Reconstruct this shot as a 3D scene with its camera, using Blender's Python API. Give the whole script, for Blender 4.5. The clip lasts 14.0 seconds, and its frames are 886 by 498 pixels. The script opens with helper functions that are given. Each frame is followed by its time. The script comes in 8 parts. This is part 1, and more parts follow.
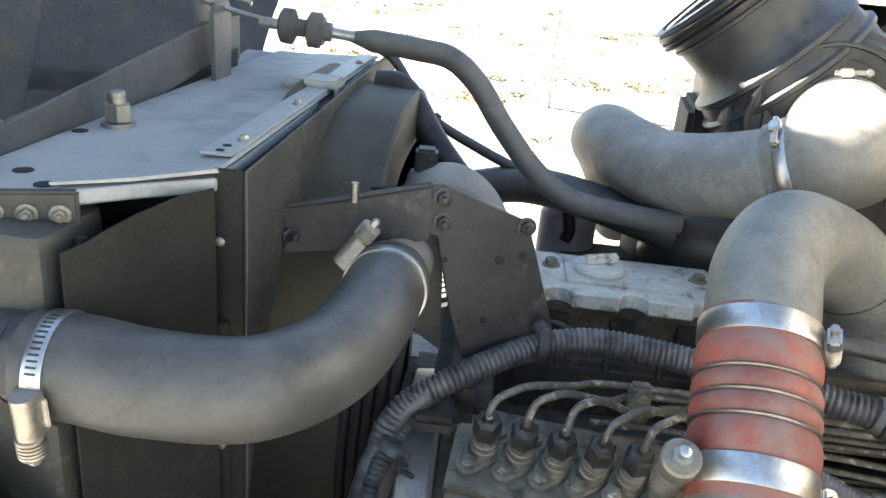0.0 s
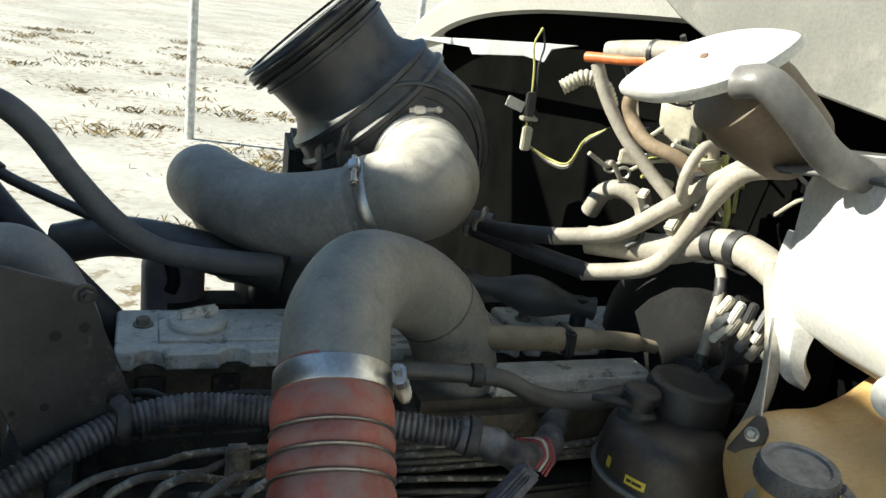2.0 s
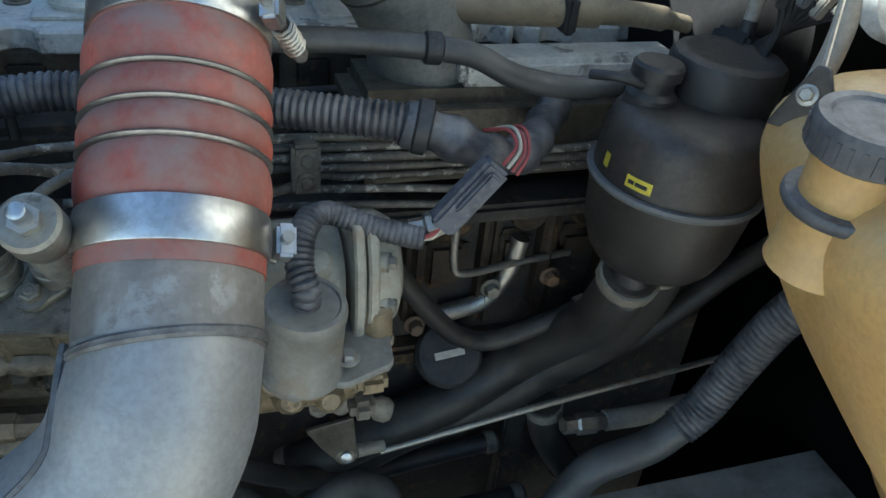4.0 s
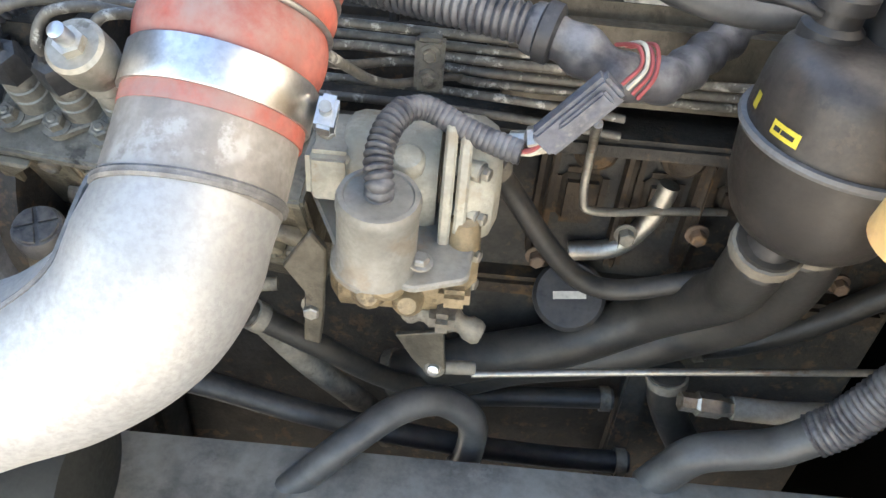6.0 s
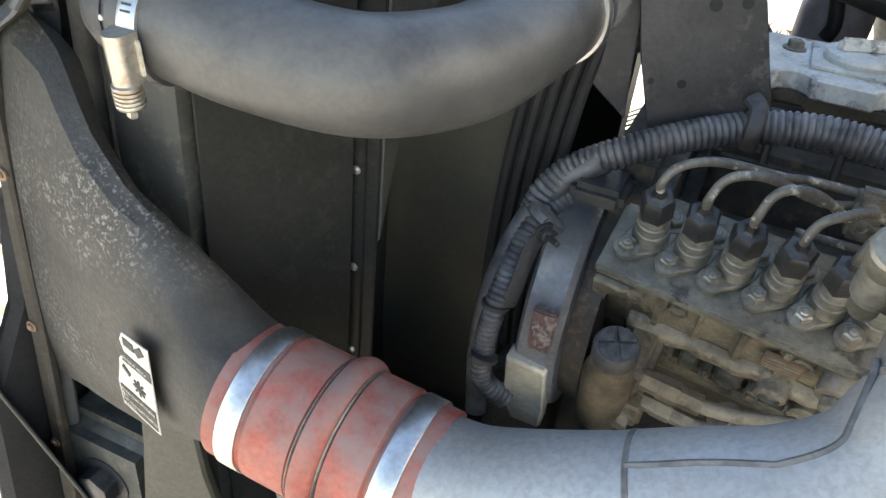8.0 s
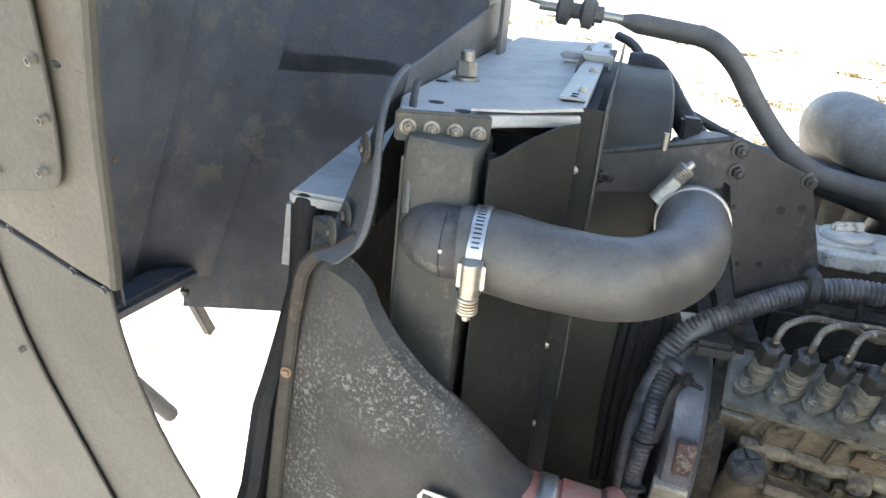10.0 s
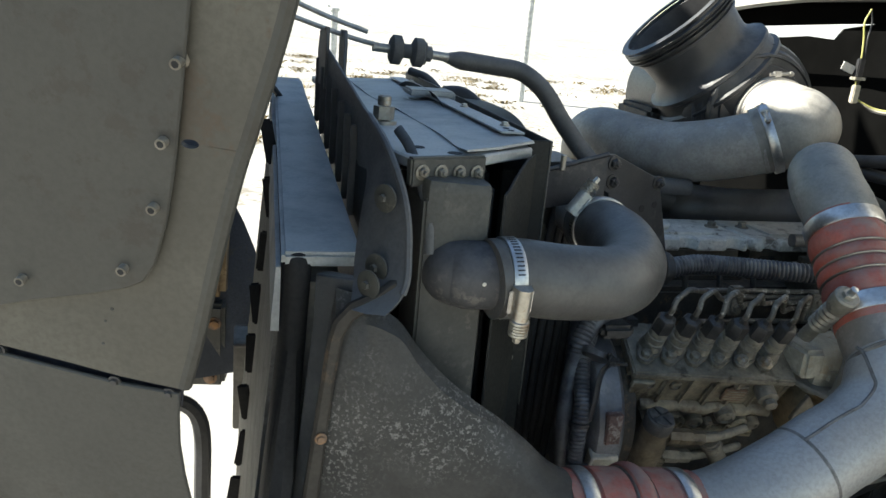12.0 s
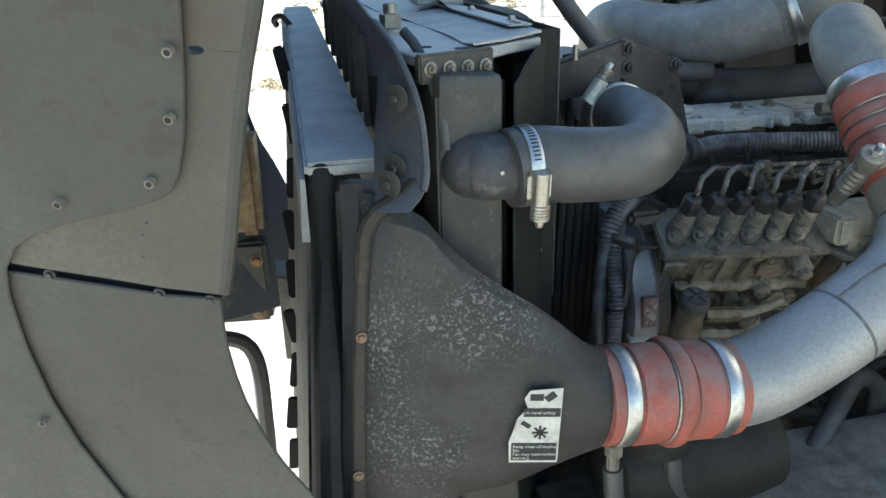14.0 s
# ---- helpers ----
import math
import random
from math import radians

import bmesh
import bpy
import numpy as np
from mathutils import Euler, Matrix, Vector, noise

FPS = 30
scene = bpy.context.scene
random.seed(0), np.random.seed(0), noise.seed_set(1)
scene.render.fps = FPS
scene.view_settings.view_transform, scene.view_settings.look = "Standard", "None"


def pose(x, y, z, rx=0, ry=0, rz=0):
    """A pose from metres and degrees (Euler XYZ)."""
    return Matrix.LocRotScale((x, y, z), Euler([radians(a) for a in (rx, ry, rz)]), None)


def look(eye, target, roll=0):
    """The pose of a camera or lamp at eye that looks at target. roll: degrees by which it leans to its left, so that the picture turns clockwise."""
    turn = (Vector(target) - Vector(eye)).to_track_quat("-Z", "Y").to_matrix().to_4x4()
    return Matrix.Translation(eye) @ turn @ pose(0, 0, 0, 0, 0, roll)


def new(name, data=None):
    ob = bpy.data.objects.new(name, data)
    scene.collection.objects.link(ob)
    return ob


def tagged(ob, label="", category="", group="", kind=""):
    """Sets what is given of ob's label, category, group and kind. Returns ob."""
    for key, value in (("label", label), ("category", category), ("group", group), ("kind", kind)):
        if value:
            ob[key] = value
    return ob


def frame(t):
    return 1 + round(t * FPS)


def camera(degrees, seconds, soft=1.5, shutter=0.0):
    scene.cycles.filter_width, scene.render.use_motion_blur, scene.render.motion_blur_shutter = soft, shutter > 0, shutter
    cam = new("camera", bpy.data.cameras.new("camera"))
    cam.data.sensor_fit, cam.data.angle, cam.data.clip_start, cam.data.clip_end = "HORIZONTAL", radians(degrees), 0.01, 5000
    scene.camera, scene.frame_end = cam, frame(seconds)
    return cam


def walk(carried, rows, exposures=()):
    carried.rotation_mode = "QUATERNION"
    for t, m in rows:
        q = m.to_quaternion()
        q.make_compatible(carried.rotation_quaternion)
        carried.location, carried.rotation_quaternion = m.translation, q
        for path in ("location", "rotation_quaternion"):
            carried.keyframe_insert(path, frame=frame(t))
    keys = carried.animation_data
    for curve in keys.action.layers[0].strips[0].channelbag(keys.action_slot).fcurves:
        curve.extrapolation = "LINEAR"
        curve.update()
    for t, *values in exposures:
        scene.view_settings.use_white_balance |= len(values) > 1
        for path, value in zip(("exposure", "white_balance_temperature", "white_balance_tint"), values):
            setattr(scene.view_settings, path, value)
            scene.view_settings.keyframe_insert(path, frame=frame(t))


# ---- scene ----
cam = camera(59.92, 14.0)
PATH = [
    (0, (0.0461, -0.0446, 1.8226), (-0.2759, 1.7953, 1.1067), 5.51),
    (0.5, (0.0712, -0.0258, 1.8328), (0.0126, 1.8727, 1.2065), 6.12),
    (1, (0.0914, -0.0198, 1.8464), (0.2585, 1.8951, 1.2963), 6.83),
    (1.5, (0.1149, -0.0095, 1.8441), (0.4289, 1.8889, 1.2989), 6.76),
    (2, (0.1322, 0.0038, 1.8422), (0.6461, 1.8558, 1.2881), 7.76),
    (2.5, (0.1576, 0.0301, 1.8302), (0.8335, 1.8154, 1.2334), 7.73),
    (3, (0.1951, 0.0733, 1.7717), (0.8612, 1.7738, 0.9551), 7.88),
    (3.5, (0.2528, 0.1094, 1.7284), (0.7081, 1.7932, 0.7497), 5.7),
    (3.7, (0.2604, 0.1241, 1.7134), (0.6836, 1.7811, 0.6765), 5.84),
    (5.8, (0.3876, 0.1626, 1.6617), (0.3008, 1.6579, 0.3365), 5.38),
    (6, (0.3841, 0.1554, 1.6621), (0.1943, 1.6817, 0.3851), 5.18),
    (6.5, (0.3201, 0.1296, 1.6813), (-0.0711, 1.6428, 0.4324), 5.32),
    (7, (0.241, 0.095, 1.683), (-0.3305, 1.5664, 0.4545), 5.32),
    (7.5, (0.1776, 0.063, 1.6739), (-0.5766, 1.4754, 0.4746), 4.4),
    (8, (0.1053, 0.0397, 1.6965), (-0.6789, 1.4987, 0.5743), 6.11),
    (8.5, (0.0593, 0.0232, 1.7103), (-0.7192, 1.5323, 0.6534), 7.12),
    (9, (0.0075, -0.041, 1.7417), (-0.6945, 1.5747, 0.7944), 7.49),
    (9.2, (0.001, -0.0963, 1.7635), (-0.8094, 1.5301, 0.9283), 5.42),
    (11.3, (-0.3983, -0.3437, 1.7757), (-0.3065, 1.5546, 1.1551), 5.96),
    (11.5, (-0.421, -0.3453, 1.7712), (-0.2687, 1.5605, 1.1826), 6.02),
    (12, (-0.4733, -0.3372, 1.761), (-0.1839, 1.5598, 1.1968), 5.24),
    (12.5, (-0.5067, -0.3333, 1.7497), (-0.1046, 1.5572, 1.2354), 3.48),
    (13, (-0.5264, -0.3296, 1.7394), (-0.1153, 1.5464, 1.1828), 2.77),
    (13.5, (-0.5239, -0.3328, 1.7344), (-0.1674, 1.5301, 1.1022), 1.69),
    (14, (-0.4588, -0.3683, 1.7329), (-0.2711, 1.4816, 0.9975), -1.66),
]
walk(cam, [(t, look(eye, target, roll)) for t, eye, target, roll in PATH], [(0, 2.82, 7400, 10), (0.5, 2.26, 7300, 9), (1.0, 1.76, 7250, 6), (1.5, 1.38, 7100, 5), (2.5, 1.06, 6800, -1), (3.0, 0.74, 6150, -2), (3.7, 1.52, 6000, 0), (5.8, 3.72, 7350, 13), (6.5, 3.08, 7200, 14), (7.5, 2.28, 7300, 14), (8.0, 2.95, 7350, 11), (8.5, 3.36, 7250, 13), (9.0, 3.58, 7250, 14), (11.3, 1.86, 6900, 8), (12.5, 1.62, 6700, 5), (14.0, 2.15, 6450, 3)])

# ---- world and light ----
SUN_EL, SUN_AZ = radians(33.0), math.atan2(-0.985, 0.17)
sun_dir = Vector((math.sin(SUN_AZ) * math.cos(SUN_EL), math.cos(SUN_AZ) * math.cos(SUN_EL), math.sin(SUN_EL)))
world = bpy.data.worlds.new("world")
scene.world = world
world.use_nodes = True
_wn = world.node_tree.nodes
_sky = _wn.new("ShaderNodeTexSky")
_sky.sky_type = "NISHITA"
_sky.sun_disc = False
_sky.sun_elevation, _sky.sun_rotation = SUN_EL, SUN_AZ
_sky.air_density, _sky.dust_density, _sky.ozone_density = 1.0, 0.0, 1.0
_bg = _wn["Background"]
_bg.inputs["Strength"].default_value = 0.07
world.node_tree.links.new(_sky.outputs["Color"], _bg.inputs["Color"])
_sun = bpy.data.lights.new("sun", "SUN")
_sun.energy, _sun.angle, _sun.color = 5.0, radians(0.53), (1.0, 0.985, 0.955)
sun_lamp = new("sun", _sun)
sun_lamp.matrix_world = look(sun_dir * 20, (0, 0, 0))


# ---- materials ----
def mk(name, base, rough=0.6, metal=0.0, var=0.25, fine=220.0, broad=14.0, dust=None, dust_amt=0.0, spots=None, spot_amt=0.0,
       spot_scale=60.0, bump=0.15, bump_scale=260.0, spec=0.5, rough_var=0.15, sss=0.0):
    """A worn surface: two scales of noise, settled dust on upper faces, spots of another colour, fine relief."""
    m = bpy.data.materials.new(name)
    m.use_nodes = True
    nt = m.node_tree
    n, link = nt.nodes, nt.links.new
    b = n["Principled BSDF"]
    tc = n.new("ShaderNodeTexCoord")

    def noise_at(scale, detail=6.0, rgh=0.6):
        t = n.new("ShaderNodeTexNoise")
        t.inputs["Scale"].default_value, t.inputs["Detail"].default_value, t.inputs["Roughness"].default_value = scale, detail, rgh
        link(tc.outputs["Object"], t.inputs["Vector"])
        return t.outputs["Fac"]

    def ramp(src, lo, hi):
        r = n.new("ShaderNodeMapRange")
        r.interpolation_type = "SMOOTHSTEP"
        r.inputs["From Min"].default_value, r.inputs["From Max"].default_value = lo, hi
        link(src, r.inputs["Value"])
        return r.outputs["Result"]

    def math_(op, a, c):
        k = n.new("ShaderNodeMath")
        k.operation = op
        for i, v in enumerate((a, c)):
            if isinstance(v, (int, float)):
                k.inputs[i].default_value = v
            else:
                link(v, k.inputs[i])
        return k.outputs[0]

    def mix(fac, a, c):
        k = n.new("ShaderNodeMix")
        k.data_type = "RGBA"
        for sock, v in ((k.inputs[0], fac), (k.inputs[6], a), (k.inputs[7], c)):
            if isinstance(v, tuple):
                sock.default_value = (*v[:3], 1)
            elif isinstance(v, (int, float)):
                sock.default_value = v
            else:
                link(v, sock)
        return k.outputs[2]

    dark = tuple(c * (1 - var) for c in base)
    light = tuple(min(1, c * (1 + var)) for c in base)
    broad_f, fine_f = noise_at(broad, 5), noise_at(fine, 4)
    col = mix(ramp(broad_f, 0.35, 0.65), dark, light)
    col = mix(math_("MULTIPLY", ramp(fine_f, 0.35, 0.7), 0.45), col, tuple(c * 0.62 for c in base))
    if spots:
        col = mix(math_("MULTIPLY", math_("MULTIPLY", ramp(noise_at(spot_scale, 8, 0.7), 0.52, 0.6), ramp(noise_at(broad * 0.8, 3), 0.42, 0.58)), spot_amt), col, spots)
    if dust:
        g = n.new("ShaderNodeNewGeometry")
        sep = n.new("ShaderNodeSeparateXYZ")
        link(g.outputs["Normal"], sep.inputs[0])
        up = math_("ADD", math_("MULTIPLY", ramp(sep.outputs["Z"], -0.3, 0.9), 0.75), 0.25)
        f = math_("MULTIPLY", math_("MULTIPLY", up, ramp(noise_at(broad * 2.3, 7, 0.65), 0.25, 0.7)), dust_amt)
        col = mix(f, col, dust)
    link(col, b.inputs["Base Color"])
    b.inputs["Metallic"].default_value = metal
    b.inputs["Specular IOR Level"].default_value = spec
    link(math_("ADD", math_("MULTIPLY", fine_f, rough_var * 2), rough - rough_var), b.inputs["Roughness"])
    if bump:
        bp = n.new("ShaderNodeBump")
        bp.inputs["Strength"].default_value, bp.inputs["Distance"].default_value = bump, 0.002
        link(math_("ADD", noise_at(bump_scale, 5), broad_f), bp.inputs["Height"])
        link(bp.outputs["Normal"], b.inputs["Normal"])
    if sss:
        b.inputs["Subsurface Weight"].default_value = sss
        b.inputs["Subsurface Radius"].default_value = (0.03, 0.018, 0.006)
    return m


DUST = (0.36, 0.32, 0.26)
M_HOSE = mk("dusty_rubber", (0.062, 0.061, 0.060), 0.42, dust=(0.21, 0.2, 0.18), dust_amt=0.45, broad=9, bump=0.1)
M_ALU = mk("dull_aluminium", (0.38, 0.375, 0.365), 0.5, 0.5, var=0.1, broad=10, spots=(0.24, 0.225, 0.2), spot_amt=0.25, spot_scale=80, dust=(0.38, 0.36, 0.32), dust_amt=0.4)
M_ALU_DARK = mk("oxidised_aluminium", (0.34, 0.33, 0.31), 0.58, 0.35, var=0.2, broad=22, spots=(0.45, 0.43, 0.4), spot_amt=0.5, dust=(0.4, 0.36, 0.3), dust_amt=0.5)
M_ELBOW = mk("dusty_grey_pipe", (0.23, 0.23, 0.215), 0.55, 0.25, var=0.15, broad=16, dust=(0.38, 0.35, 0.29), dust_amt=0.5, spots=(0.1, 0.09, 0.08), spot_amt=0.35)
M_CAST = mk("speckled_cast_tank", (0.034, 0.032, 0.029), 0.6, 0.15, var=0.45, broad=7, spots=(0.28, 0.27, 0.25), spot_amt=0.65, spot_scale=240, dust=(0.15, 0.145, 0.132), dust_amt=0.35, bump=0.4)
M_RED = mk("red_silicone", (0.37, 0.08, 0.052), 0.6, dust=(0.26, 0.19, 0.165), dust_amt=0.92, var=0.3, broad=17, bump=0.12)
M_BAND = mk("bright_steel_band", (0.62, 0.61, 0.59), 0.38, 1.0, var=0.08, broad=40, spots=(0.4, 0.38, 0.34), spot_amt=0.4, bump=0.03)
M_STEEL = mk("zinc_steel", (0.5, 0.47, 0.41), 0.42, 0.85, var=0.2, spots=(0.28, 0.17, 0.09), spot_amt=0.5, dust=DUST, dust_amt=0.3)
M_WIRE = mk("steel_wire", (0.32, 0.31, 0.29), 0.4, 0.9, bump=0.02)
M_RAD = mk("dusty_painted_steel", (0.043, 0.044, 0.04), 0.6, dust=(0.16, 0.15, 0.12), dust_amt=0.5, broad=7, spots=(0.22, 0.2, 0.165), spot_amt=0.3, bump=0.08)
M_RADTOP = mk("pale_dusty_sheet", (0.36, 0.375, 0.37), 0.55, 0.1, dust=(0.5, 0.49, 0.46), dust_amt=0.8, broad=9, bump=0.06)
M_BRACKET = mk("black_oxide_plate", (0.03, 0.03, 0.033), 0.5, 0.1, dust=(0.16, 0.15, 0.135), dust_amt=0.3, spots=(0.17, 0.155, 0.135), spot_amt=0.3, broad=12)
M_GRIME = mk("grimy_cast_iron", (0.17, 0.15, 0.12), 0.75, 0.1, var=0.35, broad=26, dust=(0.4, 0.35, 0.27), dust_amt=0.7, spots=(0.045, 0.036, 0.03), spot_amt=0.75, spot_scale=45, bump=0.4)
# Oily casting tone, used on the rocker cover skirts as painted shade too.
M_PUMPLOW = mk("oily_shade_casting", (0.10, 0.085, 0.062), 0.45, 0.2, var=0.45, broad=30, dust=(0.26, 0.225, 0.17), dust_amt=0.45, spots=(0.025, 0.02, 0.015), spot_amt=0.8, spot_scale=30, bump=0.4)
M_PUMP = mk("oily_pump_casting", (0.20, 0.172, 0.122), 0.42, 0.1, var=0.5, broad=30, dust=(0.33, 0.29, 0.225), dust_amt=0.45, spots=(0.045, 0.03, 0.018), spot_amt=0.9, spot_scale=26, bump=0.4)
M_NUT = mk("dark_union_nut", (0.045, 0.044, 0.045), 0.4, 0.4, dust=(0.22, 0.21, 0.19), dust_amt=0.3, broad=60)
M_LINE = mk("chipped_fuel_line", (0.12, 0.11, 0.095), 0.55, 0.3, spots=(0.6, 0.57, 0.5), spot_amt=0.95, spot_scale=75, broad=60, dust=DUST, dust_amt=0.4)
M_COVER = mk("pale_valve_cover", (0.78, 0.76, 0.69), 0.5, 0.1, var=0.15, broad=24, spots=(0.13, 0.11, 0.09), spot_amt=0.8, spot_scale=38, dust=DUST, dust_amt=0.35, bump=0.25)
M_BLOCK = mk("dark_engine_block", (0.036, 0.032, 0.028), 0.75, 0.1, var=0.4, broad=18, dust=(0.17, 0.145, 0.11), dust_amt=0.4, spots=(0.19, 0.12, 0.06), spot_amt=0.5, bump=0.45)
M_BLACK = mk("black_plastic", (0.02, 0.02, 0.022), 0.5, dust=(0.16, 0.145, 0.12), dust_amt=0.25, broad=20)
M_COND = mk("dusty_conduit", (0.032, 0.033, 0.041), 0.42, dust=(0.33, 0.32, 0.315), dust_amt=0.65, broad=20)
M_LOWHOSE = mk("oily_rubber_hose", (0.020, 0.019, 0.018), 0.5, dust=(0.13, 0.11, 0.085), dust_amt=0.5, broad=12)
M_SHROUD = mk("dark_shroud_sheet", (0.019, 0.0195, 0.0175), 0.66, spec=0.25, var=0.2, dust=(0.085, 0.08, 0.068), dust_amt=0.3, broad=6, spots=(0.11, 0.1, 0.085), spot_amt=0.12, bump=0.08)
M_RAMP = mk("blue_grey_dusty_steel", (0.075, 0.078, 0.083), 0.55, 0.1, var=0.2, dust=(0.21, 0.205, 0.19), dust_amt=0.5, broad=8, spots=(0.03, 0.03, 0.03), spot_amt=0.4, spot_scale=24, bump=0.08)
M_WELD = mk("weld_bead", (0.17, 0.163, 0.155), 0.6, 0.4, var=0.3, broad=60, bump=0.4)
M_HOLDER = mk("dusty_steel_fittings", (0.24, 0.222, 0.185), 0.42, 0.45, var=0.25, broad=50, dust=(0.4, 0.365, 0.3), dust_amt=0.45, spots=(0.07, 0.055, 0.04), spot_amt=0.7, spot_scale=90, bump=0.15)
M_SEAL = mk("brown_seal_strip", (0.034, 0.029, 0.023), 0.7, dust=(0.10, 0.085, 0.065), dust_amt=0.45, broad=12, spots=(0.16, 0.1, 0.055), spot_amt=0.4, spot_scale=30)
M_HOODWALL = mk("stained_fibreglass", (0.092, 0.085, 0.068), 0.6, var=0.24, broad=3.2, dust=(0.2, 0.175, 0.135), dust_amt=0.35, spots=(0.075, 0.05, 0.032), spot_amt=0.75, spot_scale=18, bump=0.14)
M_RUBBER = mk("black_rubber", (0.012, 0.012, 0.013), 0.8, dust=(0.12, 0.11, 0.1), dust_amt=0.2)
M_BAR = mk("grey_painted_rod", (0.1, 0.1, 0.1), 0.5, dust=(0.27, 0.25, 0.22), dust_amt=0.45, broad=10)
M_AIR = mk("black_air_cleaner", (0.034, 0.035, 0.038), 0.42, dust=(0.25, 0.235, 0.21), dust_amt=0.5, broad=8)
M_AMBER = mk("aged_amber_plastic", (0.6, 0.36, 0.125), 0.42, var=0.22, broad=6, dust=(0.6, 0.47, 0.29), dust_amt=0.5, spots=(0.42, 0.2, 0.06), spot_amt=0.5, spot_scale=12, sss=0.35)
M_WHITE = mk("chalky_white_tank", (0.56, 0.55, 0.515), 0.6, var=0.08, broad=9, spots=(0.5, 0.46, 0.4), spot_amt=0.5, spot_scale=20)
M_TAN = mk("tan_heater_hose", (0.36, 0.325, 0.27), 0.65, var=0.15, broad=20, spots=(0.24, 0.2, 0.15), spot_amt=0.5)
M_HOOD = mk("bare_fibreglass", (0.066, 0.064, 0.055), 0.6, var=0.3, broad=2.8, dust=(0.2, 0.185, 0.15), dust_amt=0.3, spots=(0.035, 0.028, 0.022), spot_amt=0.7, spot_scale=34, bump=0.12)
M_HOODIN = mk("weathered_hood_inside", (0.085, 0.092, 0.105), 0.75, var=0.3, broad=4, spots=(0.17, 0.15, 0.11), spot_amt=0.5, spot_scale=14, bump=0.2)
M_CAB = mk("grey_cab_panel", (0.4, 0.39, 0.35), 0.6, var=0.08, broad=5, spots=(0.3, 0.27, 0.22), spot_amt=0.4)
# Darker copy of the cab grey for the corner panel.
M_CABDARK = mk("darker_grey_cab_panel", (0.17, 0.165, 0.145), 0.6, var=0.12, broad=5, spots=(0.26, 0.24, 0.2), spot_amt=0.4, spot_scale=20)
# Near-black base: the shade on the bulkhead is put into its colour.
M_FIRE = mk("shaded_bulkhead", (0.0040, 0.0040, 0.0038), 0.95, dust=(0.007, 0.0065, 0.006), dust_amt=0.3, broad=6, spec=0.0)
M_RUST = mk("rusty_brown_can", (0.2, 0.13, 0.085), 0.65, 0.1, var=0.3, broad=16, spots=(0.34, 0.17, 0.06), spot_amt=0.8, spot_scale=30)
M_WOOD = mk("weathered_timber", (0.32, 0.23, 0.13), 0.8, var=0.3, broad=25, spots=(0.16, 0.1, 0.05), spot_amt=0.6)
M_ORANGE = mk("orange_cable", (0.6, 0.16, 0.05), 0.5, broad=40)
M_YELLOW = mk("yellow_label", (0.6, 0.48, 0.05), 0.5)
M_PAPER = mk("dirty_paper", (0.6, 0.57, 0.5), 0.6, var=0.12, broad=40, spots=(0.3, 0.27, 0.22), spot_amt=0.4)
M_INK = mk("printed_black", (0.02, 0.02, 0.02), 0.6)
M_PINK = mk("faded_red_wire", (0.3, 0.06, 0.055), 0.5)
M_CREAM = mk("cream_wire", (0.5, 0.46, 0.36), 0.5)
M_LILAC = mk("dusty_filter_can", (0.42, 0.36, 0.37), 0.5, dust=DUST, dust_amt=0.3)
M_FRAME = mk("dusty_frame_rail", (0.12, 0.115, 0.105), 0.7, dust=(0.38, 0.36, 0.31), dust_amt=0.75, broad=8, spots=(0.3, 0.29, 0.27), spot_amt=0.4)
M_DIRT = mk("pale_dry_ground", (0.47, 0.445, 0.395), 0.95, var=0.16, fine=9, broad=0.45, spots=(0.17, 0.13, 0.07), spot_amt=0.9, spot_scale=7.0, bump=0.6, bump_scale=16, spec=0.1)
M_GRASS = mk("dry_grass", (0.34, 0.26, 0.125), 0.9, var=0.4, fine=40, broad=1.5, bump=0)
M_POST = mk("galvanised_post", (0.55, 0.54, 0.5), 0.55, 0.3)


# ---- building helpers ----
def finish(bm, smooth=True, angle=38):
    bmesh.ops.recalc_face_normals(bm, faces=bm.faces)
    for f in bm.faces:
        f.smooth = smooth
    lim = radians(angle)
    for e in bm.edges:
        if len(e.link_faces) == 2 and e.calc_face_angle(0) > lim:
            e.smooth = False
    return bm


def thing(name, at, label, category, group="", kind=""):
    ob = new(name)
    ob.location = at
    ob.empty_display_size = 0.02
    return tagged(ob, label, category, group, kind)


def part(name, bm, material, parent=None, label=""):
    """Links a bmesh in world coordinates as one mesh object, under a thing or a part."""
    me = bpy.data.meshes.new(name)
    finish(bm).to_mesh(me)
    bm.free()
    me.materials.append(material)
    ob = new(name, me)
    if parent is not None:
        ob.parent = parent
        ob.matrix_parent_inverse = Matrix.Translation(-parent.location)
    return tagged(ob, label) if label else ob


def whole(name, bm, material, label, category, group="", kind=""):
    return tagged(part(name, bm, material), label, category, group, kind)


def axes_at(p, z, x=None):
    z = Vector(z).normalized()
    x = Vector(x) if x is not None else (Vector((0, 0, 1)) if abs(z.z) < 0.9 else Vector((1, 0, 0)))
    y = z.cross(x).normalized()
    x = y.cross(z)
    m = Matrix((x, y, z)).transposed().to_4x4()
    m.translation = p
    return m


def curve_through(pts, per=8):
    """Catmull-Rom points through the given ones."""
    p = [Vector(q) for q in pts]
    p = [2 * p[0] - p[1]] + p + [2 * p[-1] - p[-2]]
    out = []
    for i in range(1, len(p) - 2):
        a, b, c, d = p[i - 1 : i + 3]
        for k in range(per):
            t = k / per
            out.append(0.5 * (2 * b + (c - a) * t + (2 * a - 5 * b + 4 * c - d) * t * t + (3 * b - a - 3 * c + d) * t**3))
    out.append(p[-2])
    return out


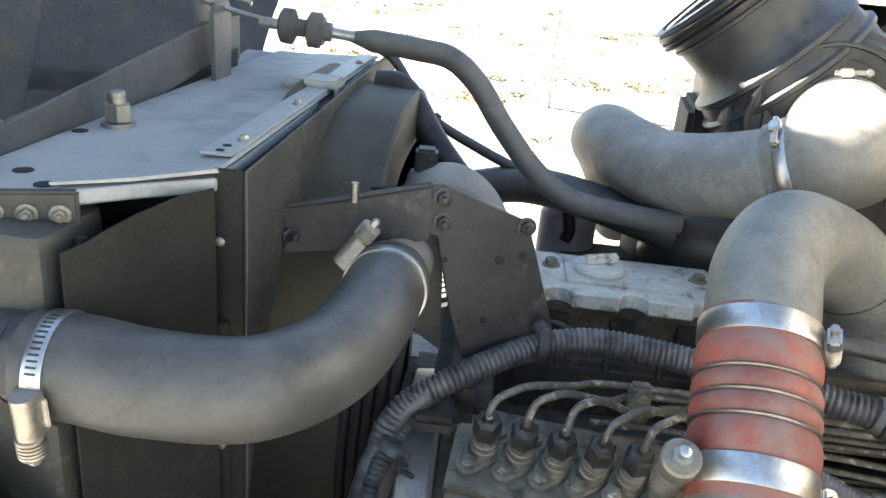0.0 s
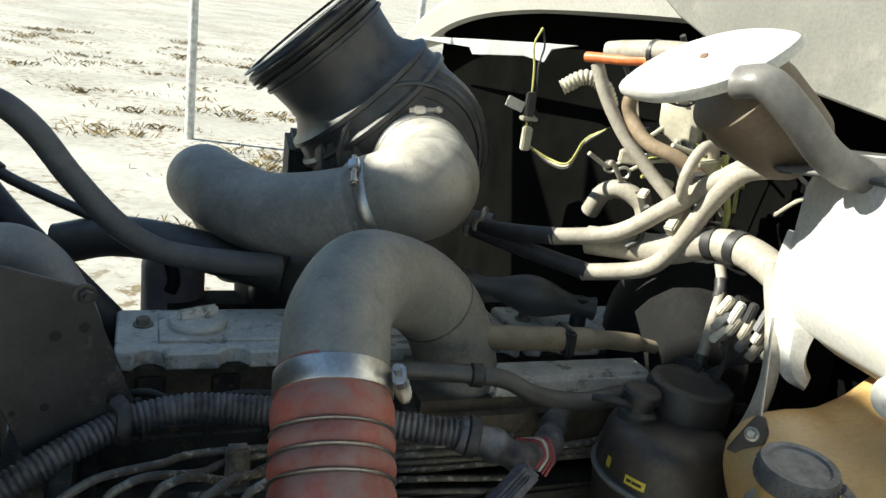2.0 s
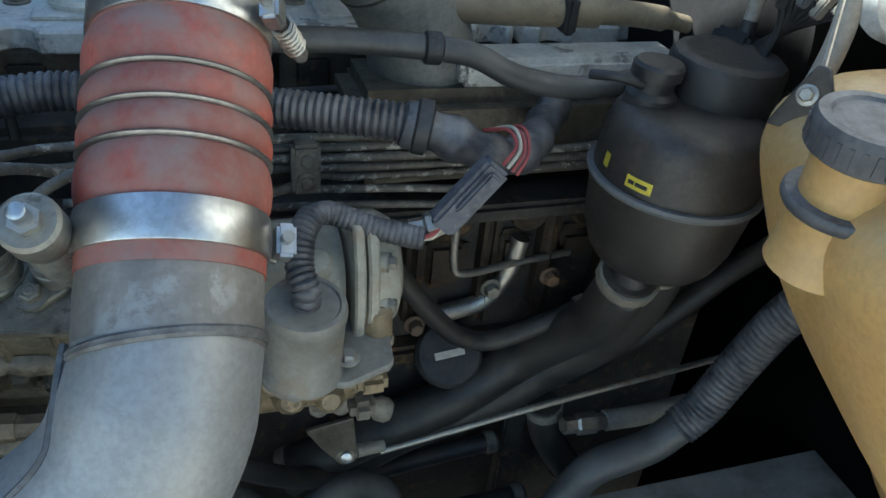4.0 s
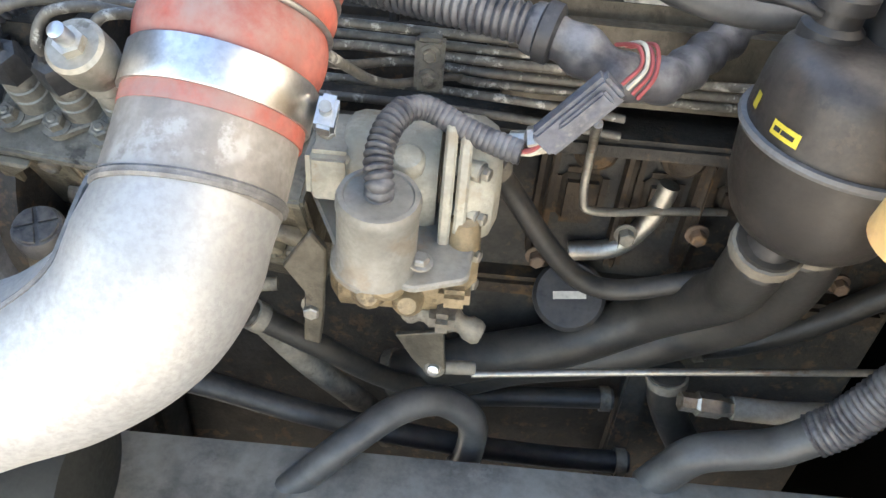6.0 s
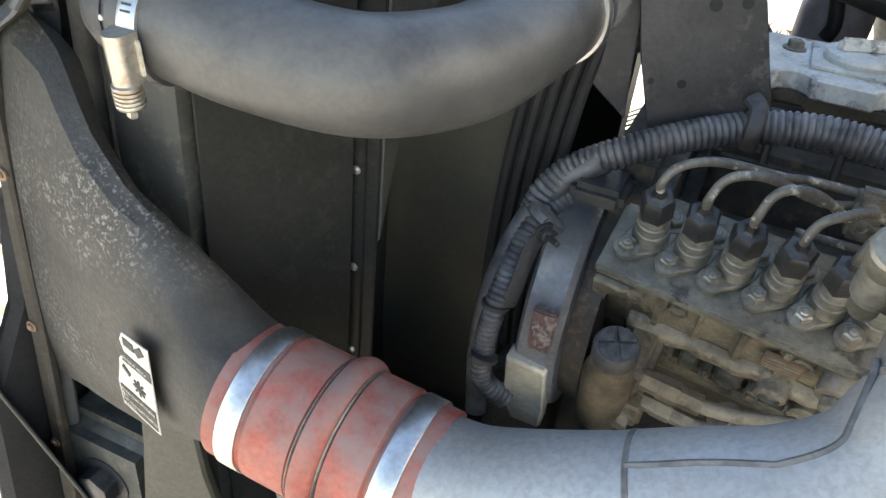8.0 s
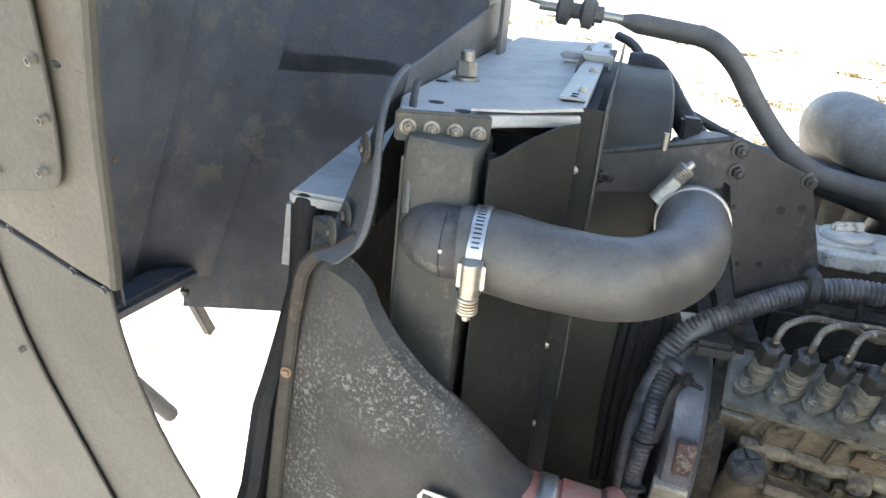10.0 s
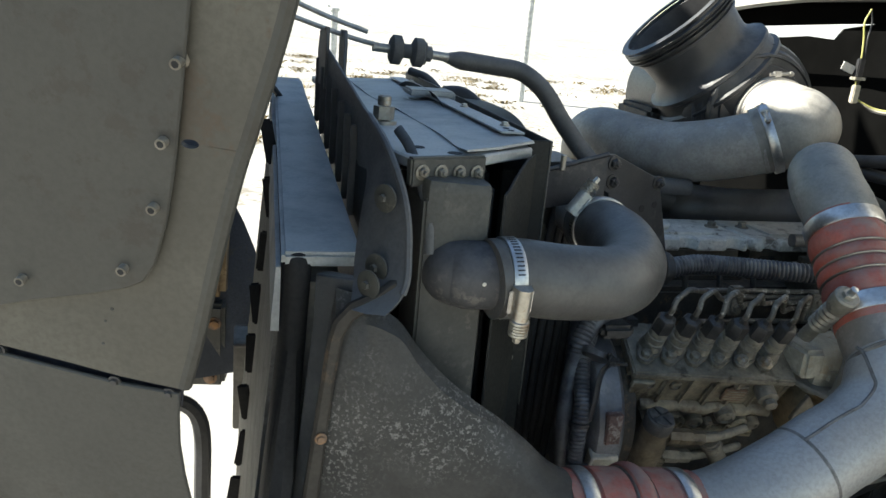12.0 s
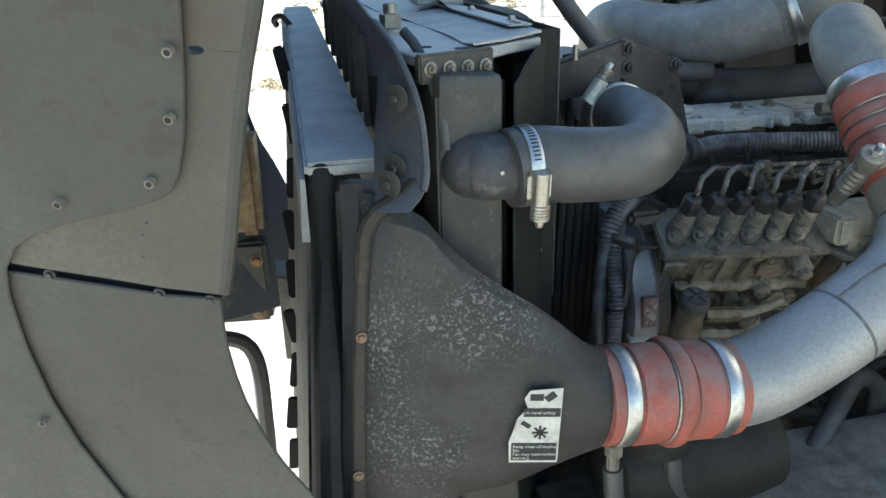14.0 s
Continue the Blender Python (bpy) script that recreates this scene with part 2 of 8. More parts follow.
def resample(line, step):
    out, left = [line[0].copy()], step
    for a, b in zip(line, line[1:]):
        d = (b - a).length
        pos = 0.0
        while d - pos >= left:
            pos += left
            out.append(a.lerp(b, pos / d))
            left = step
        left -= d - pos
    if (out[-1] - line[-1]).length > step * 0.3:
        out.append(line[-1].copy())
    return out


def sweep(pts, r, seg=20, per=8, bm=None, smooth=True, rf=None, step=None, cap=True, flat=1.0):
    """A tube along a smooth line through pts. rf(s, length) gives the radius at a distance s along it."""
    bm = bm or bmesh.new()
    line = curve_through(pts, per) if smooth else [Vector(q) for q in pts]
    if step:
        line = resample(line, step)
    total = sum((b - a).length for a, b in zip(line, line[1:]))
    tan = [(line[min(i + 1, len(line) - 1)] - line[max(i - 1, 0)]).normalized() for i in range(len(line))]
    nrm = tan[0].orthogonal().normalized()
    rings, s = [], 0.0
    for i, (p, t) in enumerate(zip(line, tan)):
        if i:
            s += (p - line[i - 1]).length
            nrm = (nrm - t * nrm.dot(t)).normalized()
        bi = t.cross(nrm)
        rad = rf(s, total) if rf else r
        rings.append([bm.verts.new(p + rad * (math.cos(a) * nrm + flat * math.sin(a) * bi)) for a in (2 * math.pi * k / seg for k in range(seg))])
    for a, b in zip(rings, rings[1:]):
        for k in range(seg):
            bm.faces.new((a[k], a[(k + 1) % seg], b[(k + 1) % seg], b[k]))
    if cap:
        bm.faces.new(list(reversed(rings[0])))
        bm.faces.new(rings[-1])
    return bm


def ribbed(pts, r, pitch=0.0065, depth=0.0016, seg=14, bm=None):
    return sweep(pts, r, seg, bm=bm, step=pitch / 4, rf=lambda s, n: r - depth * (0.5 - 0.5 * math.cos(2 * math.pi * s / pitch)) ** 2)


def lathe(profile, p, axis, seg=28, bm=None, x=None, cap=True):
    """Turns a profile of (height, radius) about an axis from p."""
    bm = bm or bmesh.new()
    m = axes_at(p, axis, x)
    rings = []
    for h, r in profile:
        rings.append([bm.verts.new(m @ Vector((max(r, 1e-4) * math.cos(a), max(r, 1e-4) * math.sin(a), h))) for a in (2 * math.pi * k / seg for k in range(seg))])
    for a, b in zip(rings, rings[1:]):
        for k in range(seg):
            bm.faces.new((a[k], a[(k + 1) % seg], b[(k + 1) % seg], b[k]))
    if cap:
        bm.faces.new(list(reversed(rings[0])))
        bm.faces.new(rings[-1])
    return bm


def bevel(bm, w, n=2, angle=30):
    es = [e for e in bm.edges if len(e.link_faces) == 2 and e.calc_face_angle(0) > radians(angle)]
    bmesh.ops.bevel(bm, geom=es, offset=w, segments=n, affect="EDGES", clamp_overlap=True)
    return bm


def box(lo, hi, w=0.003, m=None, n=2):
    bm = bmesh.new()
    bmesh.ops.create_cube(bm, size=1)
    lo, hi = Vector(lo), Vector(hi)
    for v in bm.verts:
        v.co = Vector(lo[i] + (v.co[i] + 0.5) * (hi[i] - lo[i]) for i in range(3))
    if w:
        bevel(bm, w, n)
    if m is not None:
        bm.transform(m)
    return bm


def plate(pts, th, w=0.001, m=None, holes=()):
    """A sheet from an outline of 2D or 3D points, thickened behind its own normal."""
    bm = bmesh.new()
    vs = [bm.verts.new(Vector((*p, 0)) if len(p) == 2 else Vector(p)) for p in pts]
    f = bm.faces.new(vs)
    f.normal_update()
    nrm = f.normal.copy()
    back = bmesh.ops.extrude_face_region(bm, geom=[f])["geom"]
    for v in back:
        if isinstance(v, bmesh.types.BMVert):
            v.co -= nrm * th
    bmesh.ops.recalc_face_normals(bm, faces=bm.faces)
    if w:
        bevel(bm, w, 1, 50)
    if m is not None:
        bm.transform(m)
    return bm


def bolt(p, axis, r=0.007, h=0.006, washer=True, bm=None, stud=0.0):
    """A hexagon head on its washer, with an optional stud end."""
    bm = bm or bmesh.new()
    if washer:
        lathe([(0, r * 1.45), (0.0018, r * 1.45), (0.002, r * 1.3)], p, axis, 16, bm)
    lathe([(0.0018, r), (h, r), (h + 0.0012, r * 0.8)], p, axis, 6, bm)
    if stud:
        lathe([(h, r * 0.5), (h + stud, r * 0.5), (h + stud + 0.001, r * 0.35)], p, axis, 10, bm)
    return bm


def rivet(p, axis, r=0.004):
    return lathe([(0, r), (0.0008, r), (0.0018, r * 0.75), (0.0022, r * 0.3)], p, axis, 12)


def loft(rings, bm=None, caps=(True, True)):
    bm = bm or bmesh.new()
    vs = [[bm.verts.new(q) for q in ring] for ring in rings]
    k = len(vs[0])
    for a, b in zip(vs, vs[1:]):
        for i in range(k):
            bm.faces.new((a[i], a[(i + 1) % k], b[(i + 1) % k], b[i]))
    if caps[0]:
        bm.faces.new(list(reversed(vs[0])))
    if caps[1]:
        bm.faces.new(vs[-1])
    return bm


def rounded_rect(cx, cy, w, h, r, n=32):
    """n points round a rounded rectangle, evenly by angle."""
    out = []
    for k in range(n):
        a = 2 * math.pi * k / n
        c, s = math.cos(a), math.sin(a)
        p = 2.0 / max(0.12, min(1.0, 2 * r / min(w, h)))
        d = (abs(c / (w / 2)) ** p + abs(s / (h / 2)) ** p) ** (-1 / p)
        out.append((cx + c * d, cy + s * d))
    return out


def clamp_on(parent, p, axis, r, width=0.014, screw_dir=(0, -1, 0), spring=True, tail=0.05, worm=False):
    """A band clamp at p round an axis, with a sprung bolt or a worm screw in its housing."""
    a = Vector(axis).normalized()
    prof = [(-width / 2, r), (-width / 2, r + 0.0012), (-width / 2 + 0.0006, r + 0.0016), (width / 2 - 0.0006, r + 0.0016), (width / 2, r + 0.0012), (width / 2, r)]
    band = part("clamp_band", lathe(prof, p, a, 88), M_BAND, parent, "bright steel clamp band")
    s = Vector(screw_dir)
    s = (s - a * s.dot(a)).normalized()
    t = a.cross(s)
    base = Vector(p) + s * (r + 0.008)
    if worm:
        c = Vector(p) + s * (r + 0.0085)
        m = axes_at(c, t, a)
        arc = [(0.0082 * math.cos(math.pi * k / 10), -0.0082 * math.sin(math.pi * k / 10)) for k in range(11)]
        if (m.to_3x3() @ Vector((0, 1, 0))).dot(s) > 0:
            arc = [(x, -y) for x, y in arc]
        low = -math.copysign(0.0078, arc[5][1])
        ring = [(0.0098, low)] + [(0.0086, low * 0.2)] + arc + [(-0.0086, low * 0.2), (-0.0098, low)]
        part("screw_housing", loft([[m @ Vector((x, y, z)) for x, y in ring] for z in (-0.011, 0.022)]), M_STEEL, band, "brassy worm screw housing")
        part("housing_flange", box((-0.0125, -0.0012, -0.006), (0.0125, 0.0012, 0.018), 0.0008, m @ Matrix.Translation((0, low * 0.75, 0))), M_BAND, band)
        prof = [(0.021, 0.0072), (0.023, 0.0096)]
        for k in range(5):
            prof += [(0.0235 + 0.003 * k, 0.0096), (0.0247 + 0.003 * k, 0.0099), (0.0256 + 0.003 * k, 0.0084), (0.0262 + 0.003 * k, 0.0084)]
        part("ribbed_drum", lathe(prof + [(0.0385, 0.0094), (0.0395, 0.006)], c, t, 24), M_STEEL, band)
        part("screw_head", lathe([(0.038, 0.0042), (0.0455, 0.0042), (0.047, 0.0030)], c, t, 6), M_STEEL, band)
        for k in range(12):
            w = -(0.020 + 0.0042 * k) / r
            d = s * math.cos(w) + t * math.sin(w)
            part("band_slot", box((-width * 0.26, -0.0008, -0.0002), (width * 0.26, 0.0008, 0.0004), 0, axes_at(Vector(p) + d * (r + 0.0016), d, a)), M_BRACKET, band)
        return band
    part("clamp_bolt", lathe([(-tail * 0.45, 0.0035), (tail * 0.62, 0.0035), (tail * 0.63, 0.003)], base, t, 12), M_STEEL, band)
    part("clamp_nut", lathe([(tail * 0.45, 0.0055), (tail * 0.56, 0.0055)], base, t, 6), M_STEEL, band)
    if spring:
        helix = [base + t * (tail * (0.05 + 0.4 * k / 60)) + (a * math.cos(k * 0.75) + s * math.sin(k * 0.75)) * 0.0062 for k in range(60)]
        part("spring", sweep(helix, 0.0015, 6, smooth=False), M_STEEL, band)
    part("trunnion", box((-width * 0.42, -0.005, -0.005), (width * 0.42, 0.006, 0.012), 0.002, axes_at(base - t * tail * 0.2, t, a) @ Matrix.Rotation(0, 4, "Z")), M_BAND, band)
    return band


# The truck's own axes: x to its rear, y across it, both level; the origin stands under the fan shroud's near edge.
TRUCK = pose(-0.24, 0.50, 0, 0, 0, 6.9)


def tw(x, y, z):
    return TRUCK @ Vector((x, y, z))


TX, TY, TZ = TRUCK.to_3x3() @ Vector((1, 0, 0)), TRUCK.to_3x3() @ Vector((0, 1, 0)), Vector((0, 0, 1))


def tbox(lo, hi, w=0.003, n=2):
    return box(lo, hi, w, TRUCK, n)


# ---- ground and distance ----
def build_ground():
    bm = bmesh.new()
    n, near = 56, 60.0
    grid = [[None] * (n + 1) for _ in range(n + 1)]
    for i in range(n + 1):
        for j in range(n + 1):
            u, v = (2 * i / n - 1), (2 * j / n - 1)
            x, y = math.copysign(abs(u) ** 2.6, u) * 2400, math.copysign(abs(v) ** 2.6, v) * 2400
            d = math.hypot(x, y)
            z = 0.05 * noise.noise(Vector((x * 0.25, y * 0.25, 0))) * min(1, d / 8) if d < near else 0
            z += 0.035 * max(0.0, min(d, 420.0) - 16.0)
            grid[i][j] = bm.verts.new((x, y, z - 0.03))
    for i in range(n):
        for j in range(n):
            bm.faces.new((grid[i][j], grid[i + 1][j], grid[i + 1][j + 1], grid[i][j + 1]))
    tagged(part("ground", bm, M_DIRT), "pale dry sandy ground in full sun", "ground", kind="structure")
    rnd = random.Random(4)
    verts, faces = [], []

    def blade(x, y, l, w):
        a = rnd.uniform(0, 6.28)
        z = -0.035 + 0.035 * max(0.0, math.hypot(x, y) - 16.0)
        lean = rnd.uniform(0.3, 1.5)
        c, q = math.cos(a), math.sin(a)
        n = len(verts)
        verts.extend([(x - q * w, y + c * w, z), (x + q * w, y - c * w, z), (x + c * l * lean * 0.45 + q * w * 0.7, y + q * l * lean * 0.45 - c * w * 0.7, z + l * 0.62), (x + c * l * lean, y + q * l * lean, z + l * rnd.uniform(0.6, 0.95)), (x + c * l * lean * 0.45 - q * w * 0.7, y + q * l * lean * 0.45 + c * w * 0.7, z + l * 0.62)])
        faces.append((n, n + 1, n + 2, n + 3, n + 4))
    # Matted clumps of dry grass, thick in some strips of the plot and bare in others.
    for _ in range(1500):
        x, y = rnd.uniform(-11, 8), 3.4 + 22 * rnd.random() ** 1.3
        if noise.noise(Vector((x * 0.45, y * 0.8, 3))) < 0.02 + 0.22 * rnd.random():
            continue
        spread = rnd.uniform(0.05, 0.16)
        for _ in range(int(rnd.uniform(16, 46))):
            blade(x + rnd.gauss(0, spread * 1.5), y + rnd.gauss(0, spread), rnd.uniform(0.03, 0.13), rnd.uniform(0.002, 0.005))
    bm = bmesh.new()
    vs = [bm.verts.new(v) for v in verts]
    for f in faces:
        bm.faces.new([vs[k] for k in f])
    tagged(part("dry_grass", bm, M_GRASS), "sparse tufts of dry yellow grass on sand", "grass", kind="stuff")
    for at, h, r, lab in (((-0.58, 10.62), 1.83, 0.062, "short galvanised steel fence post in sandy ground"), ((3.9, 18.2), 6.0, 0.09, "tall pale pole standing beyond the track")):
        post = thing("fence_post" if h < 3 else "utility_pole", (*at, -0.03), lab, "post")
        part("shaft", lathe([(0, r), (h, r * 0.9), (h + 0.01, r * 0.6)], (*at, -0.05), (0, 0, 1), 14), M_POST, post)
        part("cap", lathe([(0, r * 1.25), (0.03, r * 1.25), (0.05, r * 0.4)], (*at, h - 0.05), (0, 0, 1), 14), M_POST, post)
        if h < 3:
            part("hook", sweep([(at[0], at[1], h - 0.06), (at[0] - 0.05, at[1] - 0.02, h - 0.03), (at[0] - 0.08, at[1] - 0.03, h + 0.02)], 0.012, 8), M_POST, post)


build_ground()


# ---- cab and bulkhead ----
def build_cab():
    fire = tagged(part("wall_bulkhead", tbox((1.16, -0.75, 0.55), (1.2, 1.75, 1.90), 0.006), M_FIRE), "dusty cab bulkhead behind the engine, coloured near-black for its shade", "bulkhead", kind="structure")
    # The cowl: a shallow arch over the bulkhead, with its drip edge.
    rows = []
    for k in range(61):
        v = -0.8 + 2.62 * k / 60
        far = max(0.0, v - 0.95) / 0.87
        top = 1.955 - 0.06 * ((v - 0.7) / 1.3) ** 2 - 0.135 * far ** 3.2
        lip = 0.06
        low = top - lip - 0.02 * far
        rows.append([tw(1.075, v, low), tw(1.06, v, low + 0.006), tw(1.045, v, top - 0.012), tw(1.05, v, top), tw(1.12, v, top + 0.03), tw(1.3, v, top + 0.09), tw(1.62, v, top + 0.2), tw(1.62, v, top + 0.17), tw(1.3, v, top + 0.055), tw(1.13, v, top - 0.01), tw(1.08, v, low + 0.012)])
    tagged(part("cowl", loft(rows), M_CAB), "pale grey sunlit cab cowl with a curved edge", "cowl", kind="structure")
    side = tagged(part("cab_side", tbox((1.08, -0.62, 1.55), (1.16, 0.07, 2.35), 0.02, 3), M_CAB), "flat grey cab corner panel", "cab panel", kind="structure")
    tagged(part("cab_side_far", tbox((1.25, -0.8, 0.6), (3.0, 1.8, 1.95), 0.05, 3), M_CAB), "grey cab body behind the bulkhead", "cab body", kind="structure")
    strip = [(1.531, 1.805), (1.127, 1.822), (0.757, 1.836), (0.653, 1.839), (0.745, 1.826), (0.767, 1.801), (0.856, 1.806), (1.115, 1.789), (1.137, 1.803), (1.531, 1.799)]
    part("torn_ledge", plate([tw(1.0, y, z) for y, z in strip], 0.003, 0.0008), M_RADTOP, fire, "torn pale sunlit sheet ledge")
    corner = [(0.03, 2.3), (0.62, 2.3), (0.57, 1.96), (0.46, 1.90), (0.36, 1.862), (0.26, 1.835), (0.03, 1.80)]
    tagged(part("cab_corner", plate([tw(1.045, y, z) for y, z in corner], 0.012, 0.003), M_CABDARK), "darker grey lower corner of the cab front", "cab panel", kind="structure")
    return side


build_cab()


# ---- hood, tilted forward ----
def hood_y(x, z):
    """The lean of the hood's near side wall."""
    return -0.202 * x - 0.260 * z + 0.494


HOOD_MID = 0.50


def mirrored(p):
    q = TRUCK.inverted() @ Vector(p)
    return TRUCK @ Vector((q.x, 2 * HOOD_MID - q.y, q.z))


def side_sheet(outline, proud=0.0, th=0.005, w=0.0012):
    """A sheet on the near side wall, from (x, z) corners; proud: towards the outside."""
    nrm = Vector((-0.202, -1, -0.260)).normalized()
    return plate([Vector((x, hood_y(x, z), z)) + nrm * proud for x, z in outline], th, w)


M_SEAMBLUE = mk("dark_blue_paint", (0.03, 0.034, 0.05), 0.5, dust=(0.12, 0.115, 0.11), dust_amt=0.4, broad=20)


def build_hood():
    hood = thing("tilted_hood", (-1.1, 0.6, 0.9), "olive grey fibreglass truck hood tilted forward, seen from inside", "hood")
    edge = [(-0.33, 2.62), (-0.36, 2.45), (-0.44, 2.1), (-0.487, 1.88), (-0.511, 1.773), (-0.530, 1.707), (-0.543, 1.665), (-0.558, 1.605), (-0.575, 1.53), (-0.587, 1.484)]
    seam = [(-0.633, 1.490), (-0.678, 1.499), (-0.728, 1.508), (-0.80, 1.522), (-1.25, 1.56), (-1.12, 2.74)]
    slot = [(-0.570 + 0.0060 * math.cos(a), 1.686 + 0.0032 * math.sin(a)) for a in (2 * math.pi * k / 12 for k in range(13))]
    cut = [(-0.5367, 1.6842)] + slot + [(-0.5369, 1.6838)]
    wall = part("side_wall", side_sheet(edge[:6] + cut + edge[6:] + seam, 0.0, 0.005, 0), M_HOODWALL, hood, "brown-stained olive side wall of the hood")
    part("seam_strip", side_sheet([(-0.589, 1.490), (-0.66, 1.506), (-0.80, 1.535), (-0.9, 1.545), (-0.9, 1.50), (-0.80, 1.50), (-0.66, 1.475), (-0.593, 1.455)], -0.006, 0.003), M_SEAMBLUE, hood, "dark blue painted strip behind the seam")
    rim = [Vector((x, hood_y(x, z), z)) for x, z in edge]
    part("rolled_edge", sweep(rim, 0.006, 8), M_HOOD, wall)
    lap = [(-0.455, 2.40), (-0.513, 2.05), (-0.547, 1.86), (-0.563, 1.773), (-0.571, 1.717), (-0.578, 1.672), (-0.586, 1.632), (-0.597, 1.597), (-0.606, 1.583), (-0.619, 1.576), (-0.648, 1.567), (-0.689, 1.557), (-0.721, 1.547), (-0.743, 1.533), (-0.758, 1.512), (-0.765, 1.484), (-0.769, 1.428), (-0.767, 1.365), (-0.758, 1.304), (-0.733, 1.214), (-0.69, 1.06), (-0.66, 0.85), (-1.2, 0.85), (-1.26, 1.5), (-1.2, 2.40)]
    lapped = part("lapped_panel", side_sheet(lap, 0.008, 0.004), M_HOOD, hood, "overlapping olive grey panel with hollow studs")
    nrm = Vector((-0.202, -1, -0.260)).normalized()
    for x, z in ((-0.571, 1.740), (-0.5835, 1.6894), (-0.593, 1.643), (-0.618, 1.5935), (-0.692, 1.576), (-0.559, 1.809), (-0.543, 1.879), (-0.781, 1.338)):
        p = Vector((x, hood_y(x, z), z)) + nrm * 0.008
        part("stud", lathe([(0, 0.0052), (0.001, 0.0036), (0.010, 0.0036), (0.010, 0.0022), (0.003, 0.002)], p, nrm, 14), M_GRIME, lapped)
        part("stud_bore", lathe([(0.0092, 0.0024), (0.0101, 0.0023)], p, nrm, 12), M_RUBBER, lapped)
    for x, z, r in ((-0.674, 1.575, 0.005), (-0.60, 1.69, 0.003), (-0.62, 1.76, 0.003), (-0.595, 1.82, 0.0025)):
        p = Vector((x, hood_y(x, z), z)) + nrm * 0.009
        part("plug", lathe([(0, r), (0.0012, r * 0.8)], p, nrm, 12), M_RUST, lapped)
    rnd = random.Random(9)
    for _ in range(26):
        x, z = rnd.uniform(-0.92, -0.6), rnd.uniform(1.52, 1.95)
        if x > -0.585 - 0.1 * max(0, 1.62 - z) - 0.03 or x + z < 0.82:
            continue
        r = rnd.uniform(0.0006, 0.0022)
        p = Vector((x, hood_y(x, z), z)) + nrm * 0.0081
        part("pit", lathe([(0, r), (0.0003, r * 0.9)], p, nrm, 9), M_BRACKET, lapped)
    for _ in range(44):
        z = rnd.uniform(1.10, 1.42)
        x = -0.772 + 0.06 * max(0, 1.32 - z) / 0.2 - abs(rnd.gauss(0.012, 0.02))
        r = rnd.uniform(0.0008, 0.0034) * (0.5 + 0.5 * rnd.random())
        p = Vector((x, hood_y(x, z), z)) + nrm * 0.0081
        part("pit", lathe([(0, r), (0.0003, r * 0.9)], p, nrm, 7), M_BRACKET, lapped)
    fender = [(-0.589, 1.480), (-0.591, 1.455), (-0.592, 1.426), (-0.590, 1.392), (-0.586, 1.361), (-0.576, 1.318), (-0.562, 1.278), (-0.539, 1.231), (-0.515, 1.17), (-0.49, 1.08), (-0.45, 0.95), (-0.41, 0.86), (-0.9, 0.86), (-0.9, 1.520), (-0.80, 1.512), (-0.728, 1.500), (-0.678, 1.491), (-0.633, 1.483)]
    low = part("fender_sheet", side_sheet(fender, 0.002, 0.004), M_HOOD, hood)
    for x, z in ((-0.728, 1.502), (-0.598, 1.478), (-0.64, 1.484)):
        part("seam_bolt", bolt(Vector((x, hood_y(x, z), z)) + nrm * 0.003, nrm, 0.0035, 0.003), M_NUT, low)
    # The far side wall mirrors the near one.
    far = plate([mirrored((x, hood_y(x, z), z)) for x, z in reversed(edge + [(-1.25, 1.46), (-1.12, 2.74)])], 0.005, 0)
    part("far_side_wall", far, M_HOODIN, hood)
    part("far_fender_sheet", plate([mirrored((x, hood_y(x, z), z)) for x, z in reversed([(-1.24, z) if x == -0.9 else (x, z) for x, z in fender])], 0.005, 0), M_HOODIN, hood)
    # The roof panel now stands upright ahead of the radiator, with pressed ribs.
    rows = []
    for k in range(25):
        f = k / 24
        z = 0.94 + (HOOD_TOP - 0.94) * f
        xo = -1.30 + 0.10 * f + 0.12 * math.sin(math.pi * f)
        a = Vector((xo + 0.12, hood_y(xo + 0.12, z), z))
        b = mirrored(a)
        row = []
        for j in range(41):
            g = j / 40
            p = a.lerp(b, g)
            p.x -= 0.16 * (1 - abs(2 * g - 1) ** 6)
            # The rear edge, now the unseen top, is shaped to steer the sun.
            p.z += f * f * (0.6 * max(0.0, p.y - 1.6) - 0.14 / (1 + math.exp((1.16 - p.y) / 0.02)) / (1 + math.exp((p.y - 1.50) / 0.02)) - 1.6 * min(max(0.0, 0.75 - p.y), 0.30) ** 2)
            for c in (0.22, 0.5, 0.78):
                p.x += 0.022 * math.exp(-(((g - c) / 0.022) ** 2))
            row.append(p)
        rows.append(row)
    bm = bmesh.new()
    vs = [[bm.verts.new(p) for p in row] for row in rows]
    for r0, r1 in zip(vs, vs[1:]):
        for j in range(40):
            bm.faces.new((r0[j], r0[j + 1], r1[j + 1], r1[j]))
    roof = part("roof_panel", bm, M_HOODIN, hood, "weathered grey inside of the hood roof with ribs")
    sol = roof.modifiers.new("thickness", "SOLIDIFY")
    sol.thickness = 0.008
    part("cross_rib", sweep([mirrored((-1.30, hood_y(-1.30, 1.52) + 0.06, 1.52)), (-1.40, 1.0, 1.50), (-1.30, hood_y(-1.30, 1.52) + 0.06, 1.52)], 0.03, 10), M_HOODIN, hood)
    # The grille surround at the foot of the roof, with its slats.
    part("grille_bar", box((-1.40, 0.2, 0.925), (-1.30, 1.55, 0.965), 0.012), M_HOODIN, hood)
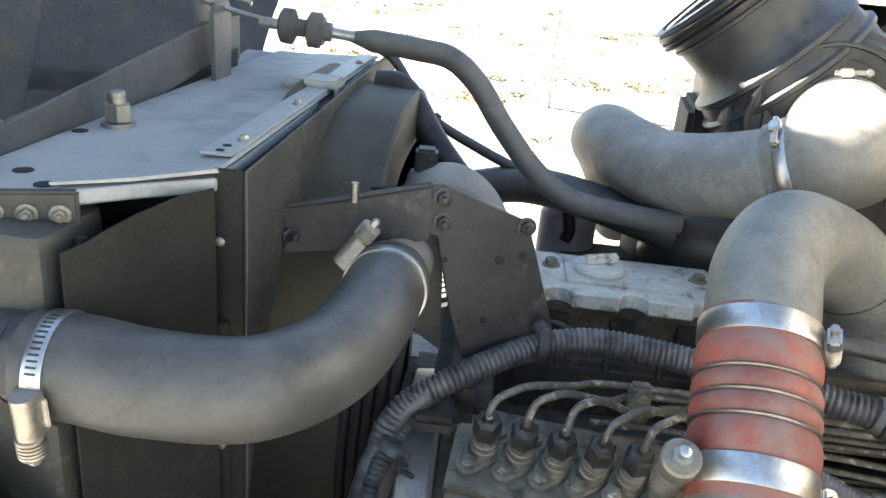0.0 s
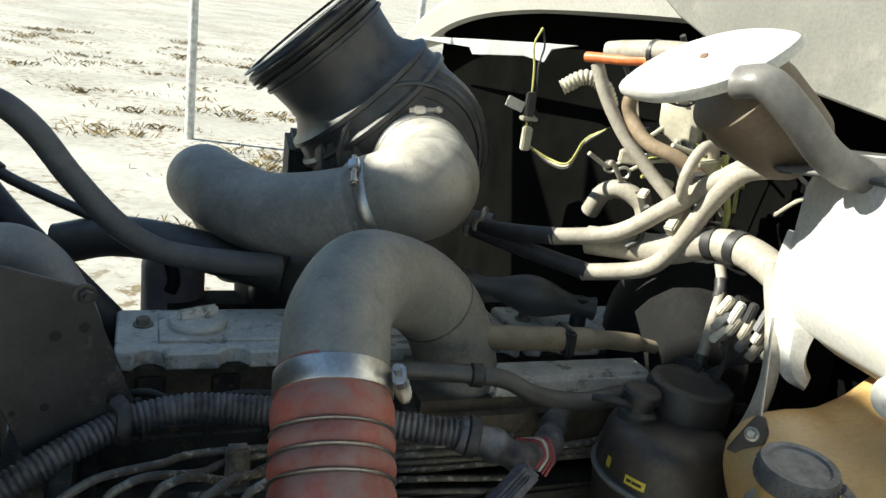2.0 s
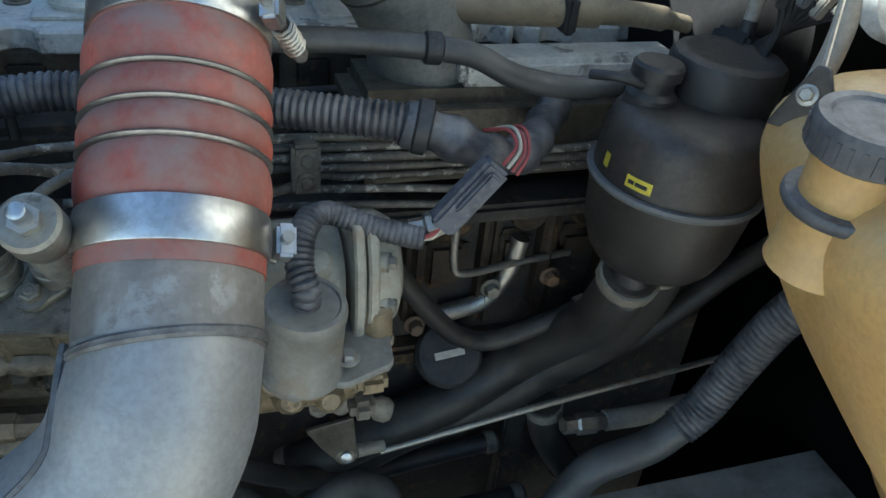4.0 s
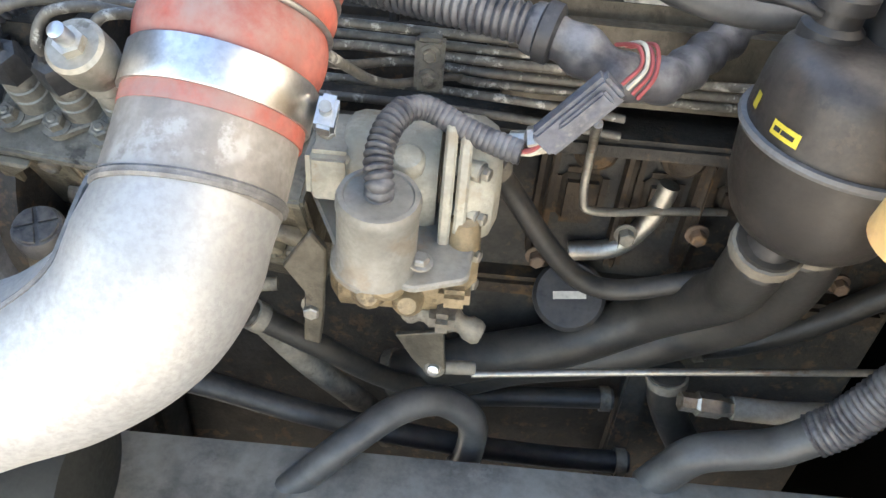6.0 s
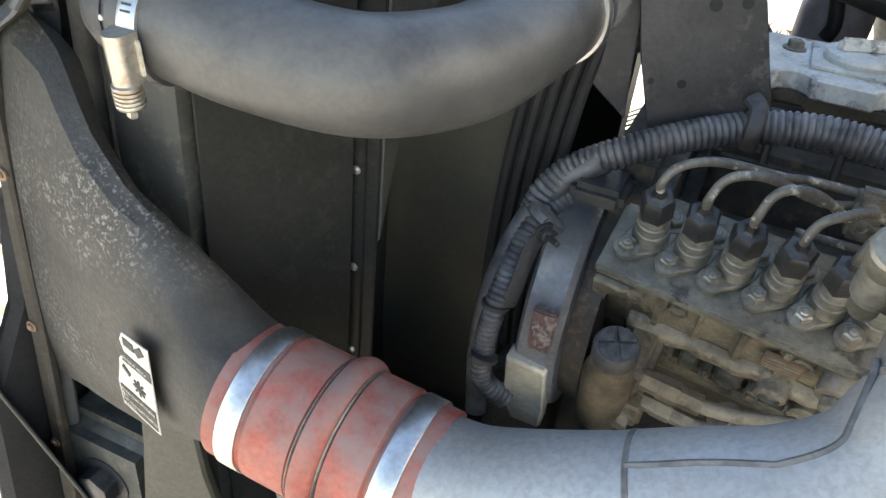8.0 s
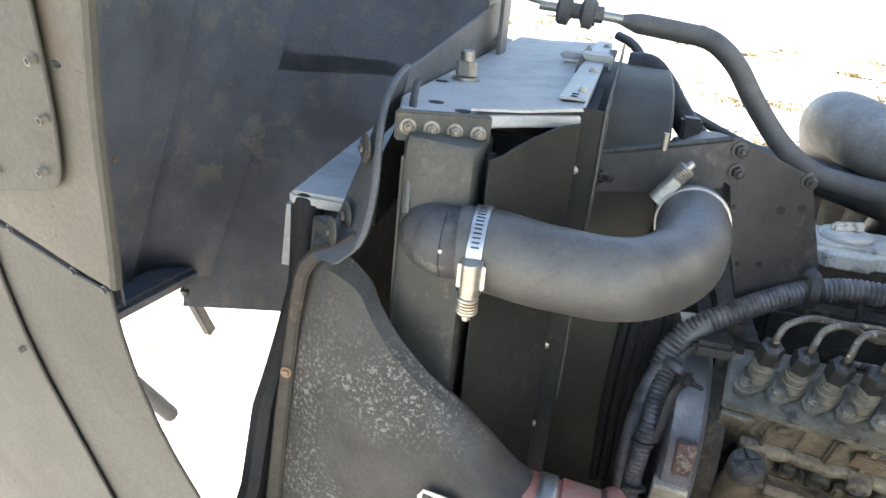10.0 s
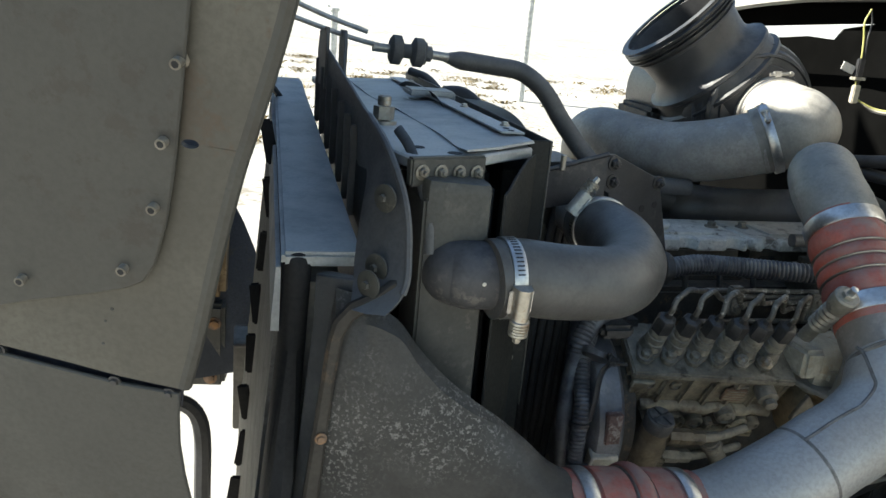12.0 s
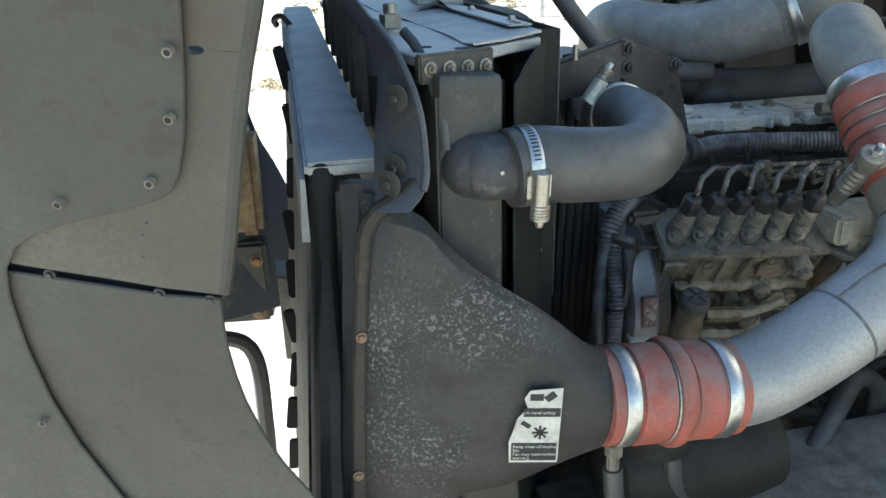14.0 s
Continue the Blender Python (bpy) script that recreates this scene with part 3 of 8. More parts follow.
    part("grille_strut", sweep([(-1.33, 0.90, 0.93), (-1.33, 0.96, 0.83), (-1.34, 1.07, 0.70), (-1.35, 1.2, 0.54)], 0.022, 10), M_HOODIN, hood)
    for y, z, l in ((0.685, 0.82, 0.20), (0.775, 0.81, 0.25), (0.80, 0.90, 0.10), (1.30, 0.82, 0.2)):
        part("slat", box((-0.012, -0.014, -l / 2), (0.012, 0.014, l / 2), 0.002, pose(-1.33, y, z, 30, 0, 0)), M_BLACK, hood)
    for y0, z0, r in ((0.82, 1.24, 0.02), (1.02, 1.3, 0.008), (0.7, 1.1, 0.008)):
        part("hood_boss", lathe([(0, r), (0.012, r * 0.9), (0.014, r * 0.5)], (-1.335, y0, z0), (1, 0, 0), 20), M_RUST, hood)
    # Far corner: timber packer and the blue-grey hinge bracket.
    part("hinge_bracket", box((-1.02, 1.52, 0.82), (-0.735, 1.64, 1.045), 0.01), M_RAD, hood, "blue-grey bolted hinge bracket")
    for x, z in ((-0.79, 0.95), (-0.92, 0.84), (-0.80, 0.80)):
        part("hinge_bolt", bolt((x + 0.03, 1.52, z + 0.045), (0, -1, 0), 0.012, 0.01), M_RUST, hood)
    part("lower_brace", sweep([(-1.08, 1.52, 0.80), (-0.9, 1.52, 0.785), (-0.80, 1.52, 0.73), (-0.79, 1.52, 0.5), (-0.80, 1.52, 0.2)], 0.022, 8), M_BLACK, hood, "black lower hinge brace")
    whole("timber_block", box((-0.955, 1.53, 1.045), (-0.73, 1.63, 1.32), 0.016), M_WOOD, "weathered yellow-brown timber packing block on bracket", "block")
    hood.location += Vector((0.006, 0, -0.012))
    return hood


HOOD_TOP = 2.91
build_hood()


# ---- radiator, shroud and charge cooler ----
def build_radiator():
    rad = thing("radiator", tw(-0.09, 0.4, 0.78), "dusty grey truck radiator with a flat top plate and side tank", "radiator")
    part("core", tbox((-0.165, 0.045, 0.78), (-0.046, 0.85, 1.60), 0.004), M_BLACK, rad)
    near = [(-0.170, -0.074), (-0.128, -0.066), (-0.088, -0.046), (-0.055, -0.016), (-0.006, 0.022)]
    out = near + [(-0.006, 0.83), (-0.190, 0.83), (-0.190, 0.0)]
    top = part("top_plate", plate([tw(x, y, 1.632) for x, y in out], 0.012, 0.002), M_RADTOP, rad, "pale dusty flat top plate")
    # A second sheet lies over its rear half, with a lifted, curled near edge.
    rows = []
    for k in range(29):
        f = (k / 28) ** 1.5
        v = -0.050 + 0.875 * f
        lift = 0.005 * math.exp(-((v + 0.05) / 0.03) ** 2) + 0.001 * math.sin(v * 23)
        x0, g = -0.104 + 0.006 * math.sin(v * 9) - 0.02 * f, 1 - f
        rows.append([tw(x0, v, 1.6335 + lift), tw(-0.06, v + 0.034 * g, 1.636 + lift * 0.3), tw(-0.006, v + 0.074 * g, 1.640), tw(-0.004, v + 0.074 * g, 1.637), tw(-0.06, v + 0.034 * g, 1.633 + lift * 0.3), tw(x0 + 0.001, v, 1.6315 + lift)])
    part("lap_sheet", loft(rows), M_RADTOP, top, "loose overlapping sheet with a curled end")
    ang = part("edge_angle", tbox((-0.034, 0.058, 1.6415), (-0.004, 0.80, 1.6440), 0.0008), M_PALEANGLE, top, "perforated pale steel edge angle")
    for y in (0.068, 0.086):
        part("angle_hole", lathe([(0, 0.0042), (0.0005, 0.0042)], tw(-0.019, y, 1.6442), TZ, 12), M_RUBBER, ang)
    for k in range(4):
        part("edge_bolt", bolt(tw(-0.012, 0.112 + 0.19 * k, 1.644), TZ, 0.0045, 0.004), M_STEEL, top)
    part("strap_clip", tbox((-0.070, 0.42, 1.644), (0.006, 0.480, 1.654), 0.003), M_RADTOP, top, "folded metal strap clip")
    part("strap_leg", tbox((0.003, 0.425, 1.600), (0.008, 0.475, 1.652), 0.002), M_RADTOP, top)
    # Bolted flange under the near end of the top plate.
    a, b = tw(-0.172, -0.079, 1.621), tw(-0.086, -0.047, 1.617)
    u = (b - a).normalized()
    fl = part("end_flange", box((0, -0.005, -0.017), ((b - a).length, 0.006, 0.012), 0.002, axes_at(a, TZ, u)), M_RAD, rad)
    nrm = Vector((u.y, -u.x, 0))
    for k in range(4):
        part("flange_bolt", bolt(a + u * (0.012 + 0.0225 * k) + nrm * 0.005 - TZ * 0.002, nrm, 0.0055, 0.005, True, None, 0.003), M_HOLDER, fl)
    hb = tw(-0.157, 0.160, 1.632)
    bm = lathe([(0, 0.017), (0.004, 0.017), (0.0045, 0.0145)], hb, TZ, 20)
    bolt(hb + Vector((0, 0, 0.004)), TZ, 0.0135, 0.018, False, bm)
    lathe([(0.020, 0.0085), (0.034, 0.0085), (0.036, 0.006)], hb, TZ, 14, bm)
    part("lifting_bolt", bm, M_STEEL, top, "rusty hexagon bolt with washer")
    for x, y in ((-0.150, -0.012), (-0.116, -0.040), (-0.178, 0.125)):
        part("drain_hole", lathe([(0, 0.008), (0.0006, 0.008)], tw(x, y, 1.6321), TZ, 16), M_RUBBER, top)
    # Folded side tank: soft corners, a slightly sloping lid.
    rings = [[tw(x, y, z - 0.06 * (x + 0.12)) for x, y in rounded_rect(-0.122, -0.052, 0.072 * q, 0.092 * q, 0.009, 40)] for q, z in ((1.0, 0.80), (1.0, 1.600), (0.985, 1.607), (0.94, 1.6115), (0.5, 1.613))]
    tank = part("side_tank", loft(rings), M_RAD, rad, "grey-brown folded steel side tank")
    part("tank_seam", sweep([tw(-0.080, -0.058, 1.60), tw(-0.076, -0.060, 1.3), tw(-0.080, -0.058, 0.82)], 0.005, 8), M_RUBBER, tank)
    part("tank_fold", tbox((-0.1585, -0.0985, 0.80), (-0.152, -0.030, 1.596), 0.003), M_RAD, tank)
    # The near outlet neck comes off the tank and turns to the rear.
    neck = [tw(-0.124, -0.045, 1.519), tw(-0.123, -0.080, 1.520), tw(-0.114, -0.098, 1.521), tw(-0.092, -0.1055, 1.521), tw(-0.05, -0.1065, 1.521)]
    part("outlet_neck", sweep(neck, 0.0345, 28), M_NECK, tank, "dark dusty outlet neck")
    part("neck_end", lathe([(0, 0.0345), (0.012, 0.0335), (0.024, 0.027), (0.032, 0.015), (0.035, 0.002)], tw(-0.105, -0.1055, 1.521), -TX, 28), M_NECK, tank)
    part("neck_bead", lathe([(-0.004, 0.0345), (-0.002, 0.0372), (0.002, 0.0372), (0.004, 0.0345)], tw(-0.076, -0.1065, 1.521), TX, 32), M_NECK, tank)
    part("paint_speck", lathe([(0, 0.0022), (0.0006, 0.0016)], tw(-0.103, -0.1402, 1.5235), -TY, 10), M_PAPER, tank)


M_PALEANGLE = mk("pale_galvanised_angle", (0.5, 0.5, 0.48), 0.5, 0.3, var=0.12, broad=20, dust=(0.5, 0.48, 0.44), dust_amt=0.5)
M_NECK = mk("dusty_dark_casting", (0.05, 0.051, 0.056), 0.6, 0.1, dust=(0.17, 0.165, 0.17), dust_amt=0.5, broad=14, spots=(0.22, 0.2, 0.17), spot_amt=0.4, spot_scale=70, bump=0.15)
build_radiator()


M_OLIVE = mk("olive_moulding", (0.042, 0.039, 0.027), 0.6, var=0.2, broad=6, dust=(0.11, 0.097, 0.066), dust_amt=0.5)


def build_shroud():
    sh = thing("fan_shroud", tw(0.03, 0.4, 0.8), "dusty dark steel fan shroud with riveted side strip", "fan shroud")
    # Side flap towards the viewer, its top edge dipping to the front.
    flap = [tw(-0.077, -0.094, 0.8), tw(-0.006, 0.016, 0.8), tw(-0.006, 0.016, 1.626), tw(-0.024, -0.010, 1.6255), tw(-0.045, -0.044, 1.618), tw(-0.058, -0.064, 1.611), tw(-0.067, -0.079, 1.605), tw(-0.077, -0.094, 1.602)]
    part("side_flap", plate(list(reversed(flap)), 0.003, 0.0008), M_SHROUD, sh)
    # Dark recessed plate, and the moulded ring that stands out of it round the fan.
    cy, cz, r, n = 0.495, 1.27, 0.318, 80
    ang = [2 * math.pi * k / n for k in range(n)]

    def ring(X, rad):
        out = []
        for a in ang:
            c, q = math.cos(a), math.sin(a)
            if q > 0:
                e = 3.2
                d = (abs(c / rad) ** e + abs(q / (rad + 0.045)) ** e) ** (-1 / e)
            else:
                e = 4.0
                d = (abs(c / rad) ** e + abs(q / (rad + 0.10)) ** e) ** (-1 / e)
            out.append(tw(X, cy + c * d, cz + q * d))
        return out

    def square(X):
        out = []
        for a in ang:
            c, q = math.cos(a), math.sin(a)
            d = min((0.405 if c > 0 else 0.468) / max(abs(c), 1e-6), (0.365 if q > 0 else 0.46) / max(abs(q), 1e-6))
            out.append(tw(X, cy + c * d, cz + q * d))
        return out
    part("recess_plate", loft([square(-0.038), ring(-0.038, r - 0.01), ring(-0.042, r - 0.01), square(-0.042)], None, (False, False)), M_SHROUD, sh, "dark recessed plate")
    part("fan_ring", loft([ring(-0.038, r + 0.022), ring(-0.030, r + 0.010), ring(-0.018, r + 0.003), ring(0.03, r), ring(0.098, r - 0.002), ring(0.102, r - 0.006), ring(0.103, r - 0.075), ring(0.099, r - 0.076), ring(0.098, r - 0.010), ring(0.0, r - 0.008), ring(-0.038, r - 0.008)], None, (False, False)), M_OLIVE, sh, "olive moulded ring round the fan")
    for Y, y1 in ((0.046, 0.050), (0.895, 0.900)):
        part("side_return", tbox((-0.042, Y, 0.82), (0.006, y1, 1.60), 0.001), M_SHROUD, sh)
    part("top_return", tbox((-0.042, 0.03, 1.618), (0.006, 0.90, 1.622), 0.001), M_SHROUD, sh)
    part("edge_flange", tbox((-0.010, 0.0255, 0.8), (0.016, 0.0295, 1.640), 0.001), M_SHROUD, sh)
    strip = part("rivet_strip", tbox((-0.0125, 0.021, 0.85), (0.0035, 0.0255, 1.5), 0.001), M_SHROUD, sh, "riveted joint strip")
    for z in (1.575, 1.370, 1.266, 1.162, 1.06):
        part("rivet", rivet(tw(-0.0045, 0.021 if z < 1.5 else 0.0255, z), -TY, 0.0045), M_STEEL, strip)
    # The rear top edge of the shroud box, with its row of slots.
    top = part("top_flange", plate([tw(0.0165, 0.026, 1.640), tw(0.0165, 0.88, 1.652), tw(0.0165, 0.88, 1.605), tw(0.0165, 0.33, 1.590), tw(0.0165, 0.15, 1.54), tw(0.0165, 0.07, 1.44), tw(0.0165, 0.026, 1.30)], 0.003, 0.0008), M_RAD, sh)
    for k in range(7):
        v = 0.10 + 0.11 * k
        part("slot", tbox((0.0166, v, 1.612), (0.0176, v + 0.007, 1.630), 0), M_RUBBER, top)


build_shroud()


def build_cooler():
    cac = thing("charge_air_cooler", tw(-0.27, 0.4, 0.75), "dusty charge air cooler with a dark cast end tank", "charge cooler")
    part("core", loft([[tw(x + 0.08 * (z - 1.49) + (0.027 * (y + 0.05) if x < -0.25 else 0), y, z + 0.1 * (y + 0.05)) for x, y in ((-0.290, -0.03), (-0.225, -0.03), (-0.225, 0.9), (-0.290, 0.9))] for z in (0.75, 1.2, 1.485)]), M_FRAME, cac, "dusty grey cooler core")
    # The top shelf climbs a little towards the far side.
    lo = [(-0.290, -0.052, 1.510), (-0.264, 0.88, 1.606), (-0.208, 0.88, 1.606), (-0.208, -0.052, 1.510)]
    shelf = part("top_shelf", bevel(plate([tw(*p) for p in lo], 0.016, 0), 0.004, 2), M_RADTOP, cac, "pale blue-grey dusty top shelf")
    part("shelf_lip", loft([[tw(x - 0.005, y, z), tw(x, y, z), tw(x, y, z - 0.07), tw(x - 0.009, y, z - 0.07)] for x, y, z in ((-0.290, -0.045, 1.508), (-0.264, 0.88, 1.602))]), M_RADTOP, shelf)
    for x, y, q in ((-0.255, 0.158, 0.010), (-0.247, 0.508, 0.010), (-0.226, -0.022, 0.006)):
        z = 1.5155 + 0.103 * (y + 0.0)
        part("shelf_nut", tbox((x - q, y - q, z - 0.002), (x + q, y + q, z + (0.008 if q > 0.008 else 0.0015)), 0.0015), M_BLACK, shelf)
    part("far_hook", sweep([tw(-0.285, 0.70, 1.60), tw(-0.288, 0.69, 1.612), tw(-0.275, 0.68, 1.618), tw(-0.26, 0.69, 1.60)], 0.006, 8), M_BLACK, shelf)
    def lean(x, z):
        """The upright edges of the cooler run forward as they go down."""
        return x - 0.085 * max(0.0, 1.46 - z)
    part("rubber_seal", loft([[tw(lean(x, z), y, z) for x, y in rounded_rect(-0.273, -0.036 - 0.03 * (q - 1) / 0.08 if z < 1.45 else -0.036, 0.029 * q, (0.040 + (0.06 if z < 1.4 else 0.0)) * q, 0.010, 28)] for z, q in ((0.72, 1.25), (1.1, 1.22), (1.2, 1.10), (1.3, 1.08), (1.42, 1.0), (1.508, 1.0), (1.520, 0.93), (1.525, 0.7))]), M_RUBBER, cac, "thick black rubber edge seal")
    # Header plate beside the seal, bent over under the shelf, then the lip of the cast tank.
    head = [(-0.260, 0.74), (-0.260, 1.1), (-0.258, 1.46), (-0.257, 1.508), (-0.232, 1.512), (-0.206, 1.519), (-0.205, 1.506), (-0.226, 1.499), (-0.238, 1.486), (-0.242, 1.46), (-0.246, 1.1), (-0.246, 0.74)]
    part("header_plate", plate([tw(lean(x, z), (-0.064 - 0.05 * max(0, x + 0.257) / 0.05) - 0.045 * min(1, max(0, (1.47 - z) / 0.1)), z) for x, z in reversed(head)], 0.02, 0.002), M_RAMP, cac, "blue-grey bent header plate")
    rim = [(-0.250, 0.74), (-0.251, 1.0), (-0.250, 1.15), (-0.252, 1.3), (-0.250, 1.42), (-0.249, 1.462), (-0.244, 1.482), (-0.230, 1.499), (-0.206, 1.511), (-0.190, 1.524), (-0.181, 1.521), (-0.190, 1.507), (-0.208, 1.495), (-0.226, 1.482), (-0.234, 1.466), (-0.237, 1.42), (-0.236, 1.3), (-0.232, 1.15), (-0.232, 1.0), (-0.232, 0.74)]
    lip = part("tank_lip", plate([tw(lean(x, z), -0.131, z) for x, z in reversed(rim)], 0.012, 0.003), M_SEAL, cac, "brown dusty lip of the tank")
    for z in (1.02, 1.19, 1.36):
        part("lip_bolt", bolt(tw(lean(-0.243, z), -0.1315, z), -TY, 0.0042, 0.003), M_RUST, lip)
    rnd = random.Random(5)
    for k in range(9):
        z = 0.84 + 0.09 * k
        part("seal_rag", box((-0.010 - 0.008 * rnd.random(), -0.004, -0.035), (0.004, 0.004, 0.035), 0.003, pose(*tw(lean(-0.282, z), 0.42, z), rnd.uniform(-6, 6), rnd.uniform(-10, 10), 7)), M_RUBBER, cac, "torn rubber strip" if k == 0 else "")
    # Cast tank: a tall oval that draws in to the round outlet at the rear.
    rings = []
    tops = curve_through([(-0.240, 1.505, 0), (-0.215, 1.498, 0), (-0.180, 1.478, 0), (-0.16, 1.454, 0), (-0.13, 1.425, 0), (-0.10, 1.402, 0), (-0.07, 1.380, 0), (-0.04, 1.354, 0), (-0.01, 1.325, 0), (0.02, 1.3085, 0)], 5)
    feet = [(-0.24, 1.085), (-0.225, 1.105), (-0.20, 1.118), (-0.15, 1.136), (-0.09, 1.155), (-0.03, 1.182), (0.02, 1.206)]
    for v in tops:
        t = (v.x + 0.24) / 0.26
        e = t * t * (3 - 2 * t)
        bot = float(np.interp(v.x, [f[0] for f in feet], [f[1] for f in feet]))
        near = -0.124 - 0.079 * t ** 0.85
        back = float(np.interp(t, (0, 0.23, 0.4, 0.54, 0.7, 0.85, 1), (-0.07, -0.082, -0.108, -0.118, -0.108, -0.100, -0.10)))
        sec = rounded_rect((near + back) / 2, (v.y + bot) / 2, back - near, v.y - bot, max(0.020, min(back - near, v.y - bot) / 2 * (0.65 + 0.35 * e)), 56)
        rings.append([tw(lean(v.x, b) if t < 0.3 else v.x - 0.085 * max(0.0, 1.46 - b) * max(0.0, 1 - t) ** 2 / 0.49, a, b) for a, b in sec])
    part("end_tank", loft(rings), M_CAST, cac, "dark cast aluminium end tank with speckled corrosion")
    part("outlet_lip", lathe([(-0.010, 0.0495), (-0.004, 0.0530), (0.004, 0.0530), (0.006, 0.049)], tw(0.016, -0.1515, 1.2565), TX, 36), M_CAST, cac)
    # Slotted upright strap between shelf and radiator, curling down at its near end.
    pts = [(-0.02, 1.600), (0.0, 1.655), (0.02, 1.657), (0.2, 1.676), (0.48, 1.705), (0.60, 1.705), (0.60, 1.64), (0.48, 1.640), (0.2, 1.606), (0.06, 1.590)]
    strap = part("guard_strap", plate([tw(-0.196, v + 0.03, z) for v, z in pts], 0.004, 0.001), M_RAMP, cac, "curved grey sheet steel guard strap")
    outer = [(-0.196, 0.10, 1.661), (-0.196, 0.06, 1.659), (-0.195, 0.02, 1.655), (-0.193, -0.02, 1.648), (-0.189, -0.055, 1.636), (-0.184, -0.082, 1.618), (-0.179, -0.102, 1.597), (-0.176, -0.114, 1.572), (-0.176, -0.124, 1.546), (-0.178, -0.134, 1.524), (-0.186, -0.142, 1.508), (-0.200, -0.150, 1.496)]
    inner = [(-0.196, 0.10, 1.608), (-0.197, 0.06, 1.607), (-0.198, 0.025, 1.604), (-0.201, -0.005, 1.598), (-0.206, -0.03, 1.588), (-0.211, -0.048, 1.575), (-0.215, -0.06, 1.558), (-0.218, -0.07, 1.542), (-0.221, -0.082, 1.526), (-0.223, -0.096, 1.513), (-0.226, -0.112, 1.503), (-0.230, -0.130, 1.495)]
    oo, ii = [tw(*p) for p in curve_through(outer, 3)], [tw(*p) for p in curve_through(inner, 3)]
    back = TX * 0.003 + TY * 0.0025
    part("ramp_end", loft([[p, (p + q) / 2 - back, q, q + back, (p + q) / 2, p + back] for p, q in zip(oo, ii)]), M_RAMP, strap)
    part("strap_rim", sweep(oo[5:-4], 0.0038, 8, smooth=False), M_RAMP, strap)
    part("edge_trim", sweep([tw(-0.172, -0.010, 1.650), tw(-0.165, -0.045, 1.636), tw(-0.158, -0.075, 1.608), tw(-0.152, -0.092, 1.575), tw(-0.150, -0.098, 1.540)], 0.0055, 10, flat=0.45), M_RAMP, strap)
    for k, v in enumerate((0.105, 0.165, 0.235, 0.32, 0.40, 0.49, 0.58)):
        part("strap_post", tbox((-0.205, v, 1.515 + 0.1 * v), (-0.197, v + 0.006, 1.625 + 0.1 * v), 0.001), M_RAMP, strap)
    part("guard_web", plate([tw(-0.192, v, z) for v, z in ((-0.055, 1.505), (0.62, 1.575), (0.62, 1.66), (0.25, 1.62), (0.08, 1.602), (0.0, 1.597), (-0.045, 1.575))], 0.003, 0.0005), M_SHROUD, strap)
    d = (-TX * 0.80 - TY * 0.6).normalized()
    for X, v, z in ((-0.195, -0.090, 1.594), (-0.203, -0.110, 1.530), (-0.212, -0.124, 1.518)):
        bm = lathe([(0, 0.014), (0.002, 0.014), (0.003, 0.011)], tw(X, v, z), d, 20)
        bolt(tw(X, v, z) + d * 0.002, d, 0.0045, 0.004, False, bm)
        part("strap_bolt", bm, M_RAD, strap)
    return cac


build_cooler()


def flat_text(body, size, m, material, name, parent, align="LEFT"):
    cu = bpy.data.curves.new(name, "FONT")
    cu.body, cu.size, cu.align_x = body, size, align
    tmp = bpy.data.objects.new(name, cu)
    scene.collection.objects.link(tmp)
    dg = bpy.context.evaluated_depsgraph_get()
    me = bpy.data.meshes.new_from_object(tmp.evaluated_get(dg))
    bpy.data.objects.remove(tmp)
    me.transform(m)
    me.materials.clear()
    me.materials.append(material)
    ob = new(name, me)
    ob.parent = parent
    ob.matrix_parent_inverse = Matrix.Translation(parent.location).inverted()
    return ob


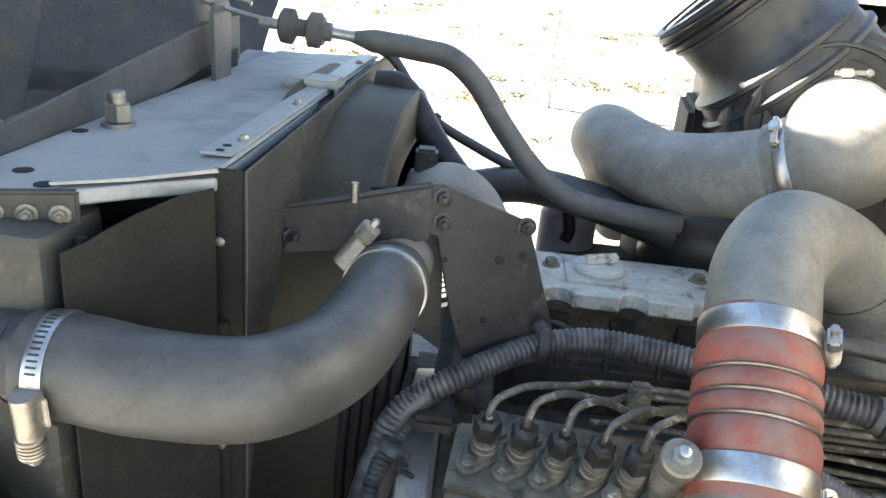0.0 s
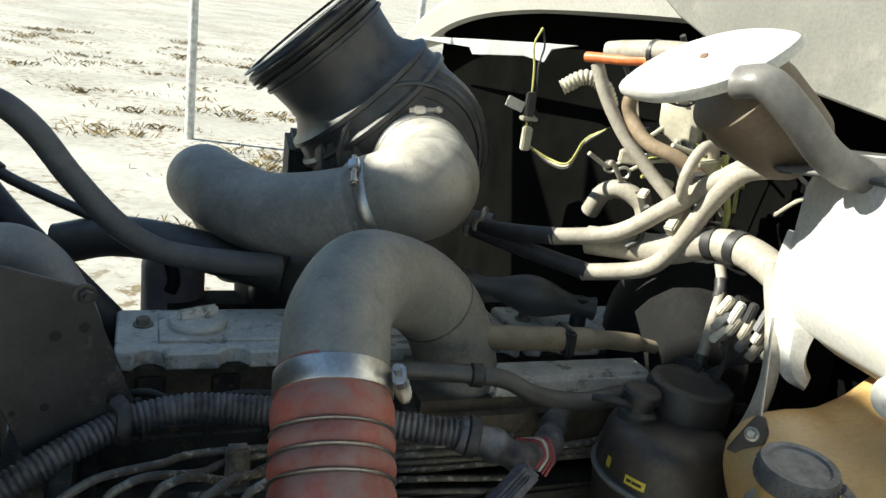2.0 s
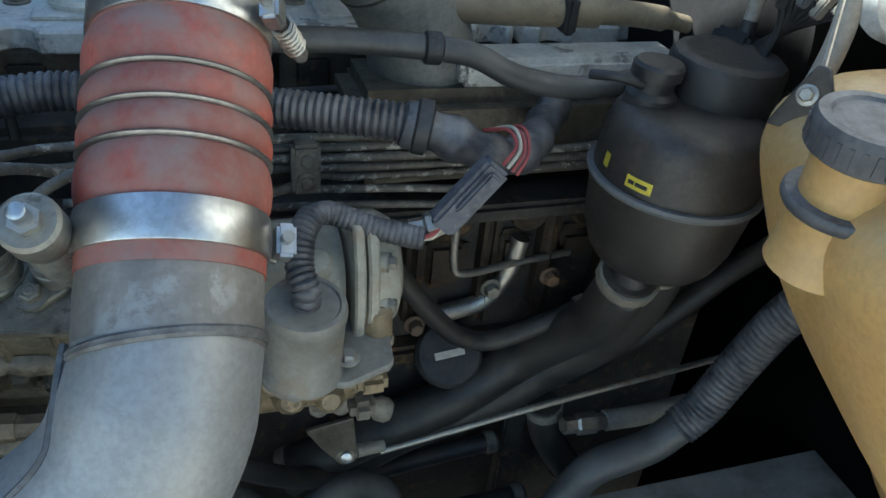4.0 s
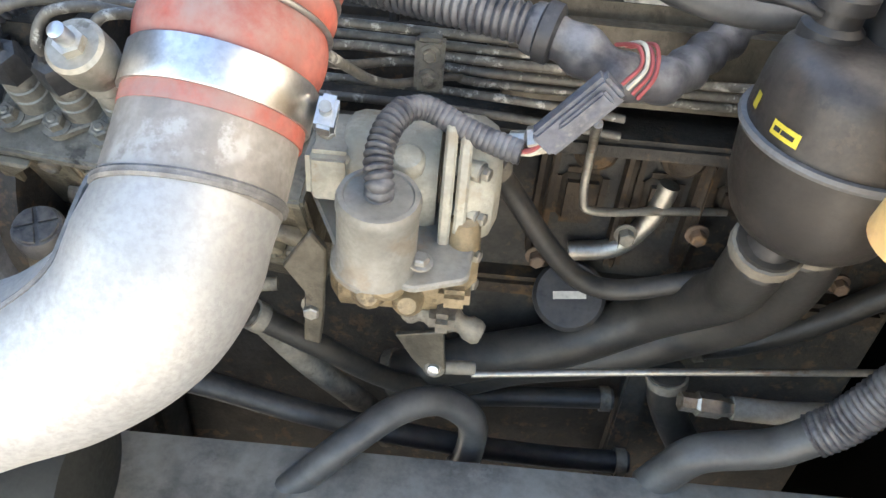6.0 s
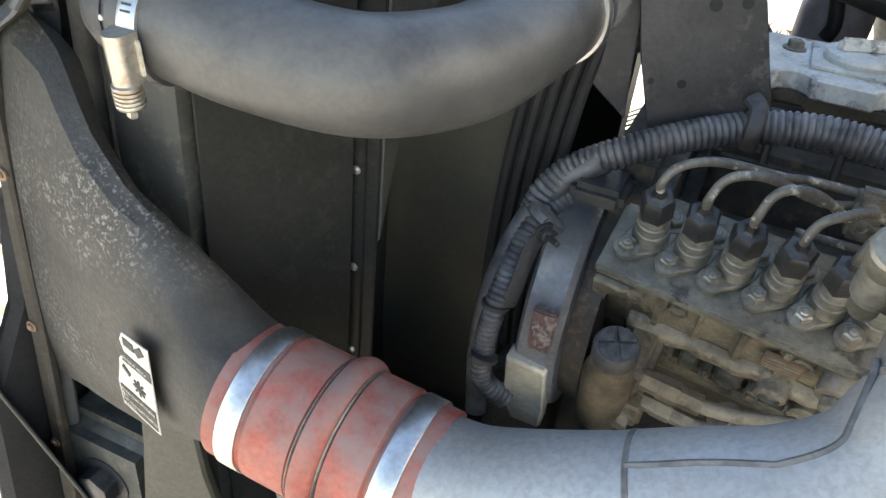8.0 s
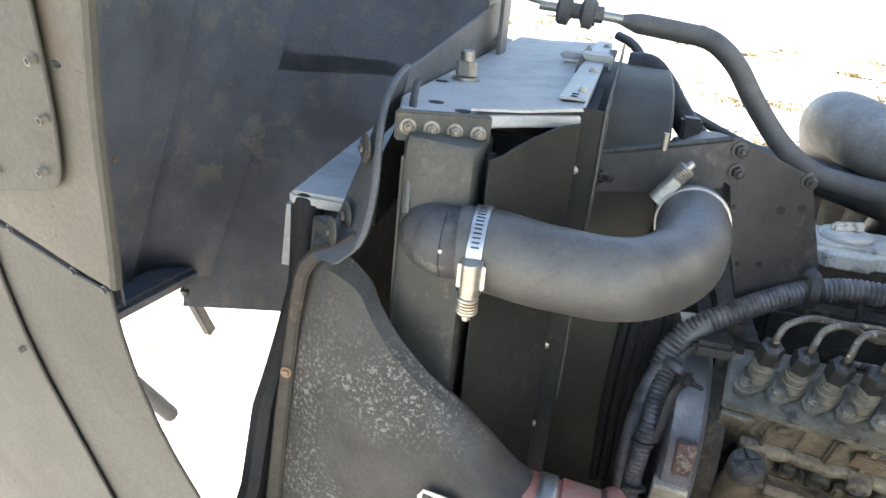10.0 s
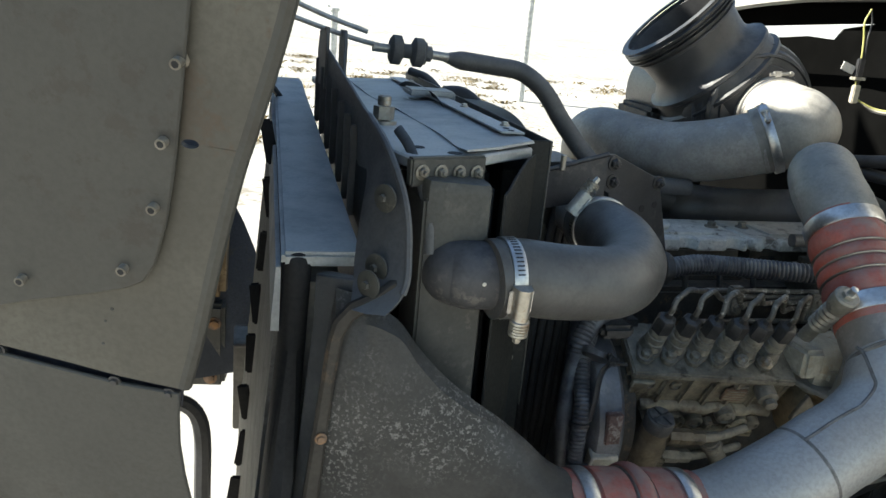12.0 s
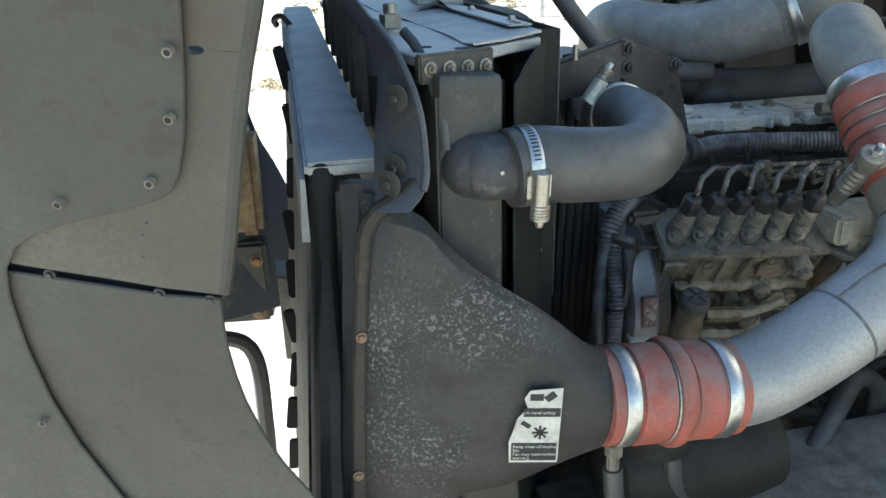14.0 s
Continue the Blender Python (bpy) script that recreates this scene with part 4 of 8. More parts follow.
def build_sticker():
    # Torn two-part warning label on the near face of the cast tank.
    o, right = tw(-0.081, -0.1850, 1.256), (TX * 0.965 - TY * 0.26).normalized()
    up = (Vector((0, 0, 1)) + right * 0.02 - TY * 0.02).normalized()
    nrm = right.cross(up).normalized()
    m = Matrix((right, up, nrm)).transposed().to_4x4()
    m.translation = o
    st = thing("warning_label", o, "torn black and white fan warning label on the cast tank", "label")
    pts = [(-0.026, -0.047), (0.026, -0.047), (0.028, 0.047), (-0.006, 0.044), (-0.012, 0.034), (-0.008, 0.022), (-0.018, 0.010), (-0.024, -0.012), (-0.027, -0.02)]
    part("paper", plate(pts, 0.0008, 0, m), M_PAPER, st)

    def bar(x0, y0, x1, y1, mat=M_INK):
        return part("print", box((x0, y0, 0.0001), (x1, y1, 0.0006), 0, m), mat, st)
    bar(-0.024, -0.044, 0.0245, -0.0215)
    bar(-0.012, 0.012, 0.0265, 0.0225)
    bar(-0.006, 0.032, 0.008, 0.040)
    for k in range(4):
        a = math.pi * k / 4
        part("print", box((-0.0085, -0.0012, 0.0002), (0.0085, 0.0012, 0.0007), 0, m @ Matrix.Translation((0.006, -0.008, 0)) @ Matrix.Rotation(a, 4, "Z")), M_INK, st)
    part("print", box((-0.005, -0.002, 0.0002), (0.006, 0.003, 0.0007), 0, m @ Matrix.Translation((-0.010, 0.002, 0)) @ Matrix.Rotation(-0.6, 4, "Z")), M_INK, st)
    part("print", box((-0.006, -0.003, 0.0002), (0.006, 0.005, 0.0007), 0, m @ Matrix.Translation((0.016, 0.036, 0)) @ Matrix.Rotation(0.7, 4, "Z")), M_INK, st)
    for k, line in enumerate(("Keep clear of engine", "fan.", "Fan may start without", "warning.")):
        flat_text(line, 0.0056, m @ Matrix.Translation((-0.0225, -0.0275 - 0.0050 * k, 0.0009)), M_PAPER, "lettering", st)
    flat_text("ch hand safety", 0.0056, m @ Matrix.Translation((-0.011, 0.0155, 0.0009)), M_PAPER, "lettering", st)


build_sticker()


# ---- hoses and charge pipes ----
M_LILACGREY = mk("pale_grey_casting", (0.33, 0.32, 0.31), 0.6, 0.1, var=0.15, broad=14, dust=(0.4, 0.37, 0.31), dust_amt=0.4)


def build_radiator_hose():
    path = [(-0.315, 0.376, 1.520), (-0.286, 0.382, 1.5216), (-0.235, 0.390, 1.5153), (-0.168, 0.417, 1.509), (-0.128, 0.4726, 1.511), (-0.117, 0.533, 1.5177), (-0.118, 0.577, 1.5198), (-0.122, 0.617, 1.518), (-0.125, 0.640, 1.515)]
    th = thing("radiator_hose", (-0.2, 0.4, 1.46), "thick dusty black rubber upper radiator hose", "hose")
    part("hose", sweep(path, 0.039, 32, rf=lambda s, n: 0.0393 + 0.0012 * (s < 0.012 or s > n - 0.012)), M_HOSE, th)
    clamp_on(th, (-0.298, 0.3795, 1.521), (1, 0.17, 0.0), 0.0402, 0.014, (0, -1, -0.1), True, 0.075, True)
    clamp_on(th, (-0.121, 0.612, 1.5185), (-0.08, 0.99, -0.03), 0.0402, 0.013, (-1.0, -0.35, 0.75), True, 0.078, True)
    whole("thermostat_neck", sweep([(-0.124, 0.63, 1.516), (-0.125, 0.655, 1.516), (-0.125, 0.69, 1.515), (-0.13, 0.75, 1.50), (-0.15, 0.85, 1.46), (-0.16, 0.93, 1.42)], 0.032, 24), M_ALU_DARK, "dull cast thermostat outlet neck on the engine", "pipe")
    ho = thing("water_housing", (-0.13, 0.905, 1.44), "pale cast water housing with a square plug", "housing")
    part("casting", sweep([(-0.170, 0.897, 1.44), (-0.162, 0.901, 1.505), (-0.145, 0.905, 1.535), (-0.112, 0.909, 1.543), (-0.079, 0.909, 1.522), (-0.054, 0.905, 1.48), (-0.042, 0.905, 1.44)], 0.028, 24), M_LILACGREY, ho)
    part("boss", lathe([(0, 0.025), (0.015, 0.023), (0.020, 0.020)], (-0.154, 0.909, 1.535), (0, 0, 1), 24), M_LILACGREY, ho)
    part("plug", box((-0.0145, -0.0145, 0), (0.0145, 0.0145, 0.034), 0.004, pose(-0.154, 0.909, 1.553, 0, 0, 12)), M_BRACKET, ho, "dark square-headed plug")


build_radiator_hose()


M_STUB = mk("stained_bare_stub", (0.26, 0.235, 0.21), 0.55, 0.3, var=0.25, broad=30, spots=(0.42, 0.41, 0.39), spot_amt=0.7, spot_scale=25, dust=(0.36, 0.32, 0.27), dust_amt=0.3)


def charge_hose(a, b, r, bulges, name_label, central=False):
    """A red corrugated coupling between two band clamps, its folds parted by wire rings; central: one narrow fold between plain ends."""
    a, b = Vector(a), Vector(b)
    ax = (b - a).normalized()
    L = (b - a).length
    ext, top = 0.021, (0.021 if central else 0.014)
    th = thing("charge_air_hose", (a + b) / 2 - Vector((0, 0, r)), name_label, "hose")
    in0, in1 = 0.011, L - 0.011
    if central:
        cuts = [in0, L * 0.44, L * 0.62, in1]
    else:
        cuts = [in0 + (in1 - in0) * k / bulges for k in range(bulges + 1)]
        cuts[1:-1] = [c + 0.006 * s for c, s in zip(cuts[1:-1], (1, 0, -1))]

    def rad(h):
        if h <= in0 or h >= in1:
            return r
        for k, (c, d) in enumerate(zip(cuts, cuts[1:])):
            if c <= h <= d:
                f = (h - c) / (d - c)
                if central:
                    return r + 0.002 - 0.003 * (min(f, 1 - f) < 0.06) + (0.006 * math.sin(math.pi * f) ** 0.6 if k == 1 else 0)
                return r - 0.0012 + 0.0042 * math.sin(math.pi * f) ** 0.6
        return r
    prof = [(-ext, r - 0.004), (-ext, r)] + [(h, rad(h)) for h in np.linspace(-ext + 0.001, L + top - 0.001, 120)] + [(L + top, r), (L + top, r - 0.004)]
    part("sleeve", lathe(prof, a, ax, 56), M_RED, th, "faded red dusty silicone sleeve")
    for h in cuts[1:-1]:
        part("ring", lathe([(h - 0.0017, r + 0.0002), (h - 0.0012, r + 0.0022), (h, r + 0.0032), (h + 0.0012, r + 0.0022), (h + 0.0017, r + 0.0002)], a, ax, 56), M_WIRE, th, "steel wire ring")
    return th, ax


def build_charge_pipes():
    # Horizontal coupling on the cooler outlet.
    a, b = Vector((-0.199, 0.3515, 1.2565)), Vector((-0.079, 0.3648, 1.2465))
    th, ax = charge_hose(a, b, 0.0552, 2, "red silicone coupling hose on the cooler outlet", True)
    for p in (a, b):
        clamp_on(th, p, ax, 0.0559, 0.017, (0, 0.6, -1), False, 0.05)
    # Lower pipe: rises from that coupling to the upright one.
    path = [(-0.105, 0.362, 1.2488), (-0.060, 0.3655, 1.2478), (-0.015, 0.3655, 1.259), (0.0594, 0.377, 1.2925), (0.1126, 0.391, 1.3185), (0.158, 0.404, 1.339), (0.195, 0.4205, 1.370), (0.211, 0.447, 1.409), (0.2125, 0.473, 1.4295), (0.213, 0.5012, 1.4541)]
    low = thing("charge_air_pipe", (0.05, 0.36, 1.22), "dull grey aluminium charge pipe with weld seams", "pipe")
    part("tube", sweep(path, 0.0505, 48, per=10, rf=lambda q, n: 0.0505 - 0.0004 * max(0, 1 - q / 0.05) - 0.003 * max(0, min(1, (q - n + 0.088) / 0.02))), M_ALU, low)
    line = curve_through(path, 10)
    for i in (34, 73):
        ax2 = ((line[i + 1] - line[i - 1]).normalized() - Vector((0.15 if i > 50 else 0.0, 0, 0))).normalized()
        part("weld_seam", lathe([(h, (q if i < 50 else q - 0.0008)) for h, q in ((-0.0028, 0.0500), (-0.0012, 0.0511), (0.0005, 0.0508), (0.0014, 0.0512), (0.0028, 0.0500))], line[i], ax2, 48), M_WELD, low, "rough weld seam")
    part("stub", sweep([line[k] for k in range(73, 91)], 0.0479, 44, smooth=False, cap=False), M_STUB, low, "darker bare stub above the weld")
    ridge = []
    for i in range(34, 74):
        t = (line[i + 1] - line[i - 1]).normalized()
        f = min(1, max(0, (i - 50) / 22))
        side = Vector((0, -0.17, 1.0)).lerp(Vector((-1.0, -0.25, 0.1)), f)
        side = (side - t * side.dot(t)).normalized()
        ridge.append(line[i] + side * 0.0502)
    part("seam_line", sweep(ridge, 0.0022, 6, smooth=False), M_WELD, low)
    part("rust_dot", lathe([(0, 0.0025), (0.0008, 0.002)], Vector((-0.014, 0.3656, 1.259)) + Vector((0, -0.42, 0.90)) * 0.0508, (0, -0.42, 0.90), 10), M_RUBBER, low)
    # Upright coupling.
    a, b = Vector((0.2135, 0.5012, 1.4541)), Vector((0.2165, 0.5938, 1.538))
    th, ax = charge_hose(a, b, 0.0488, 4, "red corrugated silicone coupling hose below the inlet elbow")
    clamp_on(th, a, ax, 0.0495, 0.023, (1, 0.3, 0), False, 0.05)
    clamp_on(th, b, ax, 0.0495, 0.021, (1, -0.35, 0.1), True, 0.075)
    # Elbow over to the inlet manifold.
    path = [(0.2165, 0.585, 1.531), (0.2185, 0.6164, 1.558), (0.226, 0.661, 1.5784), (0.252, 0.718, 1.591), (0.290, 0.766, 1.577), (0.335, 0.806, 1.550), (0.3745, 0.830, 1.508), (0.399, 0.841, 1.450), (0.407, 0.842, 1.39)]
    el = thing("inlet_elbow", (0.4, 0.84, 1.43), "dusty grey cast inlet elbow pipe", "pipe")
    part("tube", sweep(path, 0.0475, 44, per=10, rf=lambda s, n: 0.0478 + 0.004 * s / n), M_ELBOW, el)
    line = curve_through(path, 10)
    ax2 = (line[56] - line[54]).normalized()
    part("weld_seam", lathe([(-0.0025, 0.0500), (-0.001, 0.0510), (0.001, 0.0510), (0.0025, 0.0500)], line[55], ax2, 44), M_RAD, el)


build_charge_pipes()


def build_intake():
    # Pipe from the turbocharger to the air cleaner.
    path = [(0.14, 1.448, 1.3627), (0.108, 1.393, 1.467), (0.0805, 1.307, 1.54), (0.078, 1.22, 1.5645), (0.112, 1.143, 1.5625), (0.165, 1.075, 1.560), (0.228, 1.015, 1.578), (0.30, 0.965, 1.607)]
    low = thing("intake_pipe", (0.1, 1.3, 1.3), "mottled grey aluminium intake pipe", "pipe")
    part("tube", sweep(path, 0.0572, 40, per=10), M_ALU_DARK, low)
    part("spot", lathe([(0, 0.006), (0.001, 0.005)], (0.058, 1.186, 1.600), (-0.6, -0.75, 0.3), 12), M_ALU, low)
    el = thing("intake_elbow", (0.3, 0.95, 1.6), "black rubber intake elbow, dusty and half in sun", "hose")
    path2 = [(0.285, 0.977, 1.602), (0.331, 0.957, 1.626), (0.358, 0.967, 1.632), (0.376, 1.0, 1.634), (0.388, 1.06, 1.638), (0.388, 1.156, 1.646)]
    part("tube", sweep(path2, 0.06, 40, per=10, rf=lambda s, n: 0.0605 + 0.009 * min(1, s / (0.5 * n))), M_TANGREY, el)
    ax = (Vector(path2[1]) - Vector(path2[0])).normalized()
    clamp_on(el, (0.304, 0.967, 1.611), ax, 0.063, 0.016, (-0.3, -0.6, 0.9), False, 0.045)
    clamp_on(el, (0.389, 1.115, 1.643), (0, 1, 0.08), 0.0705, 0.013, (-0.1, 0, 1), False, 0.045)


M_TANGREY = mk("dusty_elbow_rubber", (0.2, 0.19, 0.17), 0.6, dust=(0.56, 0.52, 0.44), dust_amt=0.9, broad=6)
build_intake()


def build_air_cleaner():
    ac = thing("air_cleaner", (0.45, 1.3, 1.45), "black plastic air cleaner housing with a flared intake mouth", "air cleaner")
    o, ax = Vector((0.380, 1.155, 1.645)), Vector((-0.02, 1, 0.0)).normalized()
    part("body", lathe([(0, 0.075), (0.002, 0.108), (0.006, 0.112), (0.012, 0.112), (0.013, 0.120), (0.022, 0.126), (0.026, 0.126), (0.028, 0.134), (0.044, 0.141), (0.10, 0.147), (0.36, 0.147), (0.40, 0.13), (0.41, 0.05)], o, ax, 64), M_AIR, ac)
    part("collar", lathe([(-0.008, 0.085), (-0.008, 0.090), (-0.004, 0.092), (-0.004, 0.106), (-0.008, 0.108), (-0.007, 0.112), (0.004, 0.114), (0.008, 0.104)], o, ax, 64), M_AIR, ac, "embossed round collar")
    m = axes_at(o, ax)
    for k in range(26):
        a = math.pi * (0.58 + 0.7 * k / 26)
        p = m @ Vector((0.100 * math.cos(a), 0.100 * math.sin(a), -0.006))
        part("relief_mark", box((-0.0035, -0.0022, -0.0012), (0.0035, 0.0022, 0.0008), 0, axes_at(p, ax, (m.to_3x3() @ Vector((math.cos(a), math.sin(a), 0))))), M_AIR, ac)
    # Flared mouth that points up and forward.
    d = Vector((-0.70, 0.02, 0.71)).normalized()
    b = Vector((0.392, 1.27, 1.635))
    part("mouth", lathe([(0.0, 0.136), (0.080, 0.139), (0.083, 0.144), (0.090, 0.144), (0.094, 0.136), (0.114, 0.131), (0.117, 0.136), (0.124, 0.135), (0.128, 0.124), (0.144, 0.110), (0.155, 0.105), (0.175, 0.106), (0.205, 0.109), (0.207, 0.114), (0.212, 0.114), (0.214, 0.110), (0.225, 0.113), (0.238, 0.124), (0.242, 0.125), (0.246, 0.121), (0.24, 0.108), (0.18, 0.098), (0.10, 0.094)], b, d, 48), M_AIR, ac, "flared ribbed intake mouth")
    for h in (0.222, 0.230, 0.250):
        part("lip", lathe([(h, 0.109), (h + 0.001, 0.124), (h + 0.0035, 0.125), (h + 0.0045, 0.109), (h, 0.109)], b, d, 48, cap=False), M_AIR, ac)
    part("foot", box((0.205, 1.30, 1.0), (0.36, 1.50, 1.62), 0.01), M_BLOCK, ac)


build_air_cleaner()


def build_support_rod():
    rod = thing("support_rod", (-0.1, 1.0, 1.5), "bent grey painted steel stay rod with threaded ends", "rod")
    path = [(-0.30, 1.008, 1.704), (-0.264, 1.018, 1.700), (-0.202, 1.023, 1.695), (-0.154, 1.022, 1.6882), (-0.112, 1.013, 1.6587), (-0.0715, 1.0105, 1.6064), (-0.0235, 1.010, 1.5532), (0.0185, 1.011, 1.5232), (0.060, 1.012, 1.5106), (0.14, 1.013, 1.504), (0.19, 1.02, 1.503)]
    part("tube", sweep(path, 0.018, 20, rf=lambda s, n: 0.0075 + 0.0086 * min(1, max(0, (s - 0.005) / 0.03))), M_BAR, rod)
    part("threaded_end", sweep([(-0.42, 0.985, 1.712), (-0.36, 0.995, 1.709), (-0.29, 1.007, 1.704)], 0.0075, 10), M_STEEL, rod)
    br = thing("rod_bracket", (-0.36, 0.99, 1.63), "grey welded bracket with rubber bushes on the radiator top", "bracket")
    d = Vector((1, 0.13, -0.05)).normalized()
    p = Vector((-0.362, 0.993, 1.709))
    bm = lathe([(-0.03, 0.018), (-0.026, 0.024), (-0.012, 0.024), (-0.006, 0.012), (0.006, 0.012), (0.012, 0.024), (0.026, 0.024), (0.03, 0.018)], p, d, 24)
    part("bush", bm, M_RUBBERGREY, br, "grey rubber bush")
    bm = bolt(p + d * 0.03, d, 0.013, 0.012, True)
    part("lock_nut", bm, M_BAR, br)
    part("upright", plate([tw(-0.168, 0.46, 1.622), tw(-0.168, 0.52, 1.622), tw(-0.168, 0.525, 1.72), tw(-0.168, 0.515, 1.735), tw(-0.168, 0.465, 1.735), tw(-0.168, 0.455, 1.72)], 0.006, 0.001), M_BAR, br)
    part("foot", tbox((-0.17, 0.45, 1.622), (-0.10, 0.54, 1.628), 0.001), M_BAR, br)
    part("gusset", plate([tw(-0.195, 0.47, 1.64), tw(-0.195, 0.60, 1.64), tw(-0.195, 0.60, 1.70), tw(-0.195, 0.57, 1.738), tw(-0.195, 0.47, 1.738)], 0.006, 0.001), M_BAR, br)
    eye = whole("spring_hook", sweep([(-0.40, 0.985, 1.713), (-0.47, 0.975, 1.727), (-0.60, 0.95, 1.765), (-0.615, 0.945, 1.785), (-0.60, 0.95, 1.79), (-0.5, 0.97, 1.755), (-0.43, 0.98, 1.735)], 0.004, 8), M_STEEL, "bent steel wire hook from the rod bracket", "hook")
    helix = []
    for k in range(160):
        f = k / 160
        c = Vector((-0.62, 0.945, 1.785)).lerp(Vector((-0.92, 0.9, 1.86)), f)
        helix.append(c + Vector((0, math.cos(k * 0.72) * 0.018, math.sin(k * 0.72) * 0.018)))
    whole("coil_spring", sweep(helix, 0.0035, 6, smooth=False), M_RUSTSPRING, "rusty red-brown coil spring behind the hood", "spring")


M_RUBBERGREY = mk("grey_rubber_bush", (0.09, 0.09, 0.09), 0.7, dust=(0.26, 0.24, 0.2), dust_amt=0.4)
M_RUSTSPRING = mk("rusty_spring", (0.2, 0.09, 0.07), 0.7, 0.2)
build_support_rod()


def build_bracket():
    br = thing("engine_bracket", (-0.05, 0.72, 1.4), "dark drilled steel bracket plate bolted over the engine front", "bracket")
    nrm = Vector((0.39, -0.92, 0.02)).normalized()
    o = Vector((-0.098, 0.683, 1.605))
    u = Vector((0.92, 0.39, 0)).normalized()
    m = Matrix((u, Vector((0, 0, 1)), Vector((u.y, -u.x, 0)))).transposed().to_4x4()
    m.translation = o
    out = [(0.0, 0.0), (0.012, 0.001), (0.104, -0.036), (0.110, -0.046), (0.150, -0.160), (0.148, -0.172), (0.065, -0.205), (0.050, -0.198), (0.028, -0.13), (0.010, -0.055), (-0.004, -0.05)]
    main = part("drilled_plate", plate(list(reversed(out)), 0.006, 0.001, m), M_BRACKET, br)
    for x, y, r in ((0.079, -0.080, 0.0055), (0.069, -0.151, 0.004), (0.042, -0.152, 0.003), (0.02, -0.080, 0.003)):
        part("hole", lathe([(0, r), (0.0008, r)], m @ Vector((x, y, 0.0002)), m.to_3x3() @ Vector((0, 0, 1)), 16), M_RUBBER, main)
    part("hole", lathe([(0, 0.005), (0.0008, 0.005)], m @ Vector((0.104, -0.075, 0.0002)), m.to_3x3() @ Vector((0, 0, 1)), 16), M_RUBBER, main)
    for x, y in ((0.012, -0.012), (0.014, -0.038), (0.104, -0.042), (0.133, -0.155)):
        part("plate_bolt", bolt(m @ Vector((x, y, 0)), m.to_3x3() @ Vector((0, 0, 1)), 0.0075, 0.007, True, None, 0.004), M_NUT, main)
    # Dark sheet added to close the bright gap beside the hose end.
    back = part("dark_filler", plate([m @ Vector(v) for v in ((-0.055, -0.17, -0.055), (0.03, -0.17, -0.055), (0.03, -0.02, -0.055), (-0.055, -0.02, -0.055))], 0.004, 0.001), M_SHROUD, br)
    part("plate_step", plate([m @ Vector(v) for v in ((-0.012, -0.165, -0.02), (0.03, -0.2, -0.02), (0.02, -0.05, -0.02), (-0.008, -0.05, -0.02))], 0.004, 0.001), M_BRACKET, back)
    # Level arm to the shroud mount.
    q = [Vector((-0.248, 0.638, 1.572)), Vector((-0.198, 0.649, 1.583)), o + Vector((0, 0, 0.001)), o + Vector((0.002, 0, -0.058)), Vector((-0.148, 0.660, 1.538)), Vector((-0.248, 0.638, 1.522))]
    arm = part("level_arm", plate(list(reversed(q)), 0.005, 0.001), M_BRACKET, br)
    part("arm_flange", sweep([q[0], q[1], q[2]], 0.0035, 8, smooth=False), M_BRACKET, arm)
    p, d = Vector((-0.240, 0.642, 1.545)), Vector((0.9, -0.45, 0)).normalized()
    bush = part("rubber_mount", lathe([(-0.03, 0.02), (-0.006, 0.022), (0, 0.018), (0.004, 0.018)], p, d, 24), M_BRACKET, br, "round rubber mount")
    part("mount_nut", bolt(p + d * 0.002, d, 0.008, 0.008, True, None, 0.012), M_NUT, bush)
    part("stud", lathe([(0, 0.004), (0.02, 0.004)], (-0.17, 0.655, 1.585), TZ, 10), M_STEEL, arm)


build_bracket()


# ---- engine ----
M_BROWN = mk("rusty_brown_block", (0.042, 0.027, 0.016), 0.75, 0.1, var=0.35, broad=22, spots=(0.2, 0.105, 0.035), spot_amt=0.6, spot_scale=16, dust=(0.12, 0.092, 0.06), dust_amt=0.4, bump=0.4)


